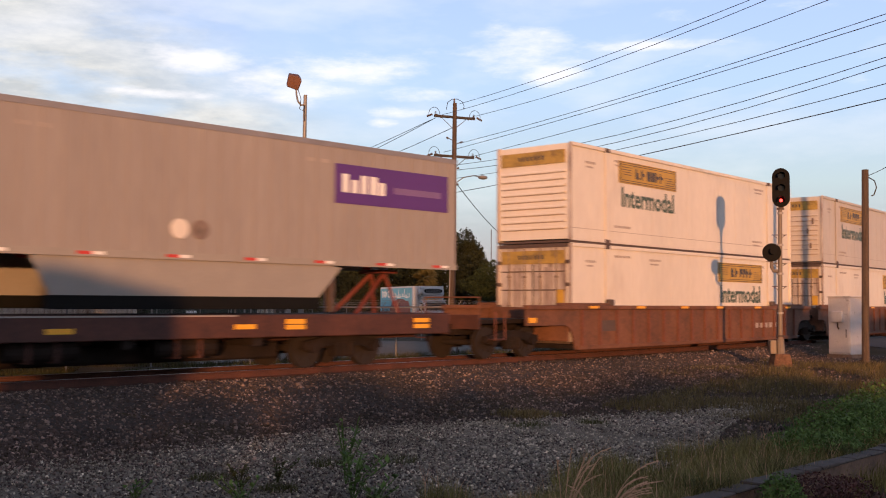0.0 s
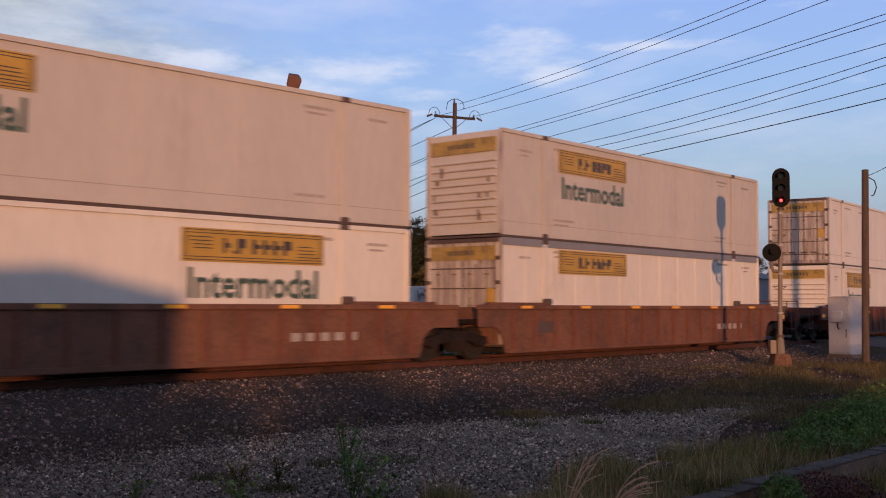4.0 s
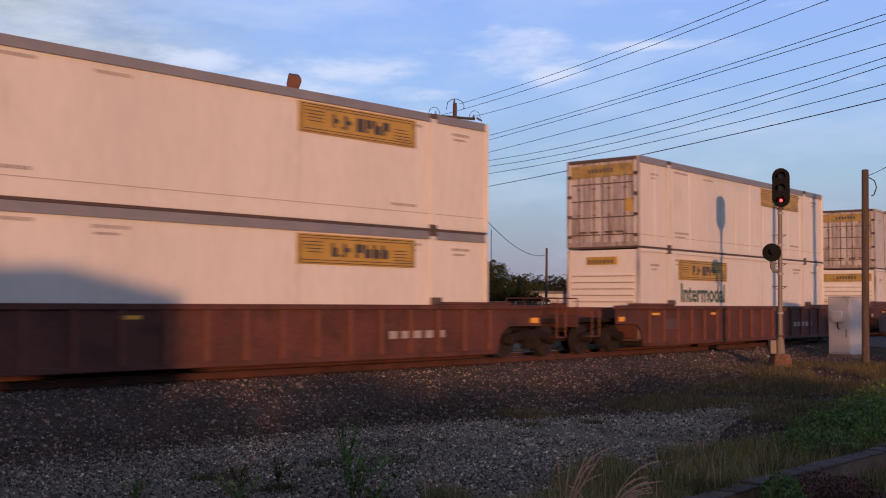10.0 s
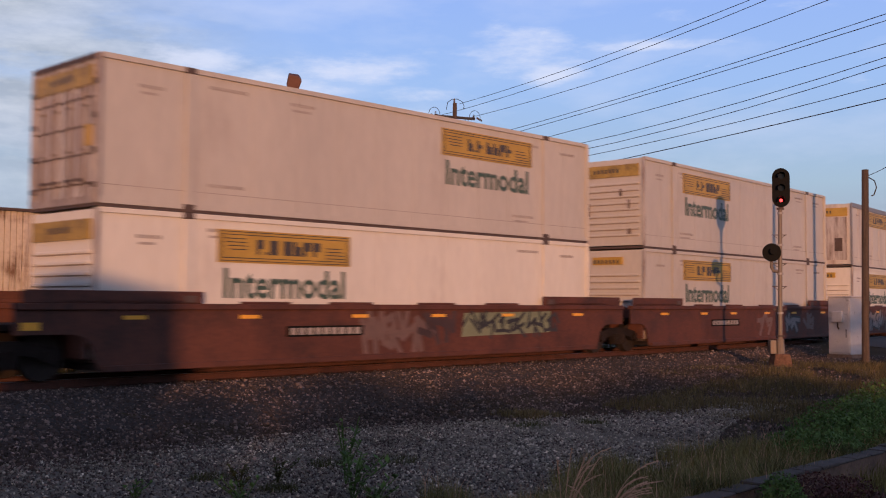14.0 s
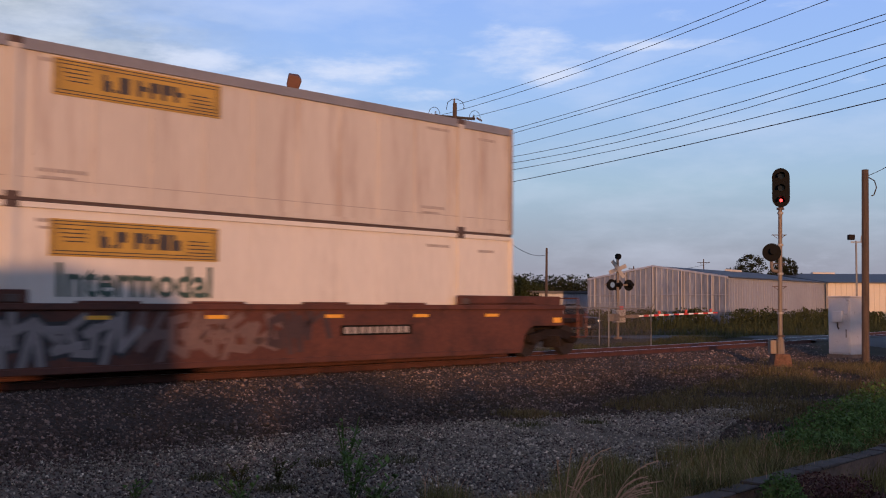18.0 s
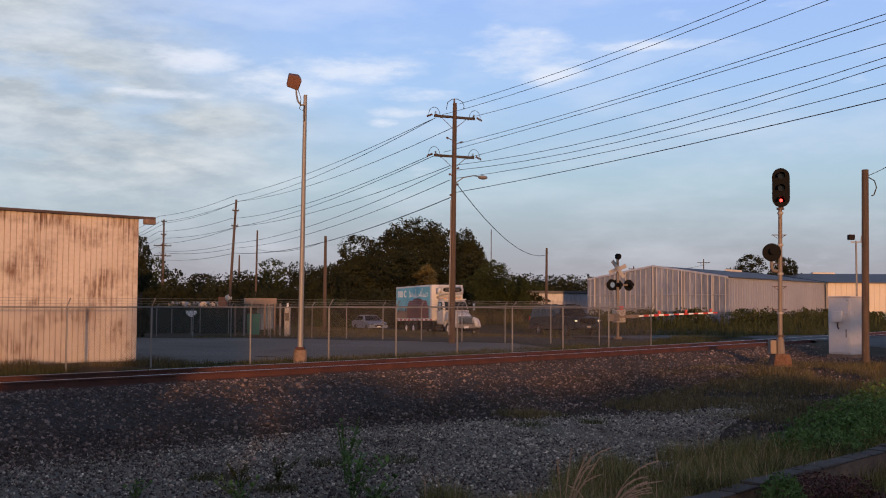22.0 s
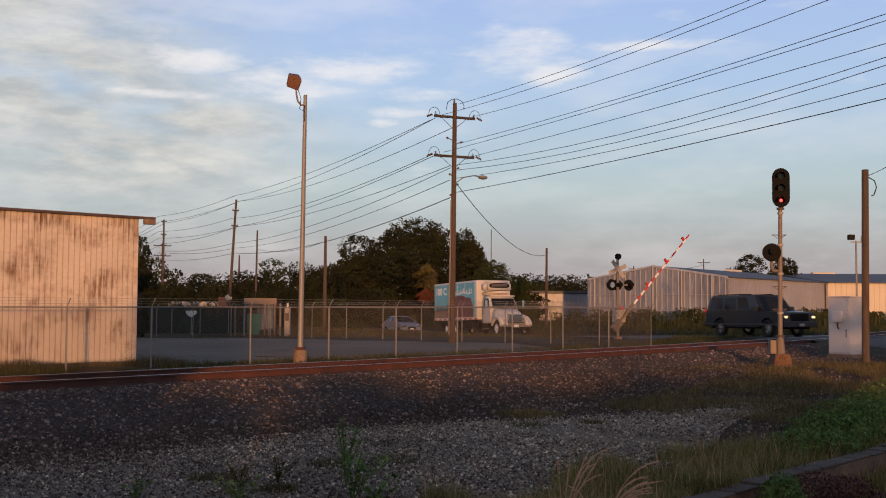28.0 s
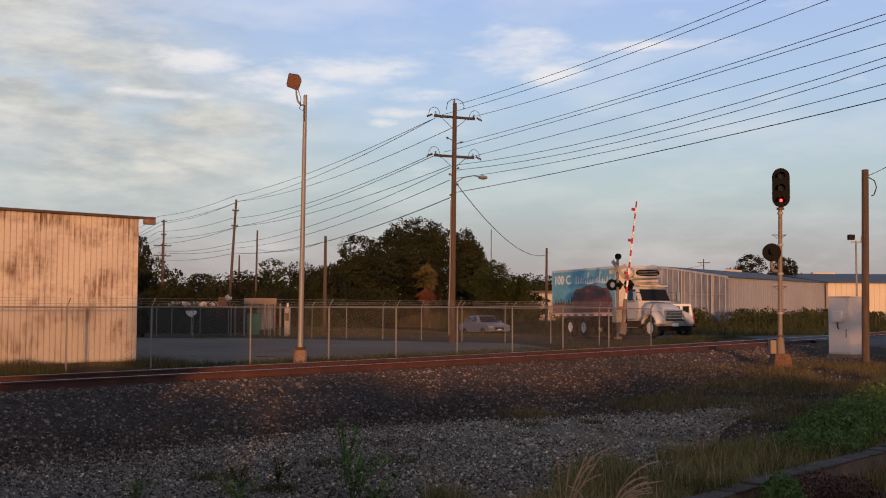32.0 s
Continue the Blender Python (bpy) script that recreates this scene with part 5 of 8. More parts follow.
prism(bm, [(-0.22, -0.2), (0.2, -0.24), (0.24, 0.12), (0.1, 0.24), (-0.24, 0.2)], -0.16, 0.16)
bevelled(bm, 0.03)
lamp = part("floodlight_head", bm, M_ORANGE_LAMP, yl, "rust-brown floodlight housing", m=pose(-0.28, -0.05, 8.52, 25, 12, 15) @ Matrix.Diagonal((0.88, 0.9, 0.92, 1)))
part("floodlight_glass", boxes((-0.2, 0.18, 0.162, 0.168, -0.19, 0.18)), M_GLASS, lamp)
bm = bmesh.new()
tube(bm, [(-0.16, -0.05, 8.3), (-0.06, -0.07, 7.98), (-0.1, -0.07, 7.68), (0.0, -0.07, 7.62), (0.05, -0.07, 7.8), (0.05, -0.07, 7.3)], 0.012, 5)
part("lamp_cable", bm, M_WIRE, yl)

# ---- power line ----
def insulator(bm, x, z, flip=1):
    for k in range(3):
        rod(bm, (x, 0, z + 0.05 * k), (x, 0, z + 0.05 * k + 0.03), 0.05, 0.03, 6)


def power_pole(x, y, h, arms, lean=0.0, label="weathered wooden power pole with cross-arms", r=0.15, fancy=False, yaw=0.0):
    z = ground_z(x, y)
    p = thing("power_pole", label, "utility pole", "power poles", m=pose(x, y, z, 0, lean, yaw))
    bm = bmesh.new()
    rod(bm, (0, 0, -0.3), (0, 0, h), r, r * 0.62, 10)
    part("pole_shaft", bm, M_WOOD, p)
    for za, w in arms:
        part("cross_arm", bevelled(boxes((-w, w, -0.05, 0.05, za - 0.055, za + 0.055)), 0.01), M_ARM, p)
        for sx in (-1, 1):
            bm = bmesh.new()
            insulator(bm, sx * (w - 0.06), za + 0.06)
            part("insulator", bm, M_DARK_TRIM, p)
            bm = bmesh.new()
            rod(bm, (0, 0.08, za - 0.55), (sx * w * 0.6, 0.08, za - 0.05), 0.015, seg=4)
            part("arm_brace", bm, M_DARK_TRIM, p)
            if fancy:
                bm = bmesh.new()
                tube(bm, [(sx * w + 0.34 * math.cos(a) * 0.8, 0, za + 0.05 + 0.34 * math.sin(a)) for a in [math.pi * i / 8 for i in range(9)]], 0.012, 4)
                part("jumper_loop", bm, M_WIRE, p)
                for s2 in (-1, 1):
                    for k in range(4):
                        c = sx * w + s2 * (0.1 + 0.07 * k)
                        bm = bmesh.new()
                        rod(bm, (c, 0, za + 0.05 - 0.03 * k), (c + 0.04 * s2, 0, za + 0.04 - 0.03 * k), 0.05, 0.05, 6)
                        part("insulator_disc", bm, M_DARK_TRIM, p)
    return p


UP = Vector((0.42, 48.0, 0))
up = power_pole(UP.x, UP.y, 10.95, [(10.3, 1.0), (8.5, 0.98)], 0.5, "tall wooden power pole with two cross-arms and a street light", 0.15, True, 22)
bm = bmesh.new()
tube(bm, [(-0.42, 0, 10.62), (-0.36, 0, 10.95), (-0.15, 0, 11.12), (0.12, 0, 11.15), (0.36, 0, 11.05), (0.46, 0, 10.85), (0.42, 0, 10.7)], 0.016, 4)
part("jumper_loop", bm, M_WIRE, up)
bm = bmesh.new()
rod(bm, (-0.02, 0, 10.8), (-0.04, 0, 11.16), 0.05, 0.03, 6)
part("top_pin", bm, M_DARK_TRIM, up)
bm = bmesh.new()
tube(bm, [(0.12, 0, 7.32), (0.45, -0.1, 7.56), (0.85, -0.3, 7.64), (1.1, -0.42, 7.58)], 0.025, 6)
part("lamp_arm", bm, M_GALV, up)
bm = bmesh.new()
bmesh.ops.create_icosphere(bm, subdivisions=2, radius=0.2, matrix=Matrix.Translation((1.22, -0.48, 7.56)) @ Matrix.Diagonal((1.2, 0.8, 0.5, 1)))
part("street_lamp_head", bm, M_GALV, up, "pale cobra-head street lamp", smooth=True)
for zz, sx in ((9.05, 0.3), (9.2, -0.3), (7.85, 0.18), (7.55, -0.18), (7.1, 0.16), (6.6, -0.14)):
    bm = bmesh.new()
    rod(bm, (0, 0, zz), (sx, 0, zz + 0.12), 0.02, seg=5)
    rod(bm, (sx, 0, zz + 0.1), (sx * 1.3, 0, zz + 0.16), 0.05, 0.04, 6)
    part("side_insulator", bm, M_DARK_TRIM, up)
bm = bmesh.new()
tube(bm, [(-0.17, -0.05, 0.4), (-0.19, -0.05, 1.5), (-0.16, -0.05, 3.0), (-0.15, -0.05, 6.5)], 0.03, 6)
part("conduit", bm, M_GALV, up, "pale conduit down the pole")

P2 = Vector((-19.4, 96.0, 0))
P3 = Vector((-31.4, 119.0, 0))
power_pole(P2.x, P2.y, 11.6, [(10.6, 0.3), (9.2, 0.3)], 3.0, yaw=0)
power_pole(P3.x, P3.y, 11.6, [(11.4, 0.3), (9.9, 0.3), (8.7, 0.3), (7.6, 0.3)], 0, yaw=20)
power_pole(-36.0, 136.0, 10.0, [(9.6, 1.1), (8.3, 1.1)], 0, yaw=20)
power_pole(-19.4, 110.0, 9.8, [], 0.6, "bare leaning wooden pole among the trees", 0.13)
power_pole(-8.88, 80.0, 7.1, [], 0.0, "short reddish wooden service pole", 0.16)
power_pole(-26.9, 140.0, 8.6, [], 0.0, "bare wooden pole among the trees", 0.16)
power_pole(9.25, 95.0, 7.0, [], 0.4, "short dark wooden service pole", 0.15)
power_pole(45.5, 185.0, 10.2, [(9.6, 1.1)], 0.0, "distant wooden power pole", 0.15)
power_pole(27.0, 150.0, 7.6, [(7.2, 0.7)], 0.0, "distant wooden power pole", 0.13)


def cable(a, b, sag, r=0.011, name="power_cable", label="thin dark overhead cable"):
    a, b = Vector(a), Vector(b)
    bm = bmesh.new()
    pts = []
    for i in range(25):
        k = i / 24
        p = a.lerp(b, k)
        p.z -= 4 * sag * k * (1 - k)
        pts.append(p)
    tube(bm, pts, r, 5)
    return solo(name, bm, M_WIRE, label, "cable", "overhead cables")


# the next pole of the line stands to the right of the eye; spans run from it to the tall pole and on to the far ones
P0 = Vector((32.9, -22.0, 0))
power_pole(P0.x, P0.y, 19.0, [(17.6, 0.92), (16.4, 0.92), (12.4, 0.9)], 0, "wooden power pole with two cross-arms", 0.17)
base = ground_z(UP.x, UP.y)
# place on the pole, height there, height at the next pole, sag
WIRES = [(0.3, 10.55, 16.96, 2.46), (-0.5, 10.04, 17.46, 2.83), (0.92, 9.96, 16.52, 2.56), (0.35, 8.75, 12.08, 1.28), (-0.4, 8.33, 10.54, 0.86), (0.9, 8.14, 9.73, 0.61), (0.18, 7.75, 16.96, 3.59), (0.18, 7.51, 17.73, 3.91), (0.16, 7.14, 12.92, 2.39), (0.14, 6.49, 9.49, 1.05)]
for dx, za, zb, sag in WIRES:
    cable((UP.x + dx, UP.y, za), (P0.x + dx, P0.y, zb), sag, 0.014 if za < 6.7 else 0.011)
# towards the far poles: place here, place there, heights at both and at the third pole, sag
BACK = [(-0.92, 0, 9.85, 11.14, 11.1, 0.41), (-0.8, 0.4, 9.9, 10.64, 10.45, 0.52), (0.1, 0.4, 9.51, 10.63, 10.3, 0.6), (-0.9, -0.3, 8.24, 9.06, 9.38, 0.61), (-0.8, 0.3, 8.19, 8.32, 8.62, 0.44), (-0.1, 0.3, 7.72, 8.34, 8.0, 0.51),
        (-0.1, -0.2, 7.62, 6.78, 7.2, 0.65), (-0.15, 0, 7.05, 6.36, 7.0, 0.63), (-0.1, 0, 6.26, 5.92, 6.2, 0.8)]
for dx, dx2, za, zb, zc, sag in BACK:
    thick = 0.022 if za < 6.5 else 0.015
    cable((UP.x + dx, UP.y, za), (-18.9 + dx2, P2.y, zb), sag, thick)
    cable((-18.9 + dx2, P2.y, zb), (P3.x + dx * 0.6, P3.y, zc), 0.3, 0.018)
    cable((P3.x + dx * 0.6, P3.y, zc), (P3.x - 30, P3.y + 60, zc), 1.0, 0.02)
cable((UP.x + 0.15, UP.y, base + 7.3), (9.25, 95.0, 5.85), 1.1, 0.02, "service_cable", "slack service cable to a short pole")
cable((-8.88, 80.0, 6.1), (-19.4, 110.0, 7.0), 0.5, 0.016)
cable((27.0, 150.0, 6.2), (45.5, 185.0, 8.4), 0.4, 0.03)

# ---- block signal ----
sz = ground_z(10.22, 32.2)
sg = thing("block_signal", "silver signal mast with two black heads, the upper showing red", "railway signal", m=pose(10.22, 32.2, sz) @ Matrix.Diagonal((0.92, 0.92, 0.92, 1)))
bm = bmesh.new()
prism(bm, [(-0.36, -0.15), (0.36, -0.15), (0.24, 0.46), (-0.24, 0.46)], -0.3, 0.3)
bevelled(bm, 0.03)
part("foundation", bm, M_RUSTY_CONCRETE, sg, "rust-stained concrete foundation")
bm = bmesh.new()
rod(bm, (0, 0, 0.46), (0, 0, 0.95), 0.16, 0.12, 10)
part("mast_base", bm, M_ALU, sg)
part("junction_box", bevelled(boxes((-0.36, -0.16, -0.13, 0.13, 0.45, 0.9)), 0.015), M_ALU, sg)
bm = bmesh.new()
rod(bm, (0, 0, 0.9), (0.05, 0, 5.5), 0.075, 0.065, 12)
part("mast", bm, M_ALU, sg)
for zz, r in ((1.0, 0.13), (1.75, 0.1), (3.05, 0.1), (4.0, 0.095), (5.05, 0.095), (5.2, 0.12)):
    bm = bmesh.new()
    rod(bm, (0.01 * zz, 0, zz), (0.01 * zz, 0, zz + 0.07), r, seg=12)
    part("mast_band", bm, M_OLD_WHITE if r < 0.12 else M_DARK_TRIM, sg)
for zz in (1.9, 2.65, 3.4, 4.35):
    bm = bmesh.new()
    box(bm, -0.24, 0.24, -0.03, 0.03, zz, zz + 0.025)
    for sx in (-1, 1):
        rod(bm, (sx * 0.2, 0, zz), (sx * 0.05, 0, zz - 0.1), 0.012, seg=4)
    part("step", bm, M_DARK_TRIM, sg)
# upper head: tall oval backing with three hooded lenses
bm = bmesh.new()
prism(bm, [(0.28 * math.cos(a), 0.37 + 0.28 * math.sin(a)) for a in [math.pi * i / 10 for i in range(11)]] + [(0.28 * math.cos(a), -0.37 + 0.28 * math.sin(a)) for a in [math.pi + math.pi * i / 10 for i in range(11)]], -0.03, 0.0)
head = part("signal_head", bm, M_BLACK, sg, "black oval head with three lenses", m=pose(0.04, -0.12, 5.92, 0, 0, -14))
part("head_case", bevelled(boxes((-0.14, 0.14, 0.0, 0.22, -0.5, 0.5)), 0.02), M_BLACK, head)
for k, zz in enumerate((0.38, -0.02, -0.42)):
    bm = bmesh.new()
    for i in range(12):
        a0, a1 = (math.pi * (-0.15 + 1.3 * j / 12) for j in (i, i + 1))
        v = [bm.verts.new((0.12 * math.cos(a), y, zz + 0.12 * math.sin(a))) for a, y in ((a0, -0.03), (a1, -0.03), (a1, -0.26), (a0, -0.26))]
        bm.faces.new(v)
        v = [bm.verts.new((0.112 * math.cos(a), y, zz + 0.112 * math.sin(a))) for a, y in ((a0, -0.26), (a1, -0.26), (a1, -0.03), (a0, -0.03))]
        bm.faces.new(v)
    part("lens_hood", bm, M_BLACK, head)
    bm = bmesh.new()
    rod(bm, (0, -0.035, zz), (0, -0.05, zz), 0.05 if k == 2 else 0.1, seg=14)
    part("lens", bm, M_RED_LAMP if k == 2 else M_GLASS, head, "glowing red lens" if k == 2 else "")
# lower round head, seen from behind its disc
bm = bmesh.new()
rod(bm, (0, -0.02, 0), (0, 0.02, 0), 0.3, seg=24)
low = part("signal_head", bm, M_BLACK, sg, "black round head on a side bracket", m=pose(-0.28, -0.1, 3.78, 0, 0, -10))
part("head_case", bevelled(boxes((-0.13, 0.13, 0.02, 0.24, -0.15, 0.15)), 0.02), M_BLACK, low)
bm = bmesh.new()
rod(bm, (0.03, -0.02, 0.03), (0.03, -0.22, 0.03), 0.11, seg=14)
part("lens_hood", bm, M_BLACK, low)
bm = bmesh.new()
tube(bm, [(-0.26, 0.0, 3.6), (-0.26, 0.0, 3.3), (-0.2, 0, 3.18), (-0.05, 0, 3.16)], 0.06, 8)
part("bracket", bm, M_ALU, sg)

# ---- relay cabinet and service pole ----
cz = ground_z(15.05, 40.3)
cb = thing("relay_cabinet", "silver steel relay cabinet with a small meter box", "equipment cabinet", m=pose(14.25, 37.6, cz, 0, 0, -54) @ Matrix.Diagonal((1.22, 0.95, 0.95, 1)))
part("plinth", boxes((-0.4, 0.4, -0.4, 0.45, -0.3, 0.12)), M_CONCRETE, cb)
part("body", bevelled(boxes((-0.36, 0.36, -0.4, 0.44, 0.12, 2.22)), 0.02), M_CABINET, cb)
part("roof_cap", bevelled(boxes((-0.39, 0.39, -0.44, 0.48, 2.22, 2.27)), 0.015), M_CABINET, cb)
part("door", bevelled(boxes((-0.32, 0.32, -0.43, -0.4, 0.18, 2.16)), 0.008), M_CABINET, cb)
part("meter_box", bevelled(boxes((-0.16, 0.16, -0.57, -0.43, 1.3, 1.72)), 0.02), M_CABINET, cb)
part("vent", boxes((-0.375, -0.36, -0.2, 0.1, 2.0, 2.1)), M_DARK_TRIM, cb)
bm = bmesh.new()
tube(bm, [(0.0, -0.5, 1.32), (0.0, -0.5, 1.15), (0.0, -0.43, 1.05)], 0.025, 5)
part("conduit", bm, M_DARK_TRIM, cb)
bm = bmesh.new()
rod(bm, (0.24, -0.44, 0.75), (0.24, -0.44, 1.05), 0.015, seg=5)
part("door_handle", bm, M_DARK_TRIM, cb)
pz = ground_z(13.35, 33.6)
sp = thing("service_pole", "bare reddish-brown wooden service pole", "utility pole", m=pose(13.35, 33.6, pz, 0, 0.7, 0))
bm = bmesh.new()
rod(bm, (0, 0, -0.3), (0, 0, 6.25), 0.12, 0.105, 12)
part("pole_shaft", bm, M_WOOD, sp)
bm = bmesh.new()
tube(bm, [(0.12, 0, 6.0), (0.3, 0, 5.9), (0.36, 0, 5.68), (0.28, 0, 5.45), (0.2, 0, 5.42)], 0.02, 5)
part("cable_loop", bm, M_WIRE, sp)
qz = ground_z(16.2, 35.5)
sp2 = thing("service_pole", "bare brown wooden service pole near the crossing", "utility pole", m=pose(16.2, 35.5, qz))
bm = bmesh.new()
rod(bm, (0, 0, -0.3), (0, 0, 7.6), 0.13, 0.11, 12)
part("pole_shaft", bm, M_WOOD, sp2)
cable((13.5, 33.6, pz + 6.05), (16.2, 35.5, qz + 7.5), 0.1, 0.012, "service_cable", "service cable to the next pole")

# ---- foliage ----
def leaf_cloud(rng, lobes, count, size, clumps=0):
    """Small leaf quads scattered over the shells of ellipsoid lobes, or gathered in clumps on them: verts and faces."""
    vs, fs = [], []
    vol = [l[3] * l[4] for l in lobes]
    tot = sum(vol)
    for (cx, cy, cz, rx, rz), v in zip(lobes, vol):
        heads = []
        for _ in range(clumps):
            d = Vector((rng.gauss(0, 1), rng.gauss(0, 1), rng.gauss(0, 1))).normalized()
            heads.append((d * rng.uniform(0.7, 1.02), rng.uniform(0.1, 0.22)))
        for _ in range(int(count * v / tot)):
            d = Vector((rng.gauss(0, 1), rng.gauss(0, 1), rng.gauss(0, 1))).normalized()
            if heads and rng.random() < 0.5:
                c, r = rng.choice(heads)
                q = c + d * r * rng.uniform(0.5, 1.1)
                q.z -= r * 0.2
            else:
                k = rng.uniform(0.5, 1.0) ** 0.6 if heads else rng.uniform(0.55, 1.06) ** 0.6
                q = d * k * (1 + 0.16 * noise.noise(d * 2.6 + Vector((cx, cy, cz))))
            p = Vector((cx + q.x * rx, cy + q.y * rx, cz + q.z * rz))
            a = Vector((rng.gauss(0, 1), rng.gauss(0, 1), rng.gauss(0, 1))).normalized() * size * rng.uniform(0.5, 1.3)
            b = a.cross(d + Vector((rng.uniform(-1, 1), rng.uniform(-1, 1), rng.uniform(-1, 1))) * 0.7).normalized() * a.length * rng.uniform(0.5, 0.9)
            i = len(vs)
            vs += [p - a, p + b, p + a, p - b]
            fs.append((i, i + 1, i + 2, i + 3))
    return vs, fs


def tree(x, y, h, w, seed, leaves, size, mat, label, name="tree", category="tree", trunk=True, low=0.25):
    rng = random.Random(seed)
    z = ground_z(x, y)
    t = thing(name, label, category, m=pose(x, y, z))
    lobes = []
    n = max(5, int(w * 1.3))
    for i in range(n):
        a = rng.uniform(0, math.tau)
        r = rng.uniform(0, 0.34) * w
        zz = h * rng.uniform(low + 0.12, 0.8) - r / w * h * 0.25
        lobes.append((r * math.cos(a), r * math.sin(a), zz, w * rng.uniform(0.16, 0.27), min(h * rng.uniform(0.13, 0.22), max(0.2, zz - 0.05))))
    lobes.append((0, 0, h * 0.82, w * 0.24, h * 0.17))
    if trunk:
        bm = bmesh.new()
        rod(bm, (0, 0, -0.2), (0.1, 0, h * 0.35), 0.03 * h, 0.02 * h, 8)
        tr = part("trunk", bm, M_BARK, t)
        for l in lobes[:7]:
            bm = bmesh.new()
            rod(bm, (0.1, 0, h * 0.3), (l[0] * 0.8, l[1] * 0.8, l[2]), 0.014 * h, 0.005 * h, 6)
            part("limb", bm, M_BARK, tr)
    lobes += [(rng.uniform(-0.35, 0.35) * w, rng.uniform(-0.2, 0.2) * w, h * rng.uniform(0.12, 0.22), w * rng.uniform(0.14, 0.22), h * 0.16) for _ in range(4)]
    vs, fs = leaf_cloud(rng, lobes, int(leaves * 3.3), size * 0.52, clumps=26)
    c = part("crown", raw_mesh("crown", vs, fs, mat), None, t)
    tagged(c, kind="stuff")
    return t


tree(-3.2, 125, 12.7, 15.6, 1, 17000, 0.24, M_LEAF_DARK, "large dark spreading oak with a dense rounded crown")
tree(-10.4, 130, 10.9, 10.6, 2, 12000, 0.24, M_LEAF_DARK, "dark oak beside a larger one")
tree(2.5, 129, 11.5, 7.0, 3, 9000, 0.24, M_LEAF_DARK, "dark oak with a ragged crown")
tree(5.4, 114, 6.9, 7.6, 4, 5000, 0.18, M_LEAF_MID, "rounded green bush at the edge of the trees", "bush", "bush", False, 0.1)
tree(8.4, 116, 5.2, 4.6, 5, 4500, 0.18, M_LEAF_MID, "rounded green bush at the edge of the trees", "bush", "bush", False, 0.1)
rng = random.Random(77)
for i, (px, d, h, w) in enumerate(((-33, 122, 7.5, 6), (-29, 128, 6, 7), (-24.5, 130, 6.5, 8), (-20, 124, 7.6, 7), (-16.0, 120, 7.4, 7.5), (-12.3, 118, 6.8, 7), (-36, 117, 8.5, 4), (-28, 112, 4.2, 8), (-18.2, 106, 3.4, 8), (-11, 104, 3.2, 7),
                                   (13.5, 140, 6.2, 9), (17.5, 150, 6.6, 9), (24, 170, 6.5, 10), (31, 180, 6.6, 9), (42, 178, 7.6, 9), (10.3, 128, 5.0, 8), (58, 190, 7.2, 9), (70, 190, 7.0, 9), (76, 180, 6.2, 12))):
    tree(px, d, h, w, 20 + i, 2600, 0.22, M_LEAF_DARK if i % 3 else M_LEAF_MID, "dark green tree in the distant tree line")
tree(-17.2, 60, 5.9, 2.6, 59, 2600, 0.13, M_LEAF_DARK, "tall narrow dark tree beside the tin warehouse", low=0.0)
tree(37.2, 128, 8.2, 7.5, 60, 8000, 0.19, M_LEAF_DARK, "dark tree rising behind the metal building")
tree(41.6, 129, 7.9, 6.0, 61, 7000, 0.19, M_LEAF_DARK, "dark tree rising behind the metal building")

def thicket(name, label, rows, seed, leaves, size, mat=None):
    """A run of scrub: one mass of leaves along a line of (x, y, height, spread)."""
    rng = random.Random(seed)
    vs, fs = [], []
    for x, y, h, w in rows:
        z = ground_z(x, y)
        lobes = [(x + rng.uniform(-0.4, 0.4) * w, y + rng.uniform(-0.8, 0.8), z + h * q, w * rng.uniform(0.4, 0.6), h * rng.uniform(0.22, 0.3)) for q in (0.2, 0.35, 0.55, 0.72)]
        v, f = leaf_cloud(rng, lobes, leaves, size, clumps=14)
        o = len(vs)
        vs += v
        fs += [tuple(i + o for i in q) for q in f]
    return tagged(new(name, raw_mesh(name, vs, fs, mat or M_LEAF_DARK)), label, "bushes", kind="stuff")


rng = random.Random(41)
thicket("undergrowth", "dark scrub under the oaks", [(-15 + 2.3 * i, 121 + rng.uniform(-2, 3), rng.uniform(2.4, 4.0), 3.2) for i in range(12)], 1, 2400, 0.12)
thicket("tree_line", "dark continuous line of trees behind the yard", [(-42 + 2.1 * i, 113 + rng.uniform(-3, 4), rng.uniform(4.2, 6.2), 3.4) for i in range(18)], 2, 2400, 0.11)
thicket("far_scrub", "dark line of scrub beyond the road", [(8 + 3.0 * i, 135 + 1.2 * i + rng.uniform(-3, 4), rng.uniform(4.6, 6.8), 4.2) for i in range(24)], 3, 1300, 0.15)
thicket("back_woods", "dark dense woods behind the oaks and the yard", [(-40 + 2.4 * i, 137 + rng.uniform(-3, 3), rng.uniform(4.6, 5.6) if i < 10 else rng.uniform(6.2, 7.8), 3.8) for i in range(20)], 5, 2600, 0.16)
thicket("yard_hedge", "dark clipped hedge behind the yard", [(-29 + 0.9 * i, 97.5, rng.uniform(2.35, 2.6), 1.3) for i in range(13)], 4, 700, 0.1)

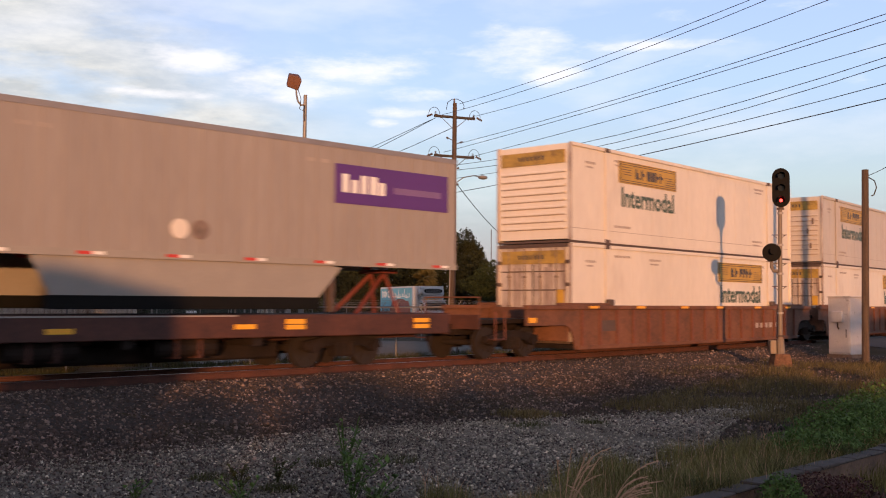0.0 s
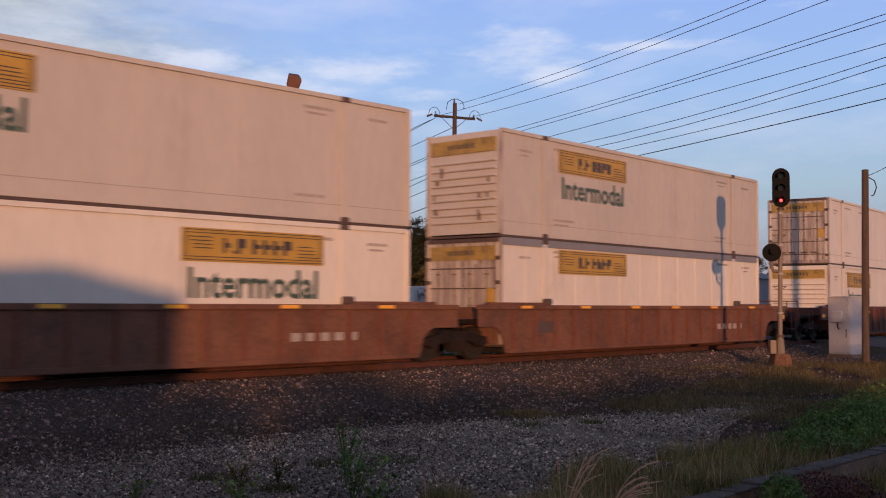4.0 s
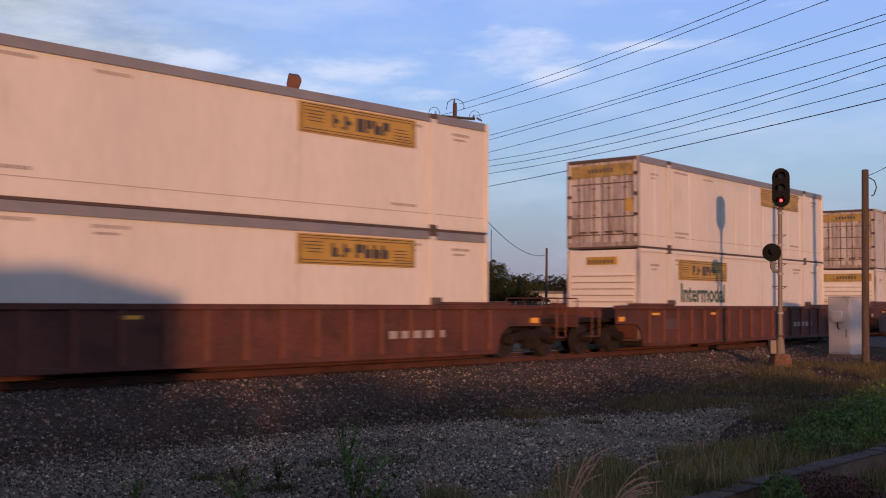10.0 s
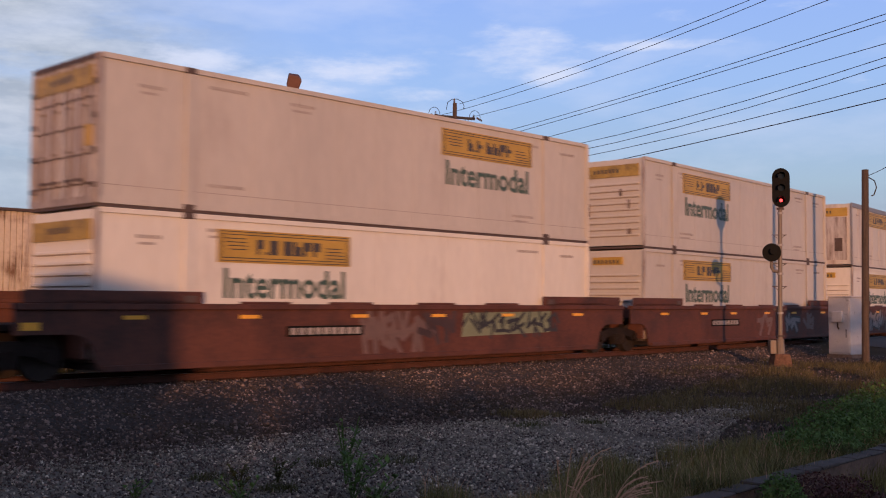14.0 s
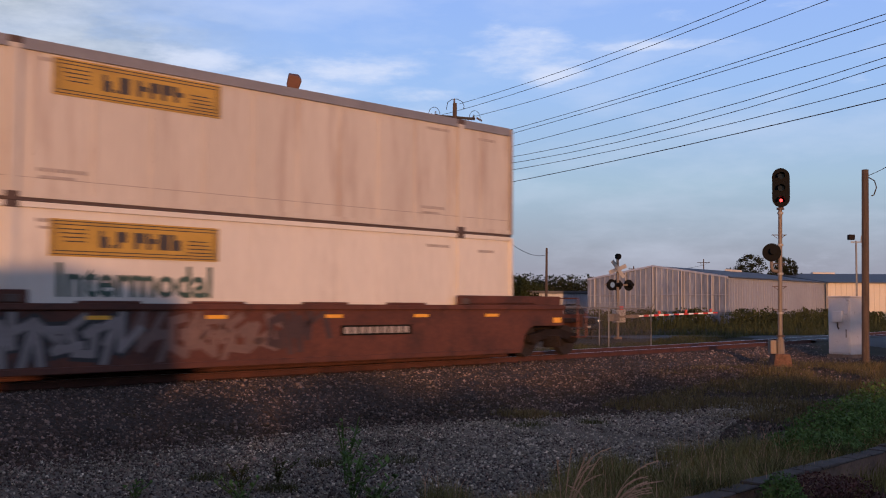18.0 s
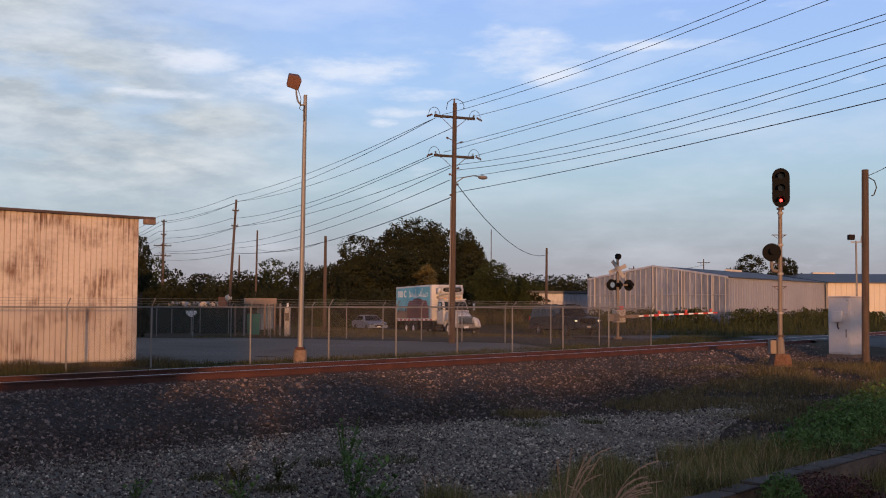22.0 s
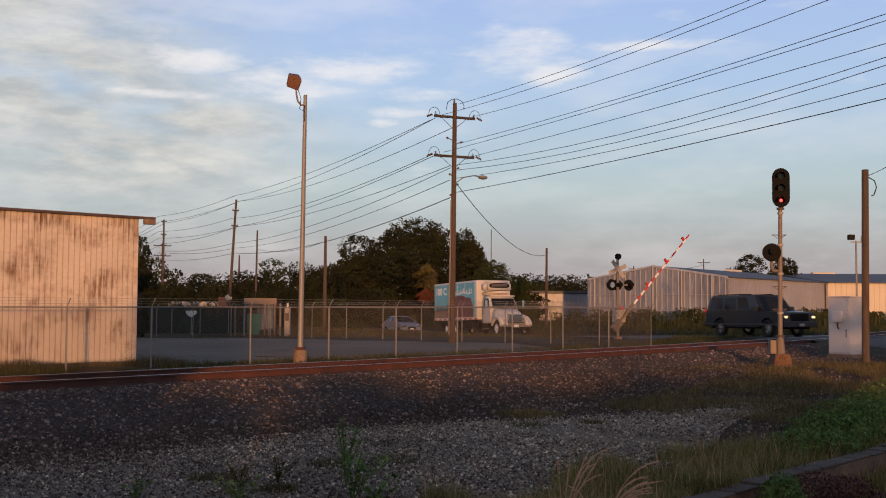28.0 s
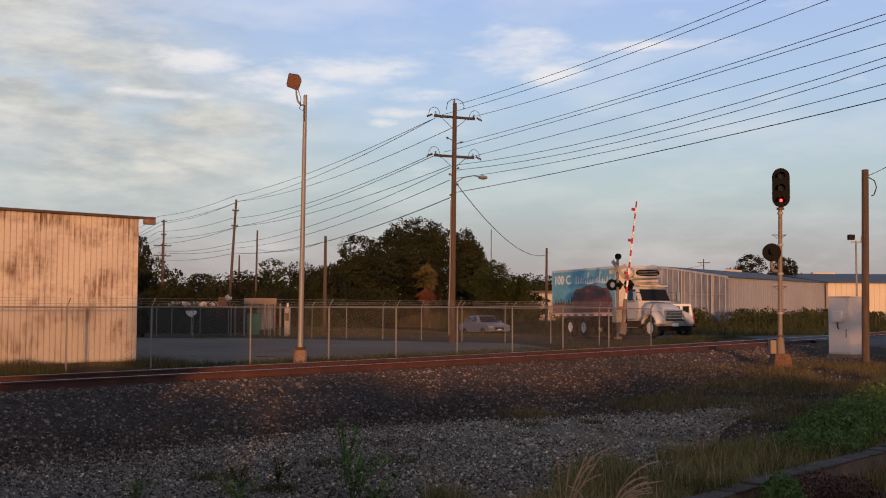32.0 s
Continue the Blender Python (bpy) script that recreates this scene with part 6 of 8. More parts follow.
# cabbage palm before the oak
pz = ground_z(-1.75, 112.0)
palm = thing("palm", "squat palm with a skirt of dead reddish fronds", "palm", m=pose(-1.75, 112.0, pz) @ Matrix.Diagonal((1.75, 1.75, 1.7, 1)))
bm = bmesh.new()
rod(bm, (0, 0, -0.1), (0, 0, 2.95), 0.2, 0.15, 10)
part("trunk", bm, M_BARK, palm)
rng = random.Random(15)
for i in range(96):
    dead = i >= 60
    a = rng.uniform(0, math.tau)
    up_k = rng.uniform(-1.5, -0.75) if dead else rng.uniform(-0.95, 1.4)
    ln = rng.uniform(0.6, 1.05) if dead else rng.uniform(0.65, 1.0)
    d = Vector((math.cos(a) * math.cos(up_k), math.sin(a) * math.cos(up_k), math.sin(up_k)))
    root = Vector((0, 0, rng.uniform(2.3, 2.7) if dead else rng.uniform(2.9, 3.25)))
    side = d.cross(Vector((0, 0, 1))).normalized()
    vs, fs = [], []
    for k in range(9):
        q = (k - 4) / 4 * 0.75
        tip = root + d * ln * math.cos(q) + side * ln * math.sin(q) * 0.8 - Vector((0, 0, 0.25 * abs(q)))
        m1 = root + d * ln * 0.4
        n0 = len(vs)
        vs += [m1, m1.lerp(tip, 0.5) + d.cross(side) * 0.03 + side * 0.05, tip, m1.lerp(tip, 0.5) - side * 0.05]
        fs.append((n0, n0 + 1, n0 + 2, n0 + 3))
    vs += [root - side * 0.03, root + side * 0.03, root + d * ln * 0.45]
    fs.append((len(vs) - 3, len(vs) - 2, len(vs) - 1))
    part("frond", raw_mesh("frond", vs, fs, M_DEAD_FROND if dead else M_LAWN), None, palm, "dead reddish-brown frond" if dead else "")

# woods that close the horizon
rng = random.Random(9)
vs, fs = [], []
for k in range(420):
    a = rng.uniform(-math.pi, math.pi)
    r = rng.uniform(230, 330)
    x, y = r * math.sin(a), r * math.cos(a)
    h = rng.uniform(4.5, 8.5)
    v, f = leaf_cloud(rng, [(x, y, h * 0.45, 6.5, h * 0.5), (x + 4, y, h * 0.35, 5, h * 0.38)], 330, 0.5)
    o = len(vs)
    vs += v
    fs += [tuple(i + o for i in q) for q in f]
tagged(new("distant_woods", raw_mesh("distant_woods", vs, fs, M_LEAF_DARK)), "hazy dark belt of distant woods", "woods", kind="stuff")


def blades(rng, count, place, height, width, lean=0.5, bend_k=0.6):
    """Grass blades, each a bent two-piece strip; place(rng) gives a ground point or None."""
    vs, fs = [], []
    while count > 0:
        count -= 1
        p = place(rng)
        if p is None:
            continue
        p, s = p
        h = height * s * rng.uniform(0.5, 1.25)
        a = rng.uniform(0, math.tau)
        d = Vector((math.cos(a), math.sin(a), 0))
        q = Vector((-d.y, d.x, 0)) * width * rng.uniform(0.6, 1.3) * 0.5
        l = rng.uniform(0.1, lean) * h
        m1 = p + d * l * 0.4 + Vector((0, 0, h * 0.6))
        top = p + d * l * (1 + bend_k) + Vector((0, 0, h))
        i = len(vs)
        vs += [p - q, p + q, m1 + q * 0.7, m1 - q * 0.7, top]
        fs += [(i, i + 1, i + 2, i + 3), (i + 3, i + 2, i + 4)]
    return vs, fs


def grass(name, seed, count, place, height, width, mat, label, lean=0.5):
    vs, fs = blades(random.Random(seed), count, place, height, width, lean)
    return tagged(new(name, raw_mesh(name, vs, fs, mat)), label, "grass", kind="stuff")


def patch(spots):
    """Places inside soft round spots (x, y, radius, height)."""
    def pick(rng):
        x, y, r, s = rng.choice(spots)
        a, k = rng.uniform(0, math.tau), r * math.sqrt(rng.random()) * rng.uniform(0.6, 1.0)
        x, y = x + k * math.cos(a), y + k * math.sin(a)
        return Vector((x, y, ground_z(x, y) - 0.01)), s
    return pick


def along(n0, n1, s0, s1, thin=0.0):
    """Places along the track between two distances from it."""
    def pick(rng):
        s, n = rng.uniform(s0, s1), rng.uniform(n0, n1)
        p = on_track(s, n)
        k = noise.noise(Vector((p.x * 0.5, p.y * 0.5, 3.1)))
        if k < thin:
            return None
        return Vector((p.x, p.y, ground_z(p.x, p.y) - 0.01)), 0.7 + 0.7 * max(0, k)
    return pick


def field(x0, x1, y0, y1, thin=-1.0):
    def pick(rng):
        x, y = rng.uniform(x0, x1), rng.uniform(y0, y1)
        u, w = road_coords(x, y)
        if -3.9 < w < 7.2 or noise.noise(Vector((x * 0.3, y * 0.3, 1.7))) < thin:
            return None
        return Vector((x, y, ground_z(x, y) - 0.01)), 0.8 + 0.5 * noise.noise(Vector((x * 0.2, y * 0.2, 4.0)))
    return pick


BANK_A = [Vector(p) for p in ((-0.1, 11.6), (3.3, 15.5), (6.3, 18.7), (11.7, 25.2))]
BANK_B = [Vector(p) for p in ((1.2, 9.4), (4.6, 13.2), (8.0, 17.0), (16.0, 26.5))]


def bank():
    """Places on the near bank, between the gravel's edge and the low wall."""
    def pick(rng):
        k = rng.random() ** 1.3 * 3
        i = min(2, int(k))
        a, b = BANK_A[i].lerp(BANK_A[i + 1], k - i), BANK_B[i].lerp(BANK_B[i + 1], k - i)
        v = rng.uniform(-0.12, 1.06)
        p = a.lerp(b, v)
        q = noise.noise(Vector((p.x * 0.8, p.y * 0.8, 6.0)))
        if v < 0.15 and q < 0.1:
            return None
        return Vector((p.x, p.y, ground_z(p.x, p.y) - 0.01)), 0.75 + 0.6 * max(0, q + 0.2) + 0.3 * min(1, max(0, v))
    return pick


grass("verge_grass", 1, 26000, along(3.2, 6.9, 5, 46, -0.25), 0.2, 0.014, M_GRASS, "short dry green grass beside the track")
grass("wall_weeds", 2, 9000, along(6.0, 7.9, 6, 16, -0.3), 0.26, 0.016, M_LAWN, "long weeds at the foot of the tin wall")
grass("signal_grass", 3, 21000, along(-10.4, -5.4, 18.6, 33, -0.3), 0.26, 0.011, M_GRASS_YEL, "dry yellow-green grass between the gravel and the signal")
grass("slope_grass", 31, 3000, along(-6.4, -5.3, 15.4, 19, -0.05), 0.18, 0.011, M_GRASS_YEL, "thin yellow-green grass at the foot of the ballast")
grass("rail_grass", 32, 2200, along(-5.4, -3.4, 24.5, 33, 0.0), 0.2, 0.011, M_GRASS_YEL, "thin dry grass on the ballast near the signal")
grass("meadow_grass", 4, 42000, field(6, 60, 62, 112, -0.6), 0.6, 0.04, M_MEADOW, "rough dark green grass before the metal building")
grass("lawn_grass", 5, 26000, field(-14, 12, 58, 108, -0.6), 0.15, 0.04, M_LAWN, "mown grass beside the road")
grass("tall_weeds", 6, 5000, field(16, 60, 84, 100, -0.1), 1.3, 0.05, M_MEADOW, "tall dark weeds along the metal building")
rng = random.Random(43)
BELT = [Vector((12.0, 101.5)), Vector((24.6, 89.5)), Vector((43.0, 111.0)), Vector((74.0, 113.0))]
rows = []
for a, b in zip(BELT, BELT[1:]):
    n = int((b - a).length / 1.1)
    rows += [(*(a.lerp(b, i / n) + Vector((rng.uniform(-1.2, 1.2), rng.uniform(-1.6, 0.6)))), rng.uniform(1.2, 1.75), 1.6) for i in range(n)]
thicket("weed_belt", "belt of tall dark green weeds before the metal building", rows, 5, 650, 0.085, M_MEADOW)
grass("dry_weeds", 62, 12000, field(-22, 8, 106, 118, -0.8), 1.35, 0.07, M_LAWN, "tall olive-brown weeds before the trees")
# near bank at the edge of the gravel
grass("bank_grass", 7, 42000, bank(), 0.3, 0.009, M_BANK, "ragged green and tan grass at the gravel's edge")
grass("bank_straw", 8, 1500, bank(), 0.46, 0.007, M_STRAW, "dry tan stalks among the bank grass")
grass("gravel_tufts", 9, 2600, patch([(-1.6, 15.2, 0.35, 0.8), (-0.7, 15.6, 0.5, 0.7), (1.6, 20.0, 0.5, 0.7), (2.9, 20.6, 0.35, 0.7), (-3.0, 14.0, 0.4, 0.6), (-2.0, 13.2, 0.3, 0.7)]), 0.16, 0.01, M_GRASS, "small tufts of green grass in the gravel")

grass("edging_grass", 12, 3600, patch([(1.0 + 0.67 * k, 9.98 + 0.743 * k, 0.36, 0.7 + 0.4 * (k % 2)) for k in range(1, 11)]), 0.36, 0.009, M_GRASS, "ragged grass leaning over the concrete edging")


def weed(x, y, h, seed, spread, mat, label, stems=5, leaf=0.05):
    rng = random.Random(seed)
    z = ground_z(x, y)
    w = thing("weed", label, "weed", "weeds in the gravel", m=pose(x, y, z))
    for i in range(stems):
        a = rng.uniform(0, math.tau)
        hh = h * rng.uniform(0.55, 1.0)
        tip = Vector((math.cos(a) * spread * rng.uniform(0.2, 1), math.sin(a) * spread * rng.uniform(0.2, 1), hh))
        mid = Vector((tip.x * 0.35, tip.y * 0.35, hh * 0.55))
        bm = bmesh.new()
        tube(bm, [(0, 0, -0.02), mid, tip], 0.006, 4)
        st = part("stem", bm, mat, w)
        vs, fs = [], []
        for k in range(14):
            q = rng.uniform(0.2, 1.0)
            p = mid.lerp(tip, (q - 0.5) * 2) if q > 0.5 else Vector((0, 0, 0)).lerp(mid, q * 2)
            d = Vector((rng.uniform(-1, 1), rng.uniform(-1, 1), rng.uniform(-0.2, 0.7))).normalized() * leaf * rng.uniform(0.7, 1.6)
            s = d.cross(Vector((0, 0, 1))).normalized() * d.length * 0.3
            j = len(vs)
            vs += [p, p + d * 0.5 + s, p + d, p + d * 0.5 - s]
            fs.append((j, j + 1, j + 2, j + 3))
        tagged(part("leaves", raw_mesh("leaves", vs, fs, mat), None, st), kind="stuff")
    return w


weed(-1.22, 13.6, 0.95, 1, 0.3, M_LEAF_GREEN, "tall green weed with a leafy top in the gravel", 7, 0.08)
weed(-1.05, 12.6, 0.6, 2, 0.45, M_LEAF_GREEN, "bushy green weed in the gravel", 9, 0.08)
weed(-2.45, 13.0, 0.4, 3, 0.3, M_GRASS, "yellowing weed in the gravel", 7, 0.06)
weed(-2.1, 13.7, 0.35, 4, 0.3, M_GRASS, "yellowing weed in the gravel", 6, 0.06)
weed(-2.2, 11.9, 0.4, 5, 0.4, M_LEAF_GREEN, "low green weed in the gravel", 7, 0.06)
weed(-3.6, 12.6, 0.3, 6, 0.25, M_LEAF_GREEN, "low green weed in the gravel", 5, 0.05)
weed(-0.75, 12.0, 0.45, 7, 0.35, M_LEAF_GREEN, "low green weed in the gravel", 7, 0.07)
for i, (x, y, r, h) in enumerate(((5.5, 15.9, 0.7, 0.5), (6.2, 16.9, 0.8, 0.7), (7.0, 17.9, 0.9, 0.85), (7.9, 19.0, 0.9, 0.95), (8.8, 20.2, 1.0, 1.05))):
    b = thing("weed_clump", "dense clump of bright green broad-leaved weeds on the bank", "weeds", "weed clumps on the bank", m=pose(x, y, ground_z(x, y)))
    vs, fs = leaf_cloud(random.Random(300 + i), [(0, 0, h * 0.45, r, h * 0.5), (0.4, 0.2, h * 0.4, r * 0.7, h * 0.45)], 4200, 0.027)
    tagged(part("leaves", raw_mesh("leaves", vs, fs, M_LEAF_GREEN), None, b), kind="stuff")


# arching seed heads of dry grass close to the eye
def plume_tuft(x, y, seed, count, h, arch=0.2):
    rng = random.Random(seed)
    z = ground_z(x, y)
    t = thing("dry_grass_tuft", "tuft of arching dry reddish-tan grass stalks", "grass tuft", "dry tufts", m=pose(x, y, z))
    for i in range(count):
        a = rng.uniform(-0.4, 0.6) if rng.random() < 0.6 + arch * 0.4 else rng.uniform(0, math.tau)
        hh = h * rng.uniform(0.7, 1.1)
        reach = hh * rng.uniform(arch, 0.55 + arch)
        pts = []
        for k in range(8):
            q = k / 7
            pts.append(Vector((math.cos(a) * reach * q ** 1.6, math.sin(a) * reach * q ** 1.6, hh * (1.6 * q - 0.75 * q * q) / 0.85 if reach > hh * 0.5 else hh * q)))
        bm = bmesh.new()
        tube(bm, pts, 0.005, 4)
        s = part("stalk", bm, M_STRAW, t)
        vs, fs = [], []
        for k in range(26):
            q = rng.uniform(0.62, 1.0) * 7
            j = min(6, int(q))
            p = pts[j].lerp(pts[j + 1], q - j)
            d = Vector((rng.uniform(-0.3, 1), rng.uniform(-0.6, 0.6), rng.uniform(-0.5, 0.4))).normalized() * rng.uniform(0.015, 0.035)
            u = Vector((0, 0.005, 0.005))
            n = len(vs)
            vs += [p - u, p + u, p + d]
            fs.append((n, n + 1, n + 2))
        tagged(part("seed_head", raw_mesh("seed_head", vs, fs, M_STRAW), None, s), kind="stuff")


plume_tuft(1.2, 10.6, 1, 9, 0.82)
plume_tuft(1.6, 10.5, 2, 7, 0.72, 0.6)
plume_tuft(1.5, 10.3, 3, 6, 0.62, 0.65)

# ---- ballast and gravel stones ----
def stones(name, seed, count, place, size, mat, label):
    """Crushed stones: squashed, tilted eight-faced lumps."""
    rs = np.random.RandomState(seed)
    base = np.array([(1, 0, 0), (0, 1, 0), (-1, 0, 0), (0, -1, 0), (0.2, 0.1, 0.8), (0, 0, -0.6)], float)
    tri = np.array([(0, 1, 4), (1, 2, 4), (2, 3, 4), (3, 0, 4), (1, 0, 5), (2, 1, 5), (3, 2, 5), (0, 3, 5)])
    pts = place(rs, count)
    n = len(pts)
    sc = size * rs.lognormal(0, 0.35, (n, 1, 1)) * rs.uniform(0.65, 1.25, (n, 1, 3))
    v = base[None] * sc + rs.normal(0, 0.12, (n, 6, 3)) * size
    for ax in (2, 0):
        a = rs.uniform(0, math.tau, n)
        c, s = np.cos(a), np.sin(a)
        i, j = [(1, 2), (2, 0), (0, 1)][ax]
        vi, vj = v[:, :, i].copy(), v[:, :, j].copy()
        v[:, :, i], v[:, :, j] = c[:, None] * vi - s[:, None] * vj, s[:, None] * vi + c[:, None] * vj
    v += pts[:, None, :]
    f = (tri[None] + (np.arange(n) * 6)[:, None, None]).reshape(-1, 3)
    me = bpy.data.meshes.new(name)
    me.vertices.add(n * 6)
    me.vertices.foreach_set("co", v.reshape(-1))
    me.loops.add(len(f) * 3)
    me.loops.foreach_set("vertex_index", f.reshape(-1))
    me.polygons.add(len(f))
    me.polygons.foreach_set("loop_start", np.arange(len(f)) * 3)
    me.polygons.foreach_set("loop_total", np.full(len(f), 3))
    me.update(calc_edges=True)
    me.materials.append(mat)
    return tagged(new(name, me), label, "stones", kind="stuff")


prof_n = np.linspace(-12, 6, 181)
prof_z = np.array([profile(n) for n in prof_n])
EX, EY, NX, NY = TE.x, TE.y, TN.x, TN.y


def bed_place(n0, n1, s0, s1, power=1.0, lift=0.0, taper=False):
    def go(rs, count):
        s = s0 + (s1 - s0) * rs.rand(count) ** power
        n = rs.uniform(n0, n1, count)
        off = T_OFF + T_BEND * np.clip(s, 0, 62) ** 2 / 2
        sl = T_BEND * np.clip(s, 0, 62)
        c = 1 / np.hypot(1, sl)
        a, b = s - n * sl * c, off + n * c
        z = np.interp(n, prof_n, prof_z)
        k = np.clip((s - 19) / 10, 0, 1)
        k = np.where(n < -2, k * k * (3 - 2 * k), 0)
        z = z + (np.maximum(z, -0.42 - 0.03 * np.maximum(0, -n - 5)) - z) * k + rs.uniform(0.0, 0.03, count) + lift
        keep = np.full(count, True)
        if taper:
            q = np.clip((s - 11) / 9.5, 0, 1)
            q = q * q * (3 - 2 * q)
            few = np.clip((s - 6) / 7, 0, 1)
            keep = (n > -11.7 + 2.9 * q) & (n < -5.0 - 2.7 * q + rs.normal(0, 0.3, count)) & (rs.rand(count) < 0.3 + 0.7 * few)
        return np.stack([EX * a + NX * b, EY * a + NY * b, z], 1)[keep]
    return go


stones("ballast_slope", 1, 80000, bed_place(-5.6, -1.0, 4, 48, 1.4), 0.026, M_STONE, "loose dark crushed stone on the side of the track bed")
stones("ballast_between_rails", 2, 9000, bed_place(-1.0, 3.2, 4, 46, 1.3), 0.03, M_STONE, "loose crushed stone between the rails")
stones("gravel_stones", 3, 62000, bed_place(-11.8, -5.0, 2, 21.5, 1.0, 0.02, True), 0.017, M_GRAVEL_STONE, "pale loose gravel on the service track")
stones("path_stones", 4, 17000, bed_place(-10.4, -3.0, 15, 40, 1.3, 0.012), 0.022, M_STONE, "dark stones scattered beside the path")
stones("dirt_stones", 5, 30000, bed_place(-11.6, -4.6, 2, 14, 1.0, 0.018), 0.014, M_STONE, "small dark pebbles in the dirt beside the track")

# ---- metal building beyond the road ----
mb = thing("metal_building", "long pale metal building with a grey roof beyond the meadow", "industrial building")
F0, F1, F2, F3 = Vector((14.4, 105.5)), Vector((25.0, 93.0)), Vector((41.0, 114.0)), Vector((30.4, 126.5))
EAVE, RIDGE, BASE = 3.85, 4.95, -1.1


def wall_between(a, b, z0, za, zb, mat, name, parent, pitch=0.6, depth=0.05):
    """Upright ribbed wall from a to b (outside to the right of the way), its top sloping from za to zb."""
    a, b = Vector(a), Vector(b)
    run = (b - a).length
    d = (b - a) / run
    out = Vector((d.y, -d.x))
    bm = bmesh.new()
    prev = None
    n = max(1, int(run / pitch))
    for i in range(n):
        for k, dd in ((0.0, 0), (0.35, 0), (0.45, 1), (0.55, 1), (0.65, 0)):
            u = (i + k) * run / n
            p = a + d * u + out * depth * dd
            zt = za + (zb - za) * u / run
            cur = (bm.verts.new((p.x, p.y, z0)), bm.verts.new((p.x, p.y, zt)))
            if prev:
                bm.faces.new((prev[0], cur[0], cur[1], prev[1]))
            prev = cur
    cur = (bm.verts.new((b.x, b.y, z0)), bm.verts.new((b.x, b.y, zb)))
    bm.faces.new((prev[0], cur[0], cur[1], prev[1]))
    # inner skin gives the wall its thickness
    i0, i1 = a - out * 0.15, b - out * 0.15
    v = [bm.verts.new(c) for c in ((i1.x, i1.y, z0), (i0.x, i0.y, z0), (i0.x, i0.y, za), (i1.x, i1.y, zb))]
    bm.faces.new(v)
    return part(name, bm, mat, parent)


MID_A, MID_B = (F0 + F1) / 2, (F2 + F3) / 2
wall_between(F0, MID_A, BASE, EAVE, RIDGE, M_SHED_PANEL, "gable_wall", mb)
wall_between(MID_A, F1, BASE, RIDGE, EAVE, M_SHED_PANEL, "gable_wall", mb)
wall_between(F1, F2, BASE, EAVE, EAVE, M_SHED, "side_wall", mb)
wall_between(F2, F3, BASE, EAVE, EAVE, M_SHED, "back_wall", mb)
wall_between(F3, F0, BASE, EAVE, EAVE, M_SHED, "far_wall", mb)
gd = (F1 - F0).normalized()
go = Vector((gd.y, -gd.x))
for k in (0.06, 0.3, 0.5, 0.7, 0.9):
    p = F0.lerp(F1, k) + go * 0.12
    zt = EAVE + (RIDGE - EAVE) * (1 - abs(k - 0.5) * 2)
    bm = bmesh.new()
    rod(bm, (p.x, p.y, BASE), (p.x, p.y, zt), 0.1, seg=4)
    part("wall_post", bm, M_SHED, mb)
for zz in (0.9, 2.35):
    bm = bmesh.new()
    a, b = F0 + go * 0.1, F1 + go * 0.1
    rod(bm, (a.x, a.y, zz), (b.x, b.y, zz), 0.05, seg=4)
    part("wall_rail", bm, M_SHED, mb)
for q, (A, B) in enumerate(((F1, F2), (F0, F3))):
    bm = bmesh.new()
    o = (A - MID_A).normalized() * 0.3
    pts = [(A.x + o.x, A.y + o.y, EAVE - 0.02), (B.x + o.x, B.y + o.y, EAVE - 0.02), (MID_B.x, MID_B.y, RIDGE + 0.03), (MID_A.x, MID_A.y, RIDGE + 0.03)]
    lo = [bm.verts.new(p) for p in pts]
    hi = [bm.verts.new((p[0], p[1], p[2] + 0.1)) for p in pts]
    bm.faces.new(lo)
    bm.faces.new(hi[::-1])
    for i in range(4):
        j = (i + 1) % 4
        bm.faces.new((lo[j], lo[i], hi[i], hi[j]))
    bmesh.ops.recalc_face_normals(bm, faces=list(bm.faces))
    part("roof", bm, M_ROOF, mb)
bm = bmesh.new()
rod(bm, (F1.x, F1.y, EAVE), (F2.x, F2.y, EAVE), 0.14, seg=4)
part("eave_gutter", bm, M_SHED_TRIM, mb)
bm = bmesh.new()
rod(bm, (F0.x, F0.y, EAVE + 0.05), (MID_A.x, MID_A.y, RIDGE + 0.1), 0.12, seg=4)
rod(bm, (MID_A.x, MID_A.y, RIDGE + 0.1), (F1.x, F1.y, EAVE + 0.05), 0.12, seg=4)
part("gable_trim", bm, M_SHED_TRIM, mb)
p = MID_A.lerp(MID_B, 0.73)
part("ridge_vent", bevelled(boxes((-1.5, 1.5, -0.4, 0.4, 0, 0.26)), 0.05), M_SHED_LIT, mb, "pale ridge vent", m=pose(p.x, p.y, RIDGE + 0.05, 0, 0, math.degrees(math.atan2((MID_B - MID_A).y, (MID_B - MID_A).x))))

mc = thing("metal_annex", "metal annex with a sunlit cream tone in its wall colour", "industrial building")
G0, G1, G2, G3 = Vector((41.2, 113.6)), Vector((74, 116)), Vector((72, 150)), Vector((39.5, 150))
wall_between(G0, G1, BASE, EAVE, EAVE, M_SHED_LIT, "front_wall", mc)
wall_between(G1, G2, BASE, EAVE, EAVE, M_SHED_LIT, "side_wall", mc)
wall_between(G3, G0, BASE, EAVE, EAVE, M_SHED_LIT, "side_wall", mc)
bm = bmesh.new()
mA, mB = (G0 + G3) / 2, (G1 + G2) / 2
lo = [bm.verts.new(p) for p in ((G0.x, G0.y - 0.3, EAVE), (G1.x, G1.y - 0.3, EAVE), (mB.x, mB.y, 5.3), (mA.x, mA.y, 5.3))]
hi = [bm.verts.new((v.co.x, v.co.y, v.co.z + 0.1)) for v in lo]
bm.faces.new(lo)
bm.faces.new(hi[::-1])
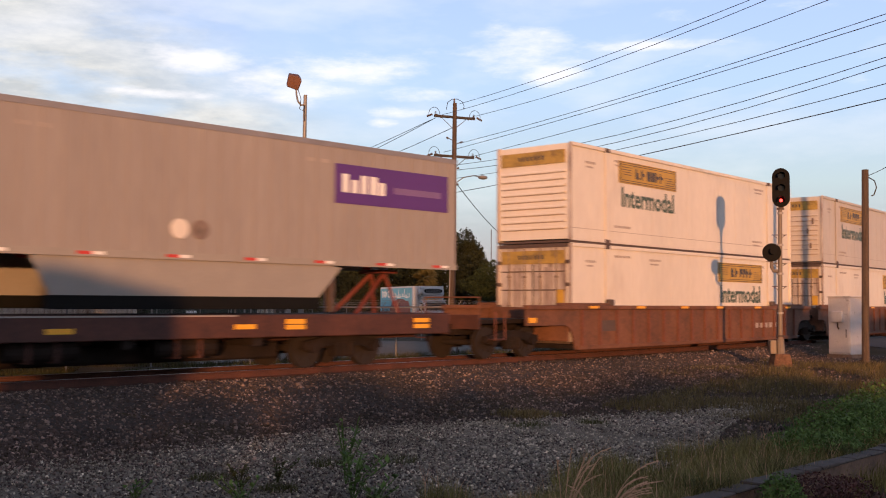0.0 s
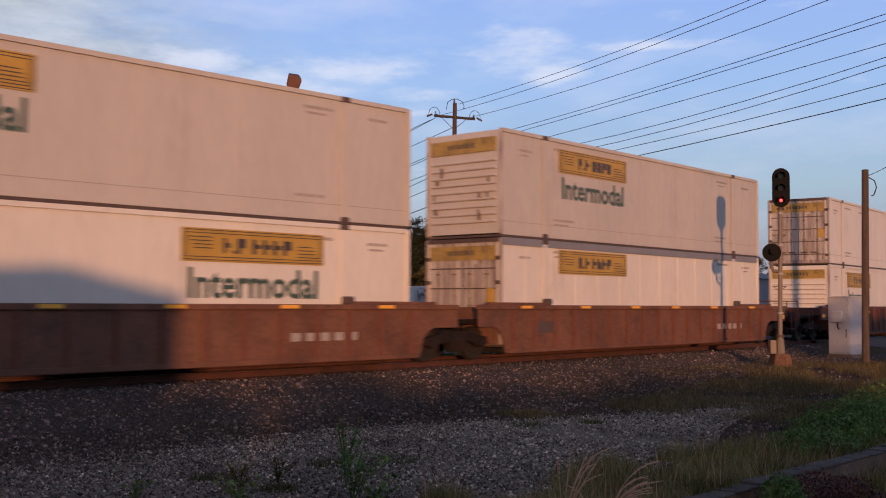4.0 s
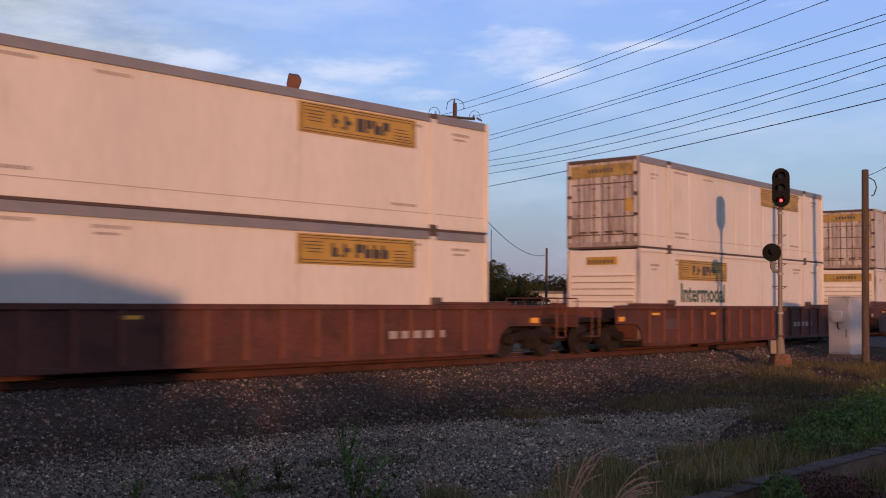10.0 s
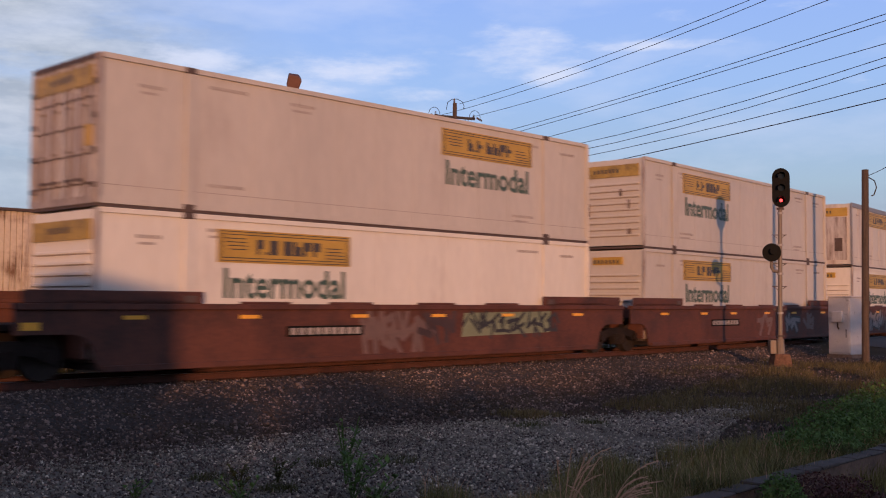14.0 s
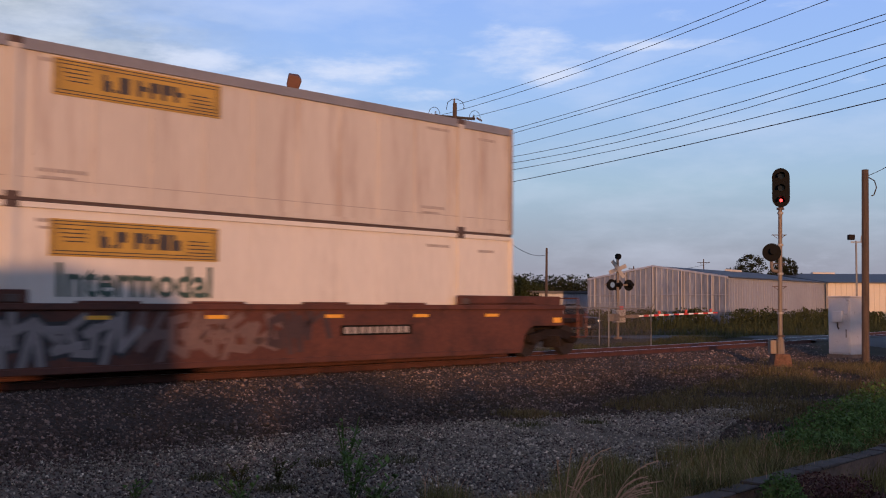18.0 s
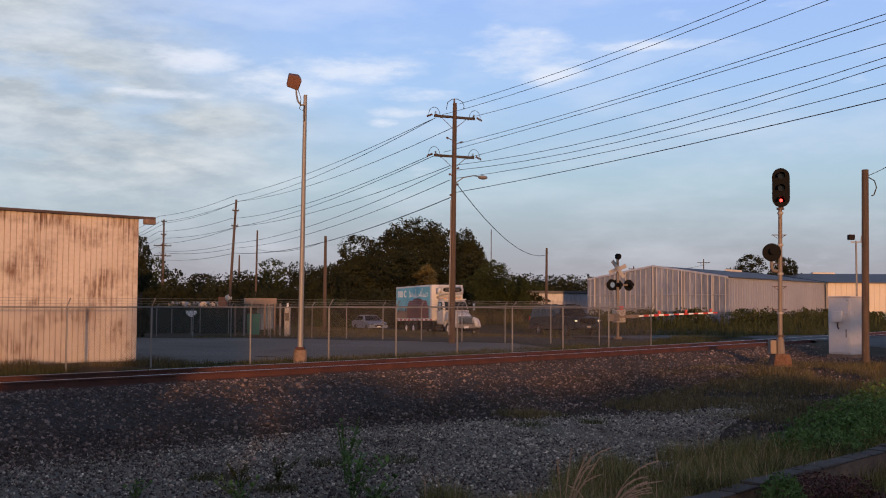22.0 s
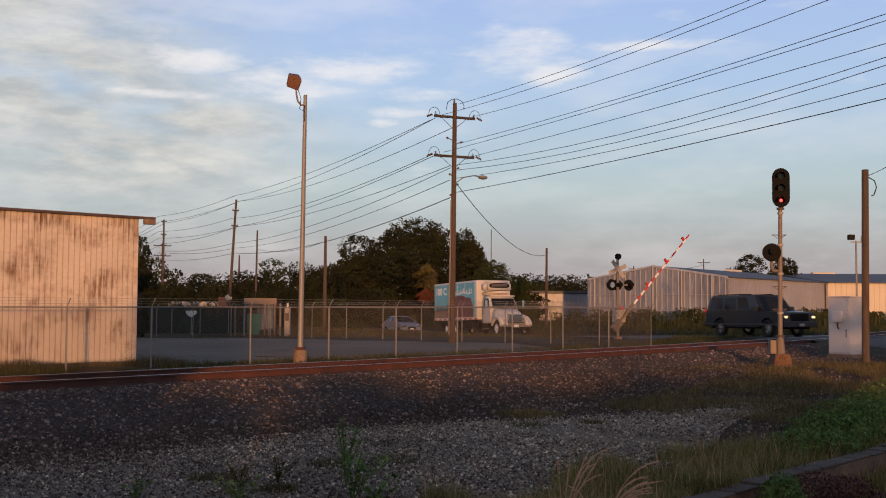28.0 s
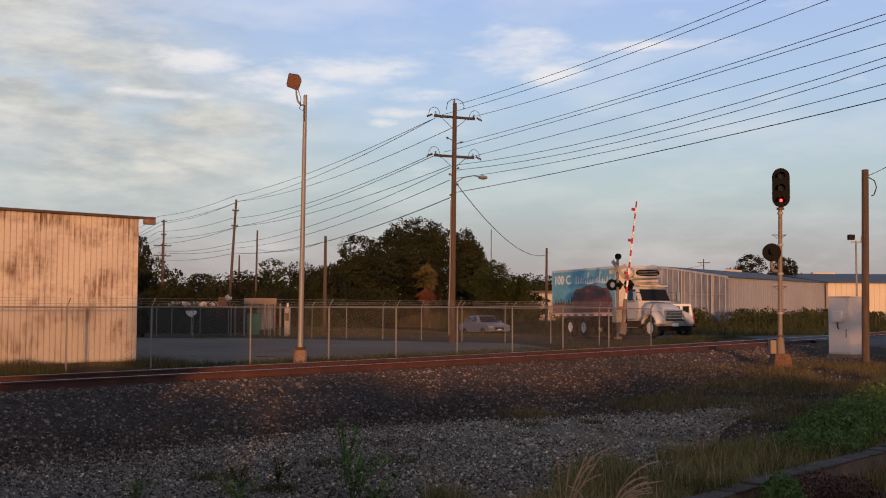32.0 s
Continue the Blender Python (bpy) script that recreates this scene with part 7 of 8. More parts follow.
for i in range(4):
    bm.faces.new((lo[(i + 1) % 4], lo[i], hi[i], hi[(i + 1) % 4]))
part("roof", bm, M_ROOF, mc)
p = mA.lerp(mB, 0.213)
part("ridge_vent", bevelled(boxes((-1.4, 1.4, -0.4, 0.4, 0, 0.26)), 0.05), M_SHED_LIT, mc, "pale ridge vent", m=pose(p.x, p.y, 5.3, 0, 0, 2))

low = thing("low_shed", "low tan shed behind the trees", "shed", m=pose(13.2, 121, ground_z(13.2, 121), 0, 0, -4))
part("wall", bevelled(boxes((-3.4, 3.4, -2, 2, 0, 3.3)), 0.02), M_SHED_PANEL, low)
part("roof", bevelled(boxes((-3.6, 3.6, -2.2, 2.2, 3.3, 3.6)), 0.02), M_ROOF, low)

# ---- far corner of the yard: shed, screen, sign, pipes ----
ys = thing("yard_shed", "small tan open-fronted shed behind the yard", "shed", m=pose(-14.1, 82, ground_z(-14.1, 82), 0, 0, 12))
part("back_wall", boxes((-1.1, 1.1, 0.9, 1.0, 0, 2.0)), M_SHED_LIT, ys)
part("roof", bevelled(boxes((-1.2, 1.2, -1.2, 1.2, 1.95, 2.45)), 0.03), M_TAN, ys)
for sx in (-1.0, 0.0, 1.0):
    bm = bmesh.new()
    rod(bm, (sx, -1.0, -0.05), (sx, -1.0, 2.0), 0.07, seg=8)
    part("post", bm, M_GALV, ys)
for i, (x, y, h) in enumerate(((-12.1, 62.0, 1.8), (-11.6, 62.2, 1.8), (-10.37, 62.0, 1.9), (-10.1, 61.8, 1.85), (-9.78, 61.9, 1.9), (-9.41, 61.6, 1.9))):
    bm = bmesh.new()
    rod(bm, (0, 0, -0.1), (0, 0, h), 0.055, seg=8)
    solo("bollard_pipe", bm, M_GALV if i % 2 else M_CONCRETE, "pale steel pipe post at the yard's corner", "post", "pipe posts", m=pose(x, y, ground_z(x, y)))
gp = thing("gas_pump", "white and grey service pump by the yard gate", "pump", m=pose(-8.9, 61.0, ground_z(-8.9, 61)))
part("body", bevelled(boxes((-0.16, 0.16, -0.15, 0.15, 0, 1.65)), 0.03), M_OLD_WHITE, gp)
part("dial_panel", boxes((-0.11, 0.11, -0.165, -0.15, 0.9, 1.35)), M_DARK_INK, gp)
part("base", boxes((-0.32, 0.32, -0.26, 0.26, -0.1, 0.02)), M_CONCRETE, gp)
bm = bmesh.new()
rod(bm, (0, 0, 1.65), (0, 0, 1.9), 0.07, 0.04, 8)
part("cap", bm, M_SIGN_WHITE, gp)
bn = thing("dumpster", "green steel waste container", "dumpster", m=pose(-11.3, 63.5, ground_z(-11.3, 63.5), 0, 0, 60))
bm = bmesh.new()
prism(bm, [(-0.3, 0.05), (0.3, 0.05), (0.36, 1.3), (-0.36, 1.3)], -0.2, 0.2)
part("body", bm, M_GREEN_PAINT, bn)
part("lid", bevelled(boxes((-0.38, 0.38, -0.22, 0.22, 1.3, 1.36)), 0.02), M_BLACK, bn)
scr = thing("screened_fence", "dark green screened fence behind the yard", "fence", m=pose(-19.3, 70.5, ground_z(-19.3, 70.5), 0, 0, -3))
for i in range(7):
    part("screen_panel", bevelled(boxes((-6.2 + i * 1.9, -4.34 + i * 1.9, -0.02, 0.02, 0.02, 1.75)), 0.006), M_SCREEN, scr)
    bm = bmesh.new()
    rod(bm, (-6.24 + i * 1.9, 0, -0.1), (-6.24 + i * 1.9, 0, 1.62), 0.03, seg=6)
    part("post", bm, M_GALV, scr)
sn = thing("yield_sign", "white triangular sign on a post", "sign", m=pose(-15.6, 66.0, ground_z(-15.6, 66)))
bm = bmesh.new()
rod(bm, (0, 0, -0.1), (0, 0, 1.6), 0.03, seg=6)
part("post", bm, M_GALV, sn)
bm = bmesh.new()
prism(bm, [(-0.34, 1.5), (0.34, 1.5), (0.34, 1.36), (0.1, 1.12), (-0.1, 1.12), (-0.34, 1.36)][::-1], -0.05, -0.03)
part("plate", bm, M_SIGN_WHITE, sn)
tk = thing("storage_tank", "row of white storage tanks beyond the hedge", "tank", m=pose(-23, 100, ground_z(-23, 100)))
for i in range(5):
    bm = bmesh.new()
    rod(bm, (-2.4 + i * 1.0, -0.6, 1.95), (-2.4 + i * 1.0, 1.2, 1.95), 0.4, seg=14)
    part("tank_shell", bm, M_OLD_WHITE, tk)
part("cradle", boxes((-3.2, 2.4, -0.5, 1.1, -0.1, 1.6)), M_ROOF, tk)
ob = thing("brick_hut", "small orange-brown hut with a pale round tank on it", "hut", m=pose(-19.95, 96.6, ground_z(-19.95, 96.6)))
part("wall", bevelled(boxes((-0.36, 0.36, -0.5, 0.5, 0, 2.75)), 0.03), M_RUST_WALL, ob)
bm = bmesh.new()
bmesh.ops.create_icosphere(bm, subdivisions=2, radius=0.33, matrix=Matrix.Translation((0.55, -0.5, 2.66)))
part("round_tank", bm, M_SHED_LIT, ob, smooth=True)

# floodlight pole beside the annex
fl = thing("floodlight_pole", "slim pole with a small floodlight", "floodlight", m=pose(23.4, 60, ground_z(23.4, 60)))
bm = bmesh.new()
rod(bm, (0, 0, -0.2), (0, 0, 5.6), 0.07, 0.05, 8)
part("pole", bm, M_GALV, fl)
part("floodlight_head", bevelled(boxes((-0.45, -0.1, -0.15, 0.15, 5.65, 5.95)), 0.03), M_BLACK_STEEL, fl)
part("cross_bar", boxes((-0.3, 0.3, -0.03, 0.03, 5.5, 5.56)), M_GALV, fl)
bm = bmesh.new()
rod(bm, (0.28, 0, 5.53), (0.32, 0, 5.9), 0.03, seg=6)
part("bracket", bm, M_GALV, fl)
power_pole(6.0, 132.0, 11.5, [], 0, "thin distant radio mast", 0.07)

# ---- level crossing gate ----
GX, GY = 8.9, 54.0
gz = ground_z(GX, GY)
gate_yaw = math.degrees(math.atan2(ROAD_N.y, ROAD_N.x))
gate = thing("crossing_gate", "silver crossing mast with crossbuck, lamps and a striped arm", "crossing gate", m=pose(GX, GY, gz, 0, 0, gate_yaw))
bm = bmesh.new()
rod(bm, (0, 0, -0.1), (0, 0, 4.35), 0.07, seg=10)
part("mast", bm, M_ALU, gate)
bm = bmesh.new()
rod(bm, (0, 0, 0), (0, 0, 0.12), 0.22, seg=12)
part("mast_foot", bm, M_CONCRETE, gate)
for sgn, a in ((1, 35), (-1, -35)):
    part("crossbuck_board", bevelled(boxes((-0.55, 0.55, -0.015, 0.015, -0.1, 0.1)), 0.005), M_OLD_WHITE, gate, "white crossbuck board", m=pose(-0.05, -0.1 - 0.02 * sgn, 3.55, 0, a + 15, 0))
bm = bmesh.new()
rod(bm, (0.02, -0.1, 4.2), (0.02, 0.06, 4.2), 0.15, seg=14)
part("bell", bm, M_BLACK, gate)
part("lamp_bar", boxes((-0.75, 0.75, -0.04, 0.04, 2.72, 2.8)), M_ALU, gate)
for x, ya in ((-0.42, 1), (0.02, -1), (0.72, -1)):
    bm = bmesh.new()
    rod(bm, (x, -0.06 * ya, 2.75), (x, -0.1 * ya, 2.75), 0.29, seg=20)
    d = part("lamp_disc", bm, M_BLACK, gate)
    bm = bmesh.new()
    rod(bm, (x, -0.1 * ya, 2.75), (x, -0.16 * ya, 2.75), 0.14, seg=14)
    part("lamp_lens", bm, M_CHROME if ya > 0 else M_GLASS, d)
    bm = bmesh.new()
    rod(bm, (x, 0, 2.75), (x, 0.3 * ya, 2.78), 0.13, 0.1, 12)
    part("lamp_hood", bm, M_BLACK, d)
part("gate_motor", bevelled(boxes((-0.3, 0.3, -0.3, 0.1, 0.85, 1.5)), 0.03), M_OLD_WHITE, gate, "pale grey gate motor")
part("sign_plate", boxes((-0.12, 0.12, -0.33, -0.3, 1.5, 1.66)), M_RED, gate)
arm = part("gate_arm", boxes((0.1, 0.9, -0.06, 0.06, -0.08, 0.08)), M_ALU, gate, "red and white striped gate arm")
arm.matrix_basis = pose(0.1, -0.36, 1.15)
for i in range(16):
    x = 0.9 + i * 0.315
    part("stripe", boxes((x, x + 0.315, -0.022, 0.022, -0.048 + 0.001 * i, 0.048 - 0.001 * i)), M_RED if i % 2 else M_SIGN_WHITE, arm)
for x in (2.2, 3.9, 5.5):
    bm = bmesh.new()
    rod(bm, (x, 0.0, 0.06), (x, 0.0, 0.22), 0.075, seg=10)
    part("arm_lamp", bm, M_RED, arm)
part("counterweight", bevelled(boxes((-0.9, -0.3, -0.12, 0.12, -0.2, 0.16)), 0.02), M_ALU, arm)
part("weight_bar", boxes((-0.4, 0.12, -0.04, 0.04, -0.05, 0.05)), M_ALU, arm)

# crossing planks between the rails
cs = track_coords(*(ROAD_P + ROAD_D * 13.5))[0]
deck = thing("crossing_surface", "dark worn panels between the rails at the crossing", "level crossing", kind="structure")
for n in (-1.35, -0.32, 0.32, 1.35):
    for k in range(3):
        p = on_track(cs - 3.4 + k * 2.7, n)
        part("crossing_panel", bevelled(boxes((-1.32, 1.32, -0.28, 0.28, -0.2, -0.01)), 0.01), M_ASPHALT, deck, m=Matrix.Translation((p.x, p.y, 0)) @ Matrix.Rotation(track_heading(cs), 4, "Z"))

# ---- near retaining edge and what stands behind the eye ----
wa, wb = Vector((1.2, 9.8)), Vector((9.9, 19.45))
wd = (wb - wa)
wl = wd.length
ed = thing("retaining_edge", "low weathered concrete edging with a cracked coping", "low wall", m=Matrix.Translation((wa.x, wa.y, -0.94)) @ Matrix.Rotation(math.atan2(wd.y, wd.x), 4, "Z"))
part("wall_face", bevelled(boxes((0, wl, -0.12, 0.12, -0.35, 0.3)), 0.015), M_EDGE_FACE, ed)
rng = random.Random(31)
x = 0.0
while x < wl:
    k = rng.uniform(0.35, 0.6)
    part("coping_stone", bevelled(boxes((x, min(wl, x + k - 0.03), -0.16 + rng.uniform(-0.015, 0.015), 0.1, 0.3, 0.335 + rng.uniform(-0.012, 0.02))), 0.012), M_CONCRETE_DARK, ed)
    x += k
for i, (x, y, r, h) in enumerate(((4.35, 12.3, 0.4, 0.72), (3.8, 11.95, 0.26, 0.75), (4.8, 12.6, 0.42, 0.62), (3.2, 11.2, 0.2, 0.5))):
    b = thing("dark_shrub", "dark reddish-brown shrub below the edging", "shrub", "dark shrubs", m=pose(x, y, ground_z(x, y)))
    vs, fs = leaf_cloud(random.Random(500 + i), [(0, 0, h * 0.5, r, h * 0.5)], 2600, 0.02)
    tagged(part("leaves", raw_mesh("leaves", vs, fs, M_LEAF_MAROON if i % 2 == 0 else M_LEAF_GREEN), None, b), kind="stuff")

# unseen shed and hedge, added behind the eye, keep low sun off the foreground
LQ = Vector((math.cos(radians(SUN_AZ)), -math.sin(radians(SUN_AZ))))      # across the light
LA = Vector((math.sin(radians(SUN_AZ)), math.cos(radians(SUN_AZ))))


def behind(q, a):
    p = LQ * q + LA * a
    return p.x, p.y


x, y = behind(-5.6, -5.2)
sh = thing("shade_shed", "unseen plain timber shed with a low lopsided gable roof, added to cast shade", "shed", m=pose(x, y, -0.9, 0, 0, -SUN_AZ))
for k in range(10):
    xb = -1.0 + k * 0.29
    part("wall_board", boxes((xb, xb + 0.285, -0.03, 0.0, -0.05, 4.24 - 0.22 * abs(xb + 0.145))), M_WOOD, sh)
for xa, xb, zb in ((-1.0, -0.94, 4.02), (1.84, 1.9, 3.8)):
    part("side_wall", boxes((xa, xb, -3.0, -0.03, -0.05, zb)), M_WOOD, sh)
for xe, ze in ((-1.02, 4.14), (1.96, 3.8)):
    bm = bmesh.new()
    prism(bm, [(0, 4.26), (xe, ze), (xe, ze + 0.06), (0, 4.33)][::-1 if xe < 0 else 1], -3.1, 0.06)
    part("roof", bm, M_ROOF, sh)
part("back_wall", boxes((-0.94, 1.84, -3.0, -2.94, -0.05, 3.78)), M_WOOD, sh)
# unseen shrubs right of the view, added to shade the cabinet and track
for i, q in enumerate((16.9, 18.4, 20.0, 21.6, 23.3, 25.0)):
    x, y = behind(q, 14.0)
    h = thing("shade_shrub", "unseen tall green shrub, added to cast shade", "shrub", "tall shrubs", m=pose(x, y, -0.6))
    vs, fs = leaf_cloud(random.Random(700 + i), [(0, 0, 0.9, 1.0, 0.95), (0.1, 0, 2.1, 1.0, 0.9), (-0.1, 0, 2.9, 0.85, 0.65)], 3600 if i else 6500, 0.12 if i else 0.045)
    tagged(part("leaves", raw_mesh("leaves", vs, fs, M_LEAF_MID), None, h), kind="stuff")
for i in range(30):
    q = -13.5 + i * 1.3
    x, y = behind(q, -5.2)
    sparse = -2.6 < q < -0.6
    top = (2.12 if not sparse else 2.1) + 0.14 * math.sin(i * 2.1) + 0.1 * math.sin(i * 0.83)
    if -6.9 < q < -3.7:
        continue
    h = thing("shade_hedge_bush", "unseen dense low hedge bush, added to cast shade" if not sparse else "unseen thin sparse hedge bush, added to cast broken shade", "hedge", "hedge bushes", m=pose(x, y, -0.9))
    vs, fs = leaf_cloud(random.Random(600 + i), [(0, 0, top * 0.25, 0.9, top * 0.27), (0, 0, top * 0.66, 0.9, top * 0.34), (0.5, 0.2, top * 0.5, 0.8, top * 0.4)], 560 if sparse else 1800, 0.11)
    tagged(part("leaves", raw_mesh("leaves", vs, fs, M_LEAF_MID), None, h), kind="stuff")

# ---- road vehicles: x forward, y to the driver's left, origin on the ground ----
def frustum(bm, x0, x1, x2, x3, z0, z1, w0, w1):
    """A tapered block: floor from x0 to x3, roof from x1 to x2, full widths w0 and w1."""
    lo = [bm.verts.new(p) for p in ((x0, -w0 / 2, z0), (x3, -w0 / 2, z0), (x3, w0 / 2, z0), (x0, w0 / 2, z0))]
    hi = [bm.verts.new(p) for p in ((x1, -w1 / 2, z1), (x2, -w1 / 2, z1), (x2, w1 / 2, z1), (x1, w1 / 2, z1))]
    bm.faces.new(lo[::-1])
    bm.faces.new(hi)
    for i in range(4):
        j = (i + 1) % 4
        bm.faces.new((lo[i], lo[j], hi[j], hi[i]))


def pane(a, b, c, d, u0, u1, v0, v1, off=0.006):
    """A thin panel on the face a-b (foot) d-c (head), between fractions u and v, standing proud of it."""
    a, b, c, d = (Vector(p) for p in (a, b, c, d))
    n = (b - a).cross(d - a).normalized()

    def at(u, v):
        return a.lerp(b, u).lerp(d.lerp(c, u), v)
    bm = bmesh.new()
    q = [at(u0, v0), at(u1, v0), at(u1, v1), at(u0, v1)]
    lo = [bm.verts.new(p - n * 0.01) for p in q]
    hi = [bm.verts.new(p + n * off) for p in q]
    bm.faces.new(lo[::-1])
    bm.faces.new(hi)
    for i in range(4):
        j = (i + 1) % 4
        bm.faces.new((lo[i], lo[j], hi[j], hi[i]))
    return bm


wheels = []                      # (wheel, radius, its vehicle's travel)


def wheel(car, x, y, r, wide, rim, tag):
    s = 1 if y > 0 else -1
    w = new("wheel")
    w.parent = car
    w.matrix_basis = pose(x, y, r)
    bm = bmesh.new()
    prof = [(r * 0.62, -wide / 2), (r * 0.93, -wide / 2), (r, -wide * 0.3), (r, wide * 0.3), (r * 0.93, wide / 2), (r * 0.62, wide / 2)]
    ring = [[bm.verts.new((p * math.cos(a), o, p * math.sin(a))) for p, o in prof] for a in [math.tau * k / 24 for k in range(24)]]
    for k in range(24):
        for i in range(len(prof)):
            j = (i + 1) % len(prof)
            bm.faces.new((ring[k][i], ring[k][j], ring[(k + 1) % 24][j], ring[(k + 1) % 24][i]))
    part("tyre", bm, M_TYRE, w, smooth=True)
    bm = bmesh.new()
    rod(bm, (0, -wide * 0.3, 0), (0, wide * 0.3, 0), r * 0.63, seg=20)
    rod(bm, (0, s * wide * 0.3, 0), (0, s * wide * 0.42, 0), r * 0.2, r * 0.15, 10)
    for k in range(6):
        a = math.tau * k / 6
        rod(bm, (r * 0.4 * math.cos(a), s * wide * 0.3, r * 0.4 * math.sin(a)), (r * 0.4 * math.cos(a), s * wide * 0.34, r * 0.4 * math.sin(a)), r * 0.09, seg=6)
    part("rim", bm, rim, w)
    wheels.append((w, r, tag))
    return w


def side_profile(pts, wells, floor):
    """Outline of a body side with round wheel wells cut in its floor; pts run over the top from rear to front."""
    out = list(pts)
    for x, r in sorted(wells, reverse=True):
        out += [(x + r * math.cos(math.pi * k / 8), max(floor, floor + r * math.sin(math.pi * k / 8))) for k in range(9)]
    return out


def lamp_box(name, car, x0, x1, y0, y1, z0, z1, mat, label=""):
    return part(name, bevelled(boxes((x0, x1, y0, y1, z0, z1)), 0.01), mat, car, label)


# --- delivery truck ---
def box_truck():
    c = thing("delivery_truck", "white delivery truck with a blue pictured cargo box", "truck")
    W = 2.5
    part("cargo_box", bevelled(boxes((-5.5, 1.25, -W / 2, W / 2, 1.2, 3.72)), 0.03), M_TRUCK_WHITE, c)
    part("floor_rail", boxes((-5.52, 1.27, -W / 2 - 0.01, W / 2 + 0.01, 1.12, 1.24)), M_TRUCK_WHITE, c)
    for s in (-1, 1):
        y0, y1 = sorted((s * (W / 2 + 0.002), s * (W / 2 + 0.012)))
        art = part("picture_panel", boxes((-5.4, 0.95, y0, y1, 1.3, 3.6)), M_BLUE_ART, c, "sky-blue picture panel on the box side")
        y2, y3 = sorted((s * (W / 2 + 0.012), s * (W / 2 + 0.018)))
        bm = bmesh.new()
        prism(bm, [(-1.3 + 2.05 * math.copysign(abs(math.cos(a)) ** 0.6, math.cos(a)), 1.3 + 1.42 * max(0.0, math.sin(a)) ** 0.55 + 0.06 * math.sin(9 * a)) for a in [math.pi * k / 30 for k in range(31)]], y2, y3)
        part("maroon_shape", bm, M_RED_ART, art, "round maroon shape")
        part("lower_band", boxes((-5.4, -3.1, y2, y3, 1.3, 1.85)), M_TAN, art)
        bm = bmesh.new()
        rng = random.Random(4)
        for i in range(7):
            x = -5.1 + 0.28 * i
            h = rng.uniform(0.25, 0.55)
            prism(bm, [(x, 1.75), (x + 0.2, 1.75), (x + 0.16, 1.75 + h * 0.7), (x + 0.1, 1.75 + h), (x + 0.04, 1.75 + h * 0.7)], y2, y3)
        part("dark_skyline", bm, M_CAR_DARK, art)
        bm = bmesh.new()
        y4, y5 = (y3, y3 + 0.004) if s > 0 else (y2 - 0.004, y2)
        for i in range(15):
            x = -2.9 + 0.235 * i
            h = 0.22 + 0.3 * ((i * 7) % 5 == 0) + 0.05 * ((i * 3) % 4)
            lean, foot = 0.07 + 0.03 * (i % 3), 2.86 + 0.04 * math.sin(i * 0.9)
            prism(bm, [(x, foot), (x + 0.075, foot), (x + 0.075 + lean, foot + h), (x + lean, foot + h)], y4, y5)
            prism(bm, [(x + 0.06, foot), (x + 0.2, foot + 0.05), (x + 0.2, foot + 0.11), (x + 0.06, foot + 0.06)], y4 + 0.001, y5 + 0.001)
        part("script_line", bm, M_SIGN_WHITE, art, "white script strokes")
        words = part("lettering", HUNDRED, None, art, "white lettering", m=pose(-5.2 if s < 0 else -2.9, s * (W / 2 + 0.016), 2.9, 0, 0, 0 if s < 0 else 180))
        bm = bmesh.new()
        rng = random.Random(8)
        for i in range(17):
            x = -5.48 + i * 0.4
            part("reflex_stripe", boxes((x, x + 0.4, y0 - 0.004, y1 + 0.004, 1.13, 1.22)), M_RED if i % 2 == 0 else M_SIGN_WHITE, c)
        bm.free()
    part("cooling_unit", bevelled(boxes((1.25, 2.1, -0.98, 0.98, 2.86, 3.66)), 0.2, 4), M_TRUCK_WHITE, c, smooth=True)
    bm = bmesh.new()
    prism_x(bm, [(0.74 * math.copysign(abs(math.cos(a)) ** 0.6, math.cos(a)), 3.33 + 0.17 * math.copysign(abs(math.sin(a)) ** 0.7, math.sin(a))) for a in [math.tau * k / 24 for k in range(24)]], 2.05, 2.115)
    part("cooling_cowl", bevelled(boxes((1.25, 1.75, -0.9, 0.9, 2.7, 2.9)), 0.05, 2), M_OLD_WHITE, c)
    part("cooling_grille", bm, M_BLACK, c, "black oval grille")
    for k in range(3):
        part("grille_slat", boxes((2.115, 2.125, -0.6, 0.6, 3.24 + 0.08 * k, 3.26 + 0.08 * k)), M_GREY_RAIL, c)
    # cab, with a hood that narrows and falls to the grille
    bm = bmesh.new()
    prism(bm, [(1.5, 0.82), (2.86, 0.82), (2.86, 1.78), (2.42, 2.56), (2.2, 2.66), (1.55, 2.66)], -1.0, 1.0)
    for v in bm.verts:
        if v.co.z > 1.8:
            v.co.y *= 0.9
    part("cab", bevelled(bm, 0.07, 3), M_TRUCK_WHITE, c, smooth=True)
    bm = bmesh.new()
    rings = []
    for x, hw, zt, zb in ((2.78, 0.93, 1.84, 0.95), (3.3, 0.86, 1.74, 0.95), (3.8, 0.72, 1.62, 0.95), (4.12, 0.62, 1.46, 0.92), (4.22, 0.58, 1.3, 0.92)):
        rings.append([bm.verts.new(p) for p in ((x, -hw - 0.04, zb), (x, -hw, zt - 0.22), (x, -hw * 0.82, zt - 0.06), (x, -hw * 0.4, zt), (x, hw * 0.4, zt), (x, hw * 0.82, zt - 0.06), (x, hw, zt - 0.22), (x, hw + 0.04, zb))])
    for a, b in zip(rings, rings[1:]):
        for i in range(7):
            bm.faces.new((a[i], a[i + 1], b[i + 1], b[i]))
    bm.faces.new(rings[-1])
    bm.faces.new(rings[0][::-1])
    part("hood", bm, M_TRUCK_WHITE, c, smooth=True)
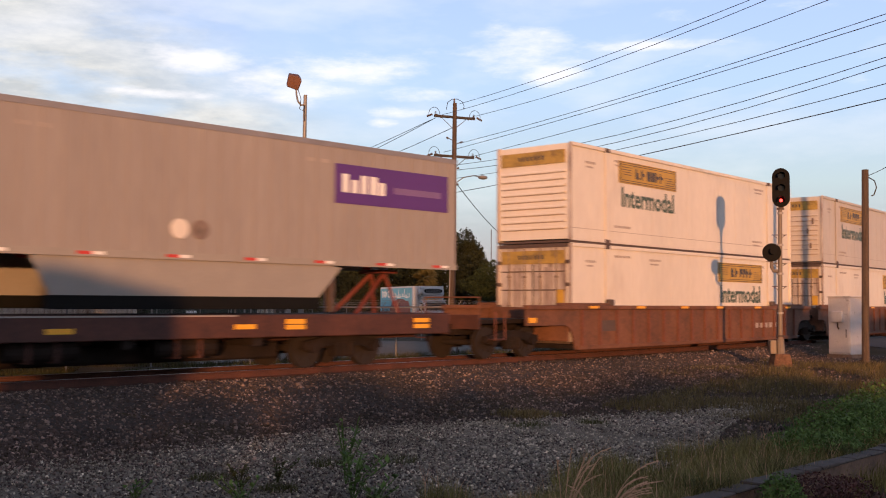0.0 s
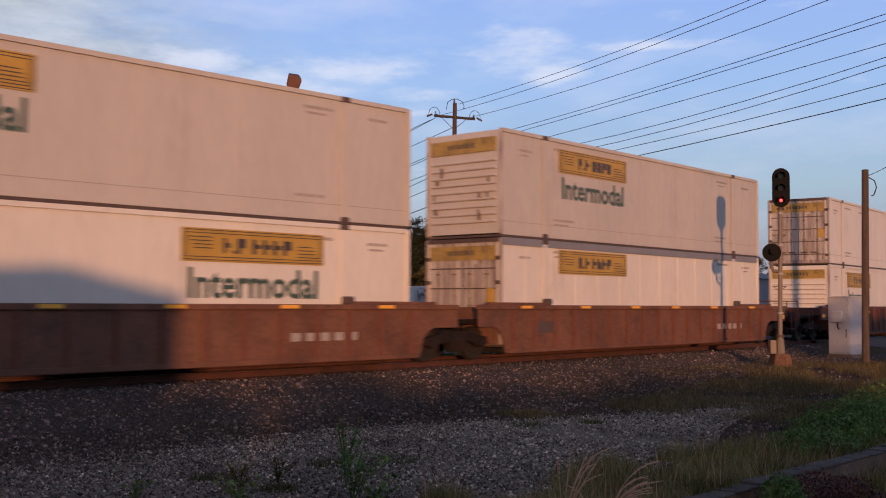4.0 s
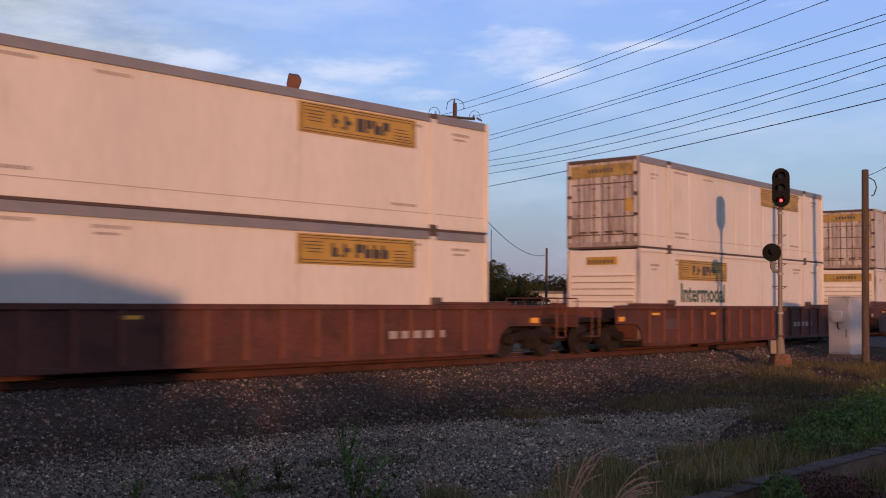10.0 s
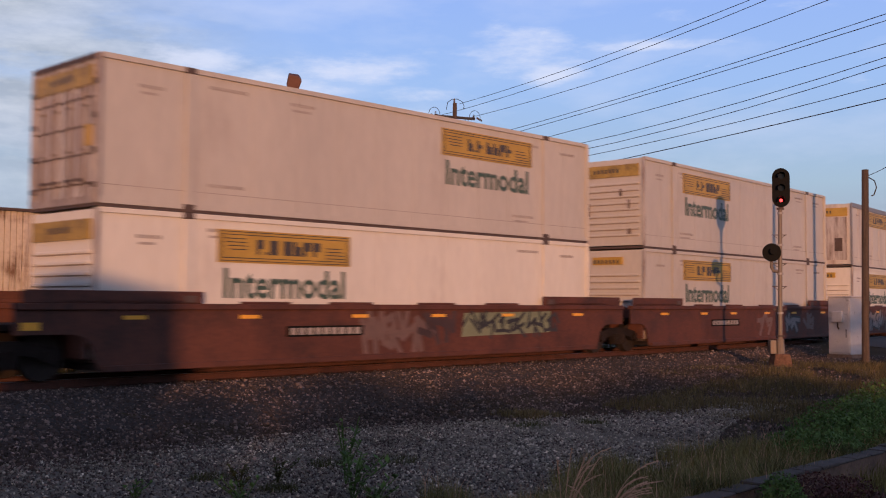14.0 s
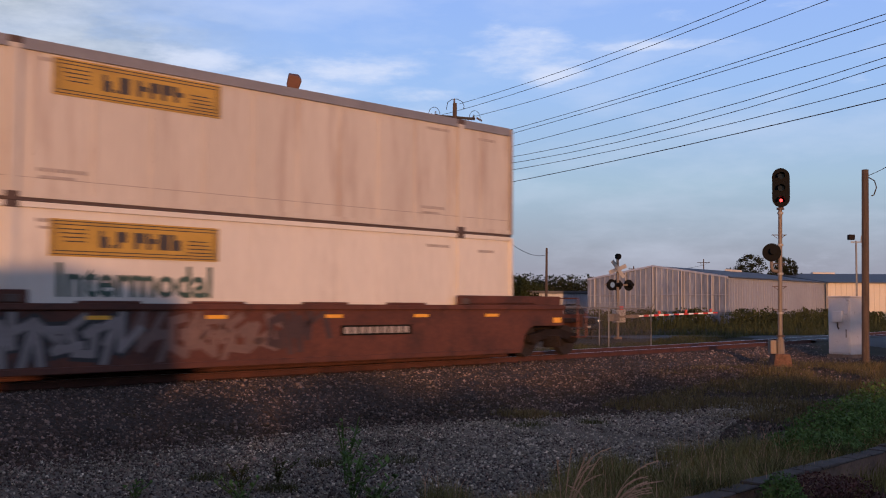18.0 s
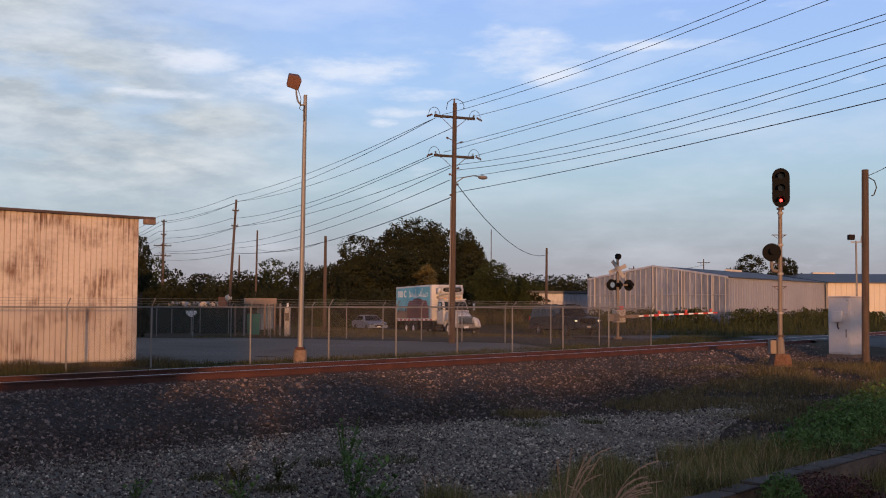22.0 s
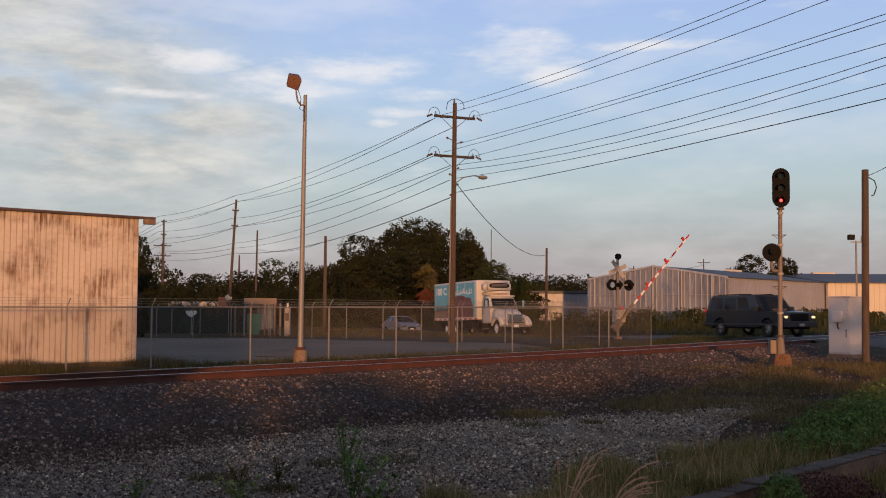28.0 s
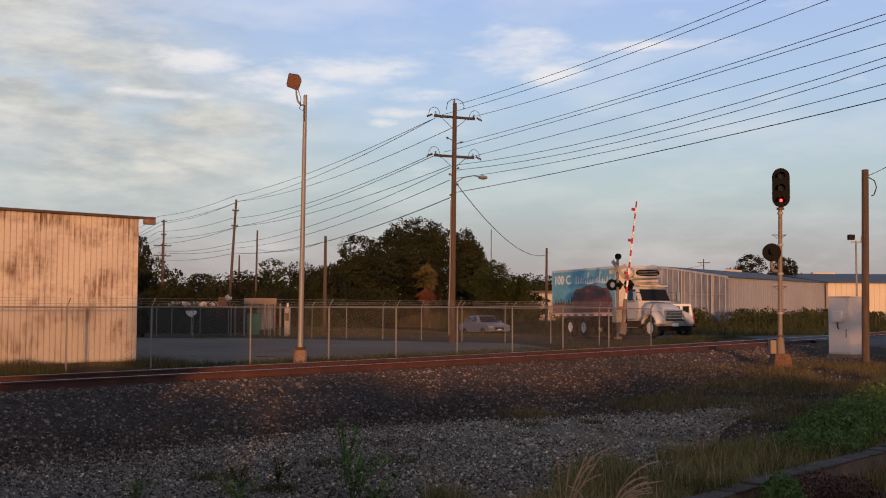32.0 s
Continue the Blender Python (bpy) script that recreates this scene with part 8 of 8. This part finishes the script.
    for s in (-1, 1):
        bm = bmesh.new()
        rings = []
        for k in range(13):
            a = math.pi * (0.04 + 0.92 * k / 12)
            ca, sa = math.cos(a), math.sin(a)
            rings.append([bm.verts.new((3.72 + ca * r, s * y, 0.62 + sa * r * 0.98)) for r, y in ((0.56, 1.14), (0.62, 1.17), (0.68, 1.13), (0.76, 0.92), (0.78, 0.66), (0.56, 0.66))])
        for a, b in zip(rings, rings[1:]):
            for i in range(6):
                j = (i + 1) % 6
                bm.faces.new((a[i], a[j], b[j], b[i]))
        bm.faces.new(rings[0])
        bm.faces.new(rings[-1][::-1])
        bmesh.ops.recalc_face_normals(bm, faces=list(bm.faces))
        part("fender", bm, M_TRUCK_WHITE, c, smooth=True)
        part("wheel_well", bevelled(boxes((3.16, 4.2, *sorted((s * 0.6, s * 0.92)), 0.62, 1.1)), 0.02), M_BLACK, c)
        door = part("cab_door", bevelled(boxes((1.68, 2.7, *sorted((s * 0.99, s * 1.02)), 0.95, 1.86)), 0.012), M_TRUCK_WHITE, c)
        part("door_handle", boxes((1.78, 1.94, *sorted((s * 1.02, s * 1.035)), 1.5, 1.54)), M_BLACK, door)
        part("door_seam", boxes((1.655, 1.675, *sorted((s * 0.985, s * 1.006)), 0.95, 1.86)), M_DARK_INK, door)
        part("side_window", pane((1.62, s * 1.0, 1.8), (2.8, s * 1.0, 1.8), (2.34, s * 0.9, 2.62), (1.62, s * 0.9, 2.62), 0.1, 0.84, 0.12, 0.82, 0.012) if s < 0 else
             pane((2.8, 1.0, 1.8), (1.62, 1.0, 1.8), (1.62, 0.9, 2.62), (2.34, 0.9, 2.62), 0.16, 0.9, 0.12, 0.82, 0.012), M_GLASS, c)
        mir = part("mirror", bevelled(boxes((2.78, 2.9, *sorted((s * 1.28, s * 1.44)), 1.82, 2.36)), 0.03), M_CHROME, c, "tall chrome mirror")
        part("mirror_arm", boxes((2.72, 2.76, *sorted((s * 0.92, s * 1.3)), 2.28, 2.31), (2.72, 2.76, *sorted((s * 0.96, s * 1.3)), 1.9, 1.93)), M_BLACK, mir)
        part("fuel_tank", bevelled(boxes((1.3, 2.75, *sorted((s * 0.62, s * 1.04)), 0.42, 0.86)), 0.1, 2), M_BLACK, c)
        part("cab_step", boxes((1.75, 2.6, *sorted((s * 0.98, s * 1.1)), 0.5, 0.54)), M_GALV, c)
        lamp_box("headlight", c, 4.02, 4.2, *sorted((s * 0.66, s * 0.98)), 1.0, 1.2, M_CHROME)
        lamp_box("marker_lamp", c, 4.0, 4.12, *sorted((s * 0.98, s * 1.06)), 0.98, 1.08, M_REFLECT)
    part("windscreen", pane((2.86, -0.98, 1.78), (2.86, 0.98, 1.78), (2.44, 0.9, 2.58), (2.44, -0.9, 2.58), 0.05, 0.95, 0.12, 0.86, 0.012), M_GLASS, c)
    part("windscreen_post", pane((2.86, -0.98, 1.78), (2.86, 0.98, 1.78), (2.44, 0.9, 2.58), (2.44, -0.9, 2.58), 0.49, 0.51, 0.12, 0.86, 0.02), M_BLACK, c)
    gr = part("grille", bevelled(boxes((4.2, 4.27, -0.56, 0.56, 0.92, 1.42)), 0.03), M_CHROME, c, "chrome grille surround")
    part("grille_opening", boxes(*[(4.27, 4.276, -0.48, 0.48, 0.98 + 0.075 * i, 1.035 + 0.075 * i) for i in range(5)]), M_BLACK, gr)
    part("bumper", bevelled(boxes((4.12, 4.36, -1.16, 1.16, 0.6, 0.86)), 0.05, 2), M_GALV, c, "grey steel bumper")
    part("valance", bevelled(boxes((4.05, 4.3, -1.05, 1.05, 0.36, 0.6)), 0.03), M_BLACK, c)
    part("front_plate", boxes((4.36, 4.37, -0.18, 0.18, 0.58, 0.74)), M_SIGN_WHITE, c)
    part("frame", boxes((-5.3, 4.1, -0.45, 0.45, 0.6, 1.0)), M_BLACK, c)
    part("side_guard", boxes((-1.6, 1.2, -1.12, -1.06, 0.5, 1.1), (-1.6, 1.2, 1.06, 1.12, 0.5, 1.1)), M_BLACK, c, "black box under the floor")
    part("cab_visor", bevelled(boxes((2.25, 2.62, -0.88, 0.88, 2.6, 2.67)), 0.02), M_TRUCK_WHITE, c)
    for y in (-0.6, -0.3, 0, 0.3, 0.6):
        lamp_box("roof_lamp", c, 2.15, 2.27, y - 0.05, y + 0.05, 2.65, 2.72, M_REFLECT)
    for x in (-3.6, -2.25):
        for s in (-1, 1):
            wheel(c, x, s * 1.0, 0.5, 0.46, M_SIGN_WHITE, "truck")
            part("mud_flap", boxes((x - 0.62, x - 0.6, *sorted((s * 0.8, s * 1.2)), 0.3, 0.95)), M_BLACK, c)
    for s in (-1, 1):
        wheel(c, 3.8, s * 1.02, 0.5, 0.28, M_SIGN_WHITE, "truck")
    return c


HUNDRED = text_mesh("100 C", 0.72, M_SIGN_WHITE)


def car_body(name, label, paint, W, pts, wells, floor, green, win, tag, wheel_r, rim, cabin_w, trims=True, glass_rows=()):
    """A car from a side outline, a tapered cabin and windows on its slopes."""
    c = thing(name, label, "car")
    bm = bmesh.new()
    prism(bm, side_profile(pts, [(x, r) for x, r in wells], floor), -W / 2, W / 2)
    part("body", bevelled(bm, 0.05, 2), paint, c)
    x0, x1, x2, x3, z0, z1 = green
    bm = bmesh.new()
    frustum(bm, x0, x1, x2, x3, z0, z1, W * 0.97, cabin_w)
    part("cabin", bevelled(bm, 0.05, 2), paint, c)
    wl, wt = W * 0.97 / 2, cabin_w / 2
    part("windscreen", pane((x3, -wl, z0), (x3, wl, z0), (x2, wt, z1), (x2, -wt, z1), 0.06, 0.94, 0.08, 0.9), M_GLASS, c)
    part("rear_window", pane((x0, wl, z0), (x0, -wl, z0), (x1, -wt, z1), (x1, wt, z1), 0.08, 0.92, 0.12, 0.88), M_GLASS, c)
    for u0, u1 in win:
        part("side_window", pane((x0, -wl, z0), (x3, -wl, z0), (x2, -wt, z1), (x1, -wt, z1), u0, u1, 0.12, 0.86), M_GLASS, c)
        part("side_window", pane((x3, wl, z0), (x0, wl, z0), (x1, wt, z1), (x2, wt, z1), 1 - u1, 1 - u0, 0.12, 0.86), M_GLASS, c)
    part("underbody", boxes((min(x for x, z in pts) + 0.2, max(x for x, z in pts) - 0.2, -W * 0.4, W * 0.4, floor - 0.08, floor + 0.25)), M_BLACK, c)
    for x, r in wells:
        for s in (-1, 1):
            wheel(c, x, s * (W / 2 - 0.14), wheel_r, 0.24, rim, tag)
    return c


def suv():
    W = 2.03
    c = car_body("suv", "large dark blue-grey suv with its headlights on", M_CAR_DARK, W,
                 [(-2.85, 0.55), (-2.88, 1.2), (1.1, 1.25), (1.4, 1.22), (2.7, 1.14), (2.85, 0.95), (2.85, 0.5)], [(1.75, 0.5), (-1.75, 0.5)], 0.45,
                 (-2.86, -2.6, 0.75, 1.4, 1.2, 1.97), [(0.05, 0.3), (0.34, 0.56), (0.6, 0.8)], "suv", 0.41, M_CHROME, 1.66)
    part("front_bumper", bevelled(boxes((2.75, 3.0, -1.0, 1.0, 0.45, 0.72)), 0.04), M_CAR_DARK, c)
    part("rear_bumper", bevelled(boxes((-3.0, -2.8, -1.0, 1.0, 0.45, 0.68)), 0.04), M_CAR_DARK, c)
    part("grille", bevelled(boxes((2.82, 2.88, -0.55, 0.55, 0.74, 1.08)), 0.02), M_BLACK, c)
    for s in (-1, 1):
        lamp_box("headlight", c, 2.8, 2.89, *sorted((s * 0.76, s * 0.9)), 0.87, 0.97, M_HEADLIGHT, "glowing headlight")
        lamp_box("mirror", c, 0.95, 1.15, *sorted((s * 1.0, s * 1.25)), 1.2, 1.42, M_CAR_DARK)
        part("side_step", boxes((-1.2, 1.2, *sorted((s * 0.9, s * 1.06)), 0.38, 0.46)), M_BLACK, c)
        part("roof_rack", boxes((-2.2, 0.3, *sorted((s * 0.66, s * 0.7)), 1.98, 2.03)), M_BLACK, c)
        part("body_trim", boxes((-2.85, 2.7, *sorted((s * 1.01, s * 1.022)), 0.55, 0.62)), M_DARK_TRIM, c)
        lamp_box("tail_lamp", c, -2.9, -2.84, *sorted((s * 0.85, s * 1.0)), 0.95, 1.3, M_TAIL)
    part("plate", boxes((3.0, 3.005, -0.15, 0.15, 0.5, 0.62)), M_OLD_WHITE, c)
    return c


def sedan():
    W = 1.76
    c = car_body("sedan", "silver-blue sedan waiting behind the truck", M_CAR_SILVER, W,
                 [(-2.3, 0.45), (-2.33, 0.85), (-1.7, 0.98), (0.9, 0.95), (2.1, 0.78), (2.32, 0.62), (2.33, 0.35)], [(1.45, 0.38), (-1.4, 0.38)], 0.3,
                 (-1.75, -0.95, 0.25, 1.05, 0.92, 1.43), [(0.08, 0.42), (0.46, 0.86)], "sedan", 0.32, M_CHROME, 1.3)
    part("grille", boxes((2.3, 2.345, -0.35, 0.35, 0.45, 0.6)), M_BLACK, c)
    for s in (-1, 1):
        lamp_box("headlight", c, 2.2, 2.31, *sorted((s * 0.5, s * 0.85)), 0.58, 0.72, M_CHROME)
        lamp_box("mirror", c, 0.7, 0.85, *sorted((s * 0.86, s * 1.02)), 0.92, 1.05, M_CAR_SILVER)
        lamp_box("tail_lamp", c, -2.36, -2.3, *sorted((s * 0.5, s * 0.85)), 0.68, 0.85, M_TAIL)
    part("plate", boxes((2.34, 2.35, -0.15, 0.15, 0.4, 0.5)), M_SIGN_WHITE, c)
    return c


def pickup():
    W = 2.0
    c = car_body("pickup_truck", "white extended-cab pickup with a white canopy over its bed", M_CAR_WHITE, W,
                 [(-2.95, 0.6), (-2.95, 1.25), (1.2, 1.25), (1.5, 1.22), (2.75, 1.1), (2.95, 0.9), (2.95, 0.5)], [(1.95, 0.5), (-1.75, 0.5)], 0.48,
                 (-0.75, -0.65, 0.95, 1.65, 1.22, 1.92), [(0.06, 0.28), (0.36, 0.78)], "pickup", 0.4, M_CHROME, 1.62)
    bm = bmesh.new()
    frustum(bm, -2.93, -2.88, -0.82, -0.78, 1.25, 2.0, 1.92, 1.7)
    can = part("canopy", bevelled(bm, 0.04), M_CAR_WHITE, c, "white bed canopy")
    for s in (-1, 1):
        a, b, d, e = ((-2.93, s * 0.96, 1.25), (-0.78, s * 0.96, 1.25), (-0.82, s * 0.85, 2.0), (-2.88, s * 0.85, 2.0))
        q = (a, b, d, e) if s < 0 else (b, a, e, d)
        part("canopy_hatch", pane(*q, 0.08, 0.92, 0.3, 0.85), M_CAR_WHITE, can)
        part("hatch_line", pane(*q, 0.06, 0.94, 0.24, 0.28, 0.008), M_DARK_INK, can)
        part("hatch_line", pane(*q, 0.06, 0.94, 0.87, 0.9, 0.008), M_DARK_INK, can)
        lamp_box("tail_lamp", c, -2.99, -2.93, *sorted((s * 0.82, s * 0.99)), 0.85, 1.2, M_TAIL, "red tail lamp")
        lamp_box("mirror", c, 1.2, 1.4, *sorted((s * 1.0, s * 1.28)), 1.25, 1.5, M_BLACK)
        lamp_box("headlight", c, 2.85, 2.97, *sorted((s * 0.6, s * 0.95)), 0.8, 1.0, M_CHROME)
        part("rear_pane", boxes((-2.945, -2.925, *sorted((s * 0.12, s * 0.62)), 1.4, 1.85)), M_GLASS, can)
        part("door_badge", boxes((0.3, 0.8, *sorted((s * 1.0, s * 1.008)), 0.9, 1.02)), M_TAIL, c)
    part("rear_bumper", bevelled(boxes((-3.12, -2.95, -0.98, 0.98, 0.5, 0.72)), 0.03), M_BLACK, c)
    part("front_bumper", bevelled(boxes((2.88, 3.08, -0.98, 0.98, 0.45, 0.7)), 0.03), M_CHROME, c)
    part("plate", boxes((-3.13, -3.12, -0.15, 0.15, 0.54, 0.68)), M_SIGN_WHITE, c)
    return c


TRUCK, SUV, SEDAN, PICKUP = box_truck(), suv(), sedan(), pickup()
TRUCK.scale = (1.08, 1.08, 1.08)
SUV.scale = (0.96, 0.98, 1.0)
SEDAN.scale = (1.03, 1.02, 1.06)
PICKUP.scale = (0.96, 0.97, 1.0)
LANE = 1.7
# seconds and place along the road, which grows towards the crossing
ROUTES = {
    "truck": (TRUCK, -LANE, 1, [(0, -29.7), (17, -29.7), (19, -29.1), (21, -27.2), (23, -24.9), (24.5, -23.6), (28, -18.2), (29, -14.8), (30, -10.7), (31, -5.9), (32, -0.5)]),
    "suv": (SUV, -LANE, 1, [(0, -7.2), (25.3, -7.2), (26.2, -4.4), (27.5, 7.3), (28, 10.7), (28.5, 14.3), (29, 18.3), (30, 26.5), (32, 44.0)]),
    "sedan": (SEDAN, -LANE, 1, [(0, -47.0), (17, -47.0), (19, -46.2), (21, -43.4), (24.5, -37.9), (28, -34.1), (30, -26.6), (32, -18.4)]),
    "pickup": (PICKUP, 4.7, -1, [(0, 190.0), (28, 19.5), (29.5, 10.7), (30, 7.9), (30.5, 4.8), (31, 1.2), (31.5, -2.5), (32, -6.4)]),
}


def route_at(rows, t):
    for (a, u), (b, v) in zip(rows, rows[1:]):
        if t <= b:
            return u + (v - u) * (t - a) / (b - a)
    return rows[-1][1]


def road_pose(u, w, way):
    p = road_point(u, w, road_height(u) - 0.006 * abs(w))
    slope = (road_height(u + way * 1.5) - road_height(u - way * 1.5)) / 3
    d = ROAD_D * way
    return Matrix.Translation(p) @ Matrix.Rotation(math.atan2(d.y, d.x), 4, "Z") @ Matrix.Rotation(-math.atan(slope), 4, "Y")


def drive(tag):
    car, lane, way, rows = ROUTES[tag]
    times = sorted({t for t, _ in rows} | {rows[0][0] + 0.5 * k for k in range(65) if 17 <= 0.5 * k})
    walk(car, [(t, road_pose(route_at(rows, t), lane, way)) for t in times if t <= 32])


def roll_wheel(w, r, tag):
    car, lane, way, rows = ROUTES[tag]
    home = w.matrix_basis.copy()
    start = 26.5 if tag == "pickup" else 16.0
    keys, last, t = [(0.0, home)], None, start
    u0 = route_at(rows, start)
    while t <= 32.0:
        keys.append((t, home @ Matrix.Rotation((route_at(rows, t) - u0) * way / r, 4, "Y")))
        t = round(t + 1 / 30, 4)
    # keep a key only where the wheel has turned enough since the last one
    out, turned = [keys[0]], 0.0
    for (ta, ma), (tb, mb) in zip(keys, keys[1:]):
        turned += abs(route_at(rows, tb) - route_at(rows, max(ta, start))) / r
        if turned > 0.9 or tb >= 31.95 or tb == start:
            out.append((tb, mb))
            turned = 0.0
    walk(w, out)


def spin(w, run, x):
    """Turn a wheelset while its car passes the eye, with less than a quarter turn between keys."""
    home = w.matrix_basis.copy()
    r = 0.42
    t0 = max(0.0, (run + x - 66) / V_TRAIN)
    t1 = min(32.0, max(0.3, (run + x - 4) / V_TRAIN))
    step = 1.2 * r / V_TRAIN
    rows, t, a = [], t0, 0.0
    if t0 > 0:
        rows.append((0.0, home))
    while t < t1:
        rows.append((t, home @ Matrix.Rotation(-a, 4, "Y")))
        t += 0.06
        a += 0.06 * V_TRAIN / r
    rows.append((32.0, rows[-1][1]))
    walk(w, rows)


GATE_TURNS = [(0, 2), (22.0, 2), (22.5, 2.5), (23, 4.0), (24, 11), (25, 20), (27.5, 42), (28, 46), (29, 54), (30, 62), (31, 72), (32, 82)]


def motions():
    for ob, run, z in moving:
        ride(ob, run, z)
    for w, run, x in wheelsets:
        spin(w, run, x)
    for tag in ROUTES:
        drive(tag)
    for w, r, tag in wheels:
        roll_wheel(w, r, tag)
    home = arm.matrix_basis.copy()
    walk(arm, [(t, home @ Matrix.Rotation(radians(-a), 4, "Y")) for t, a in GATE_TURNS])


motions()
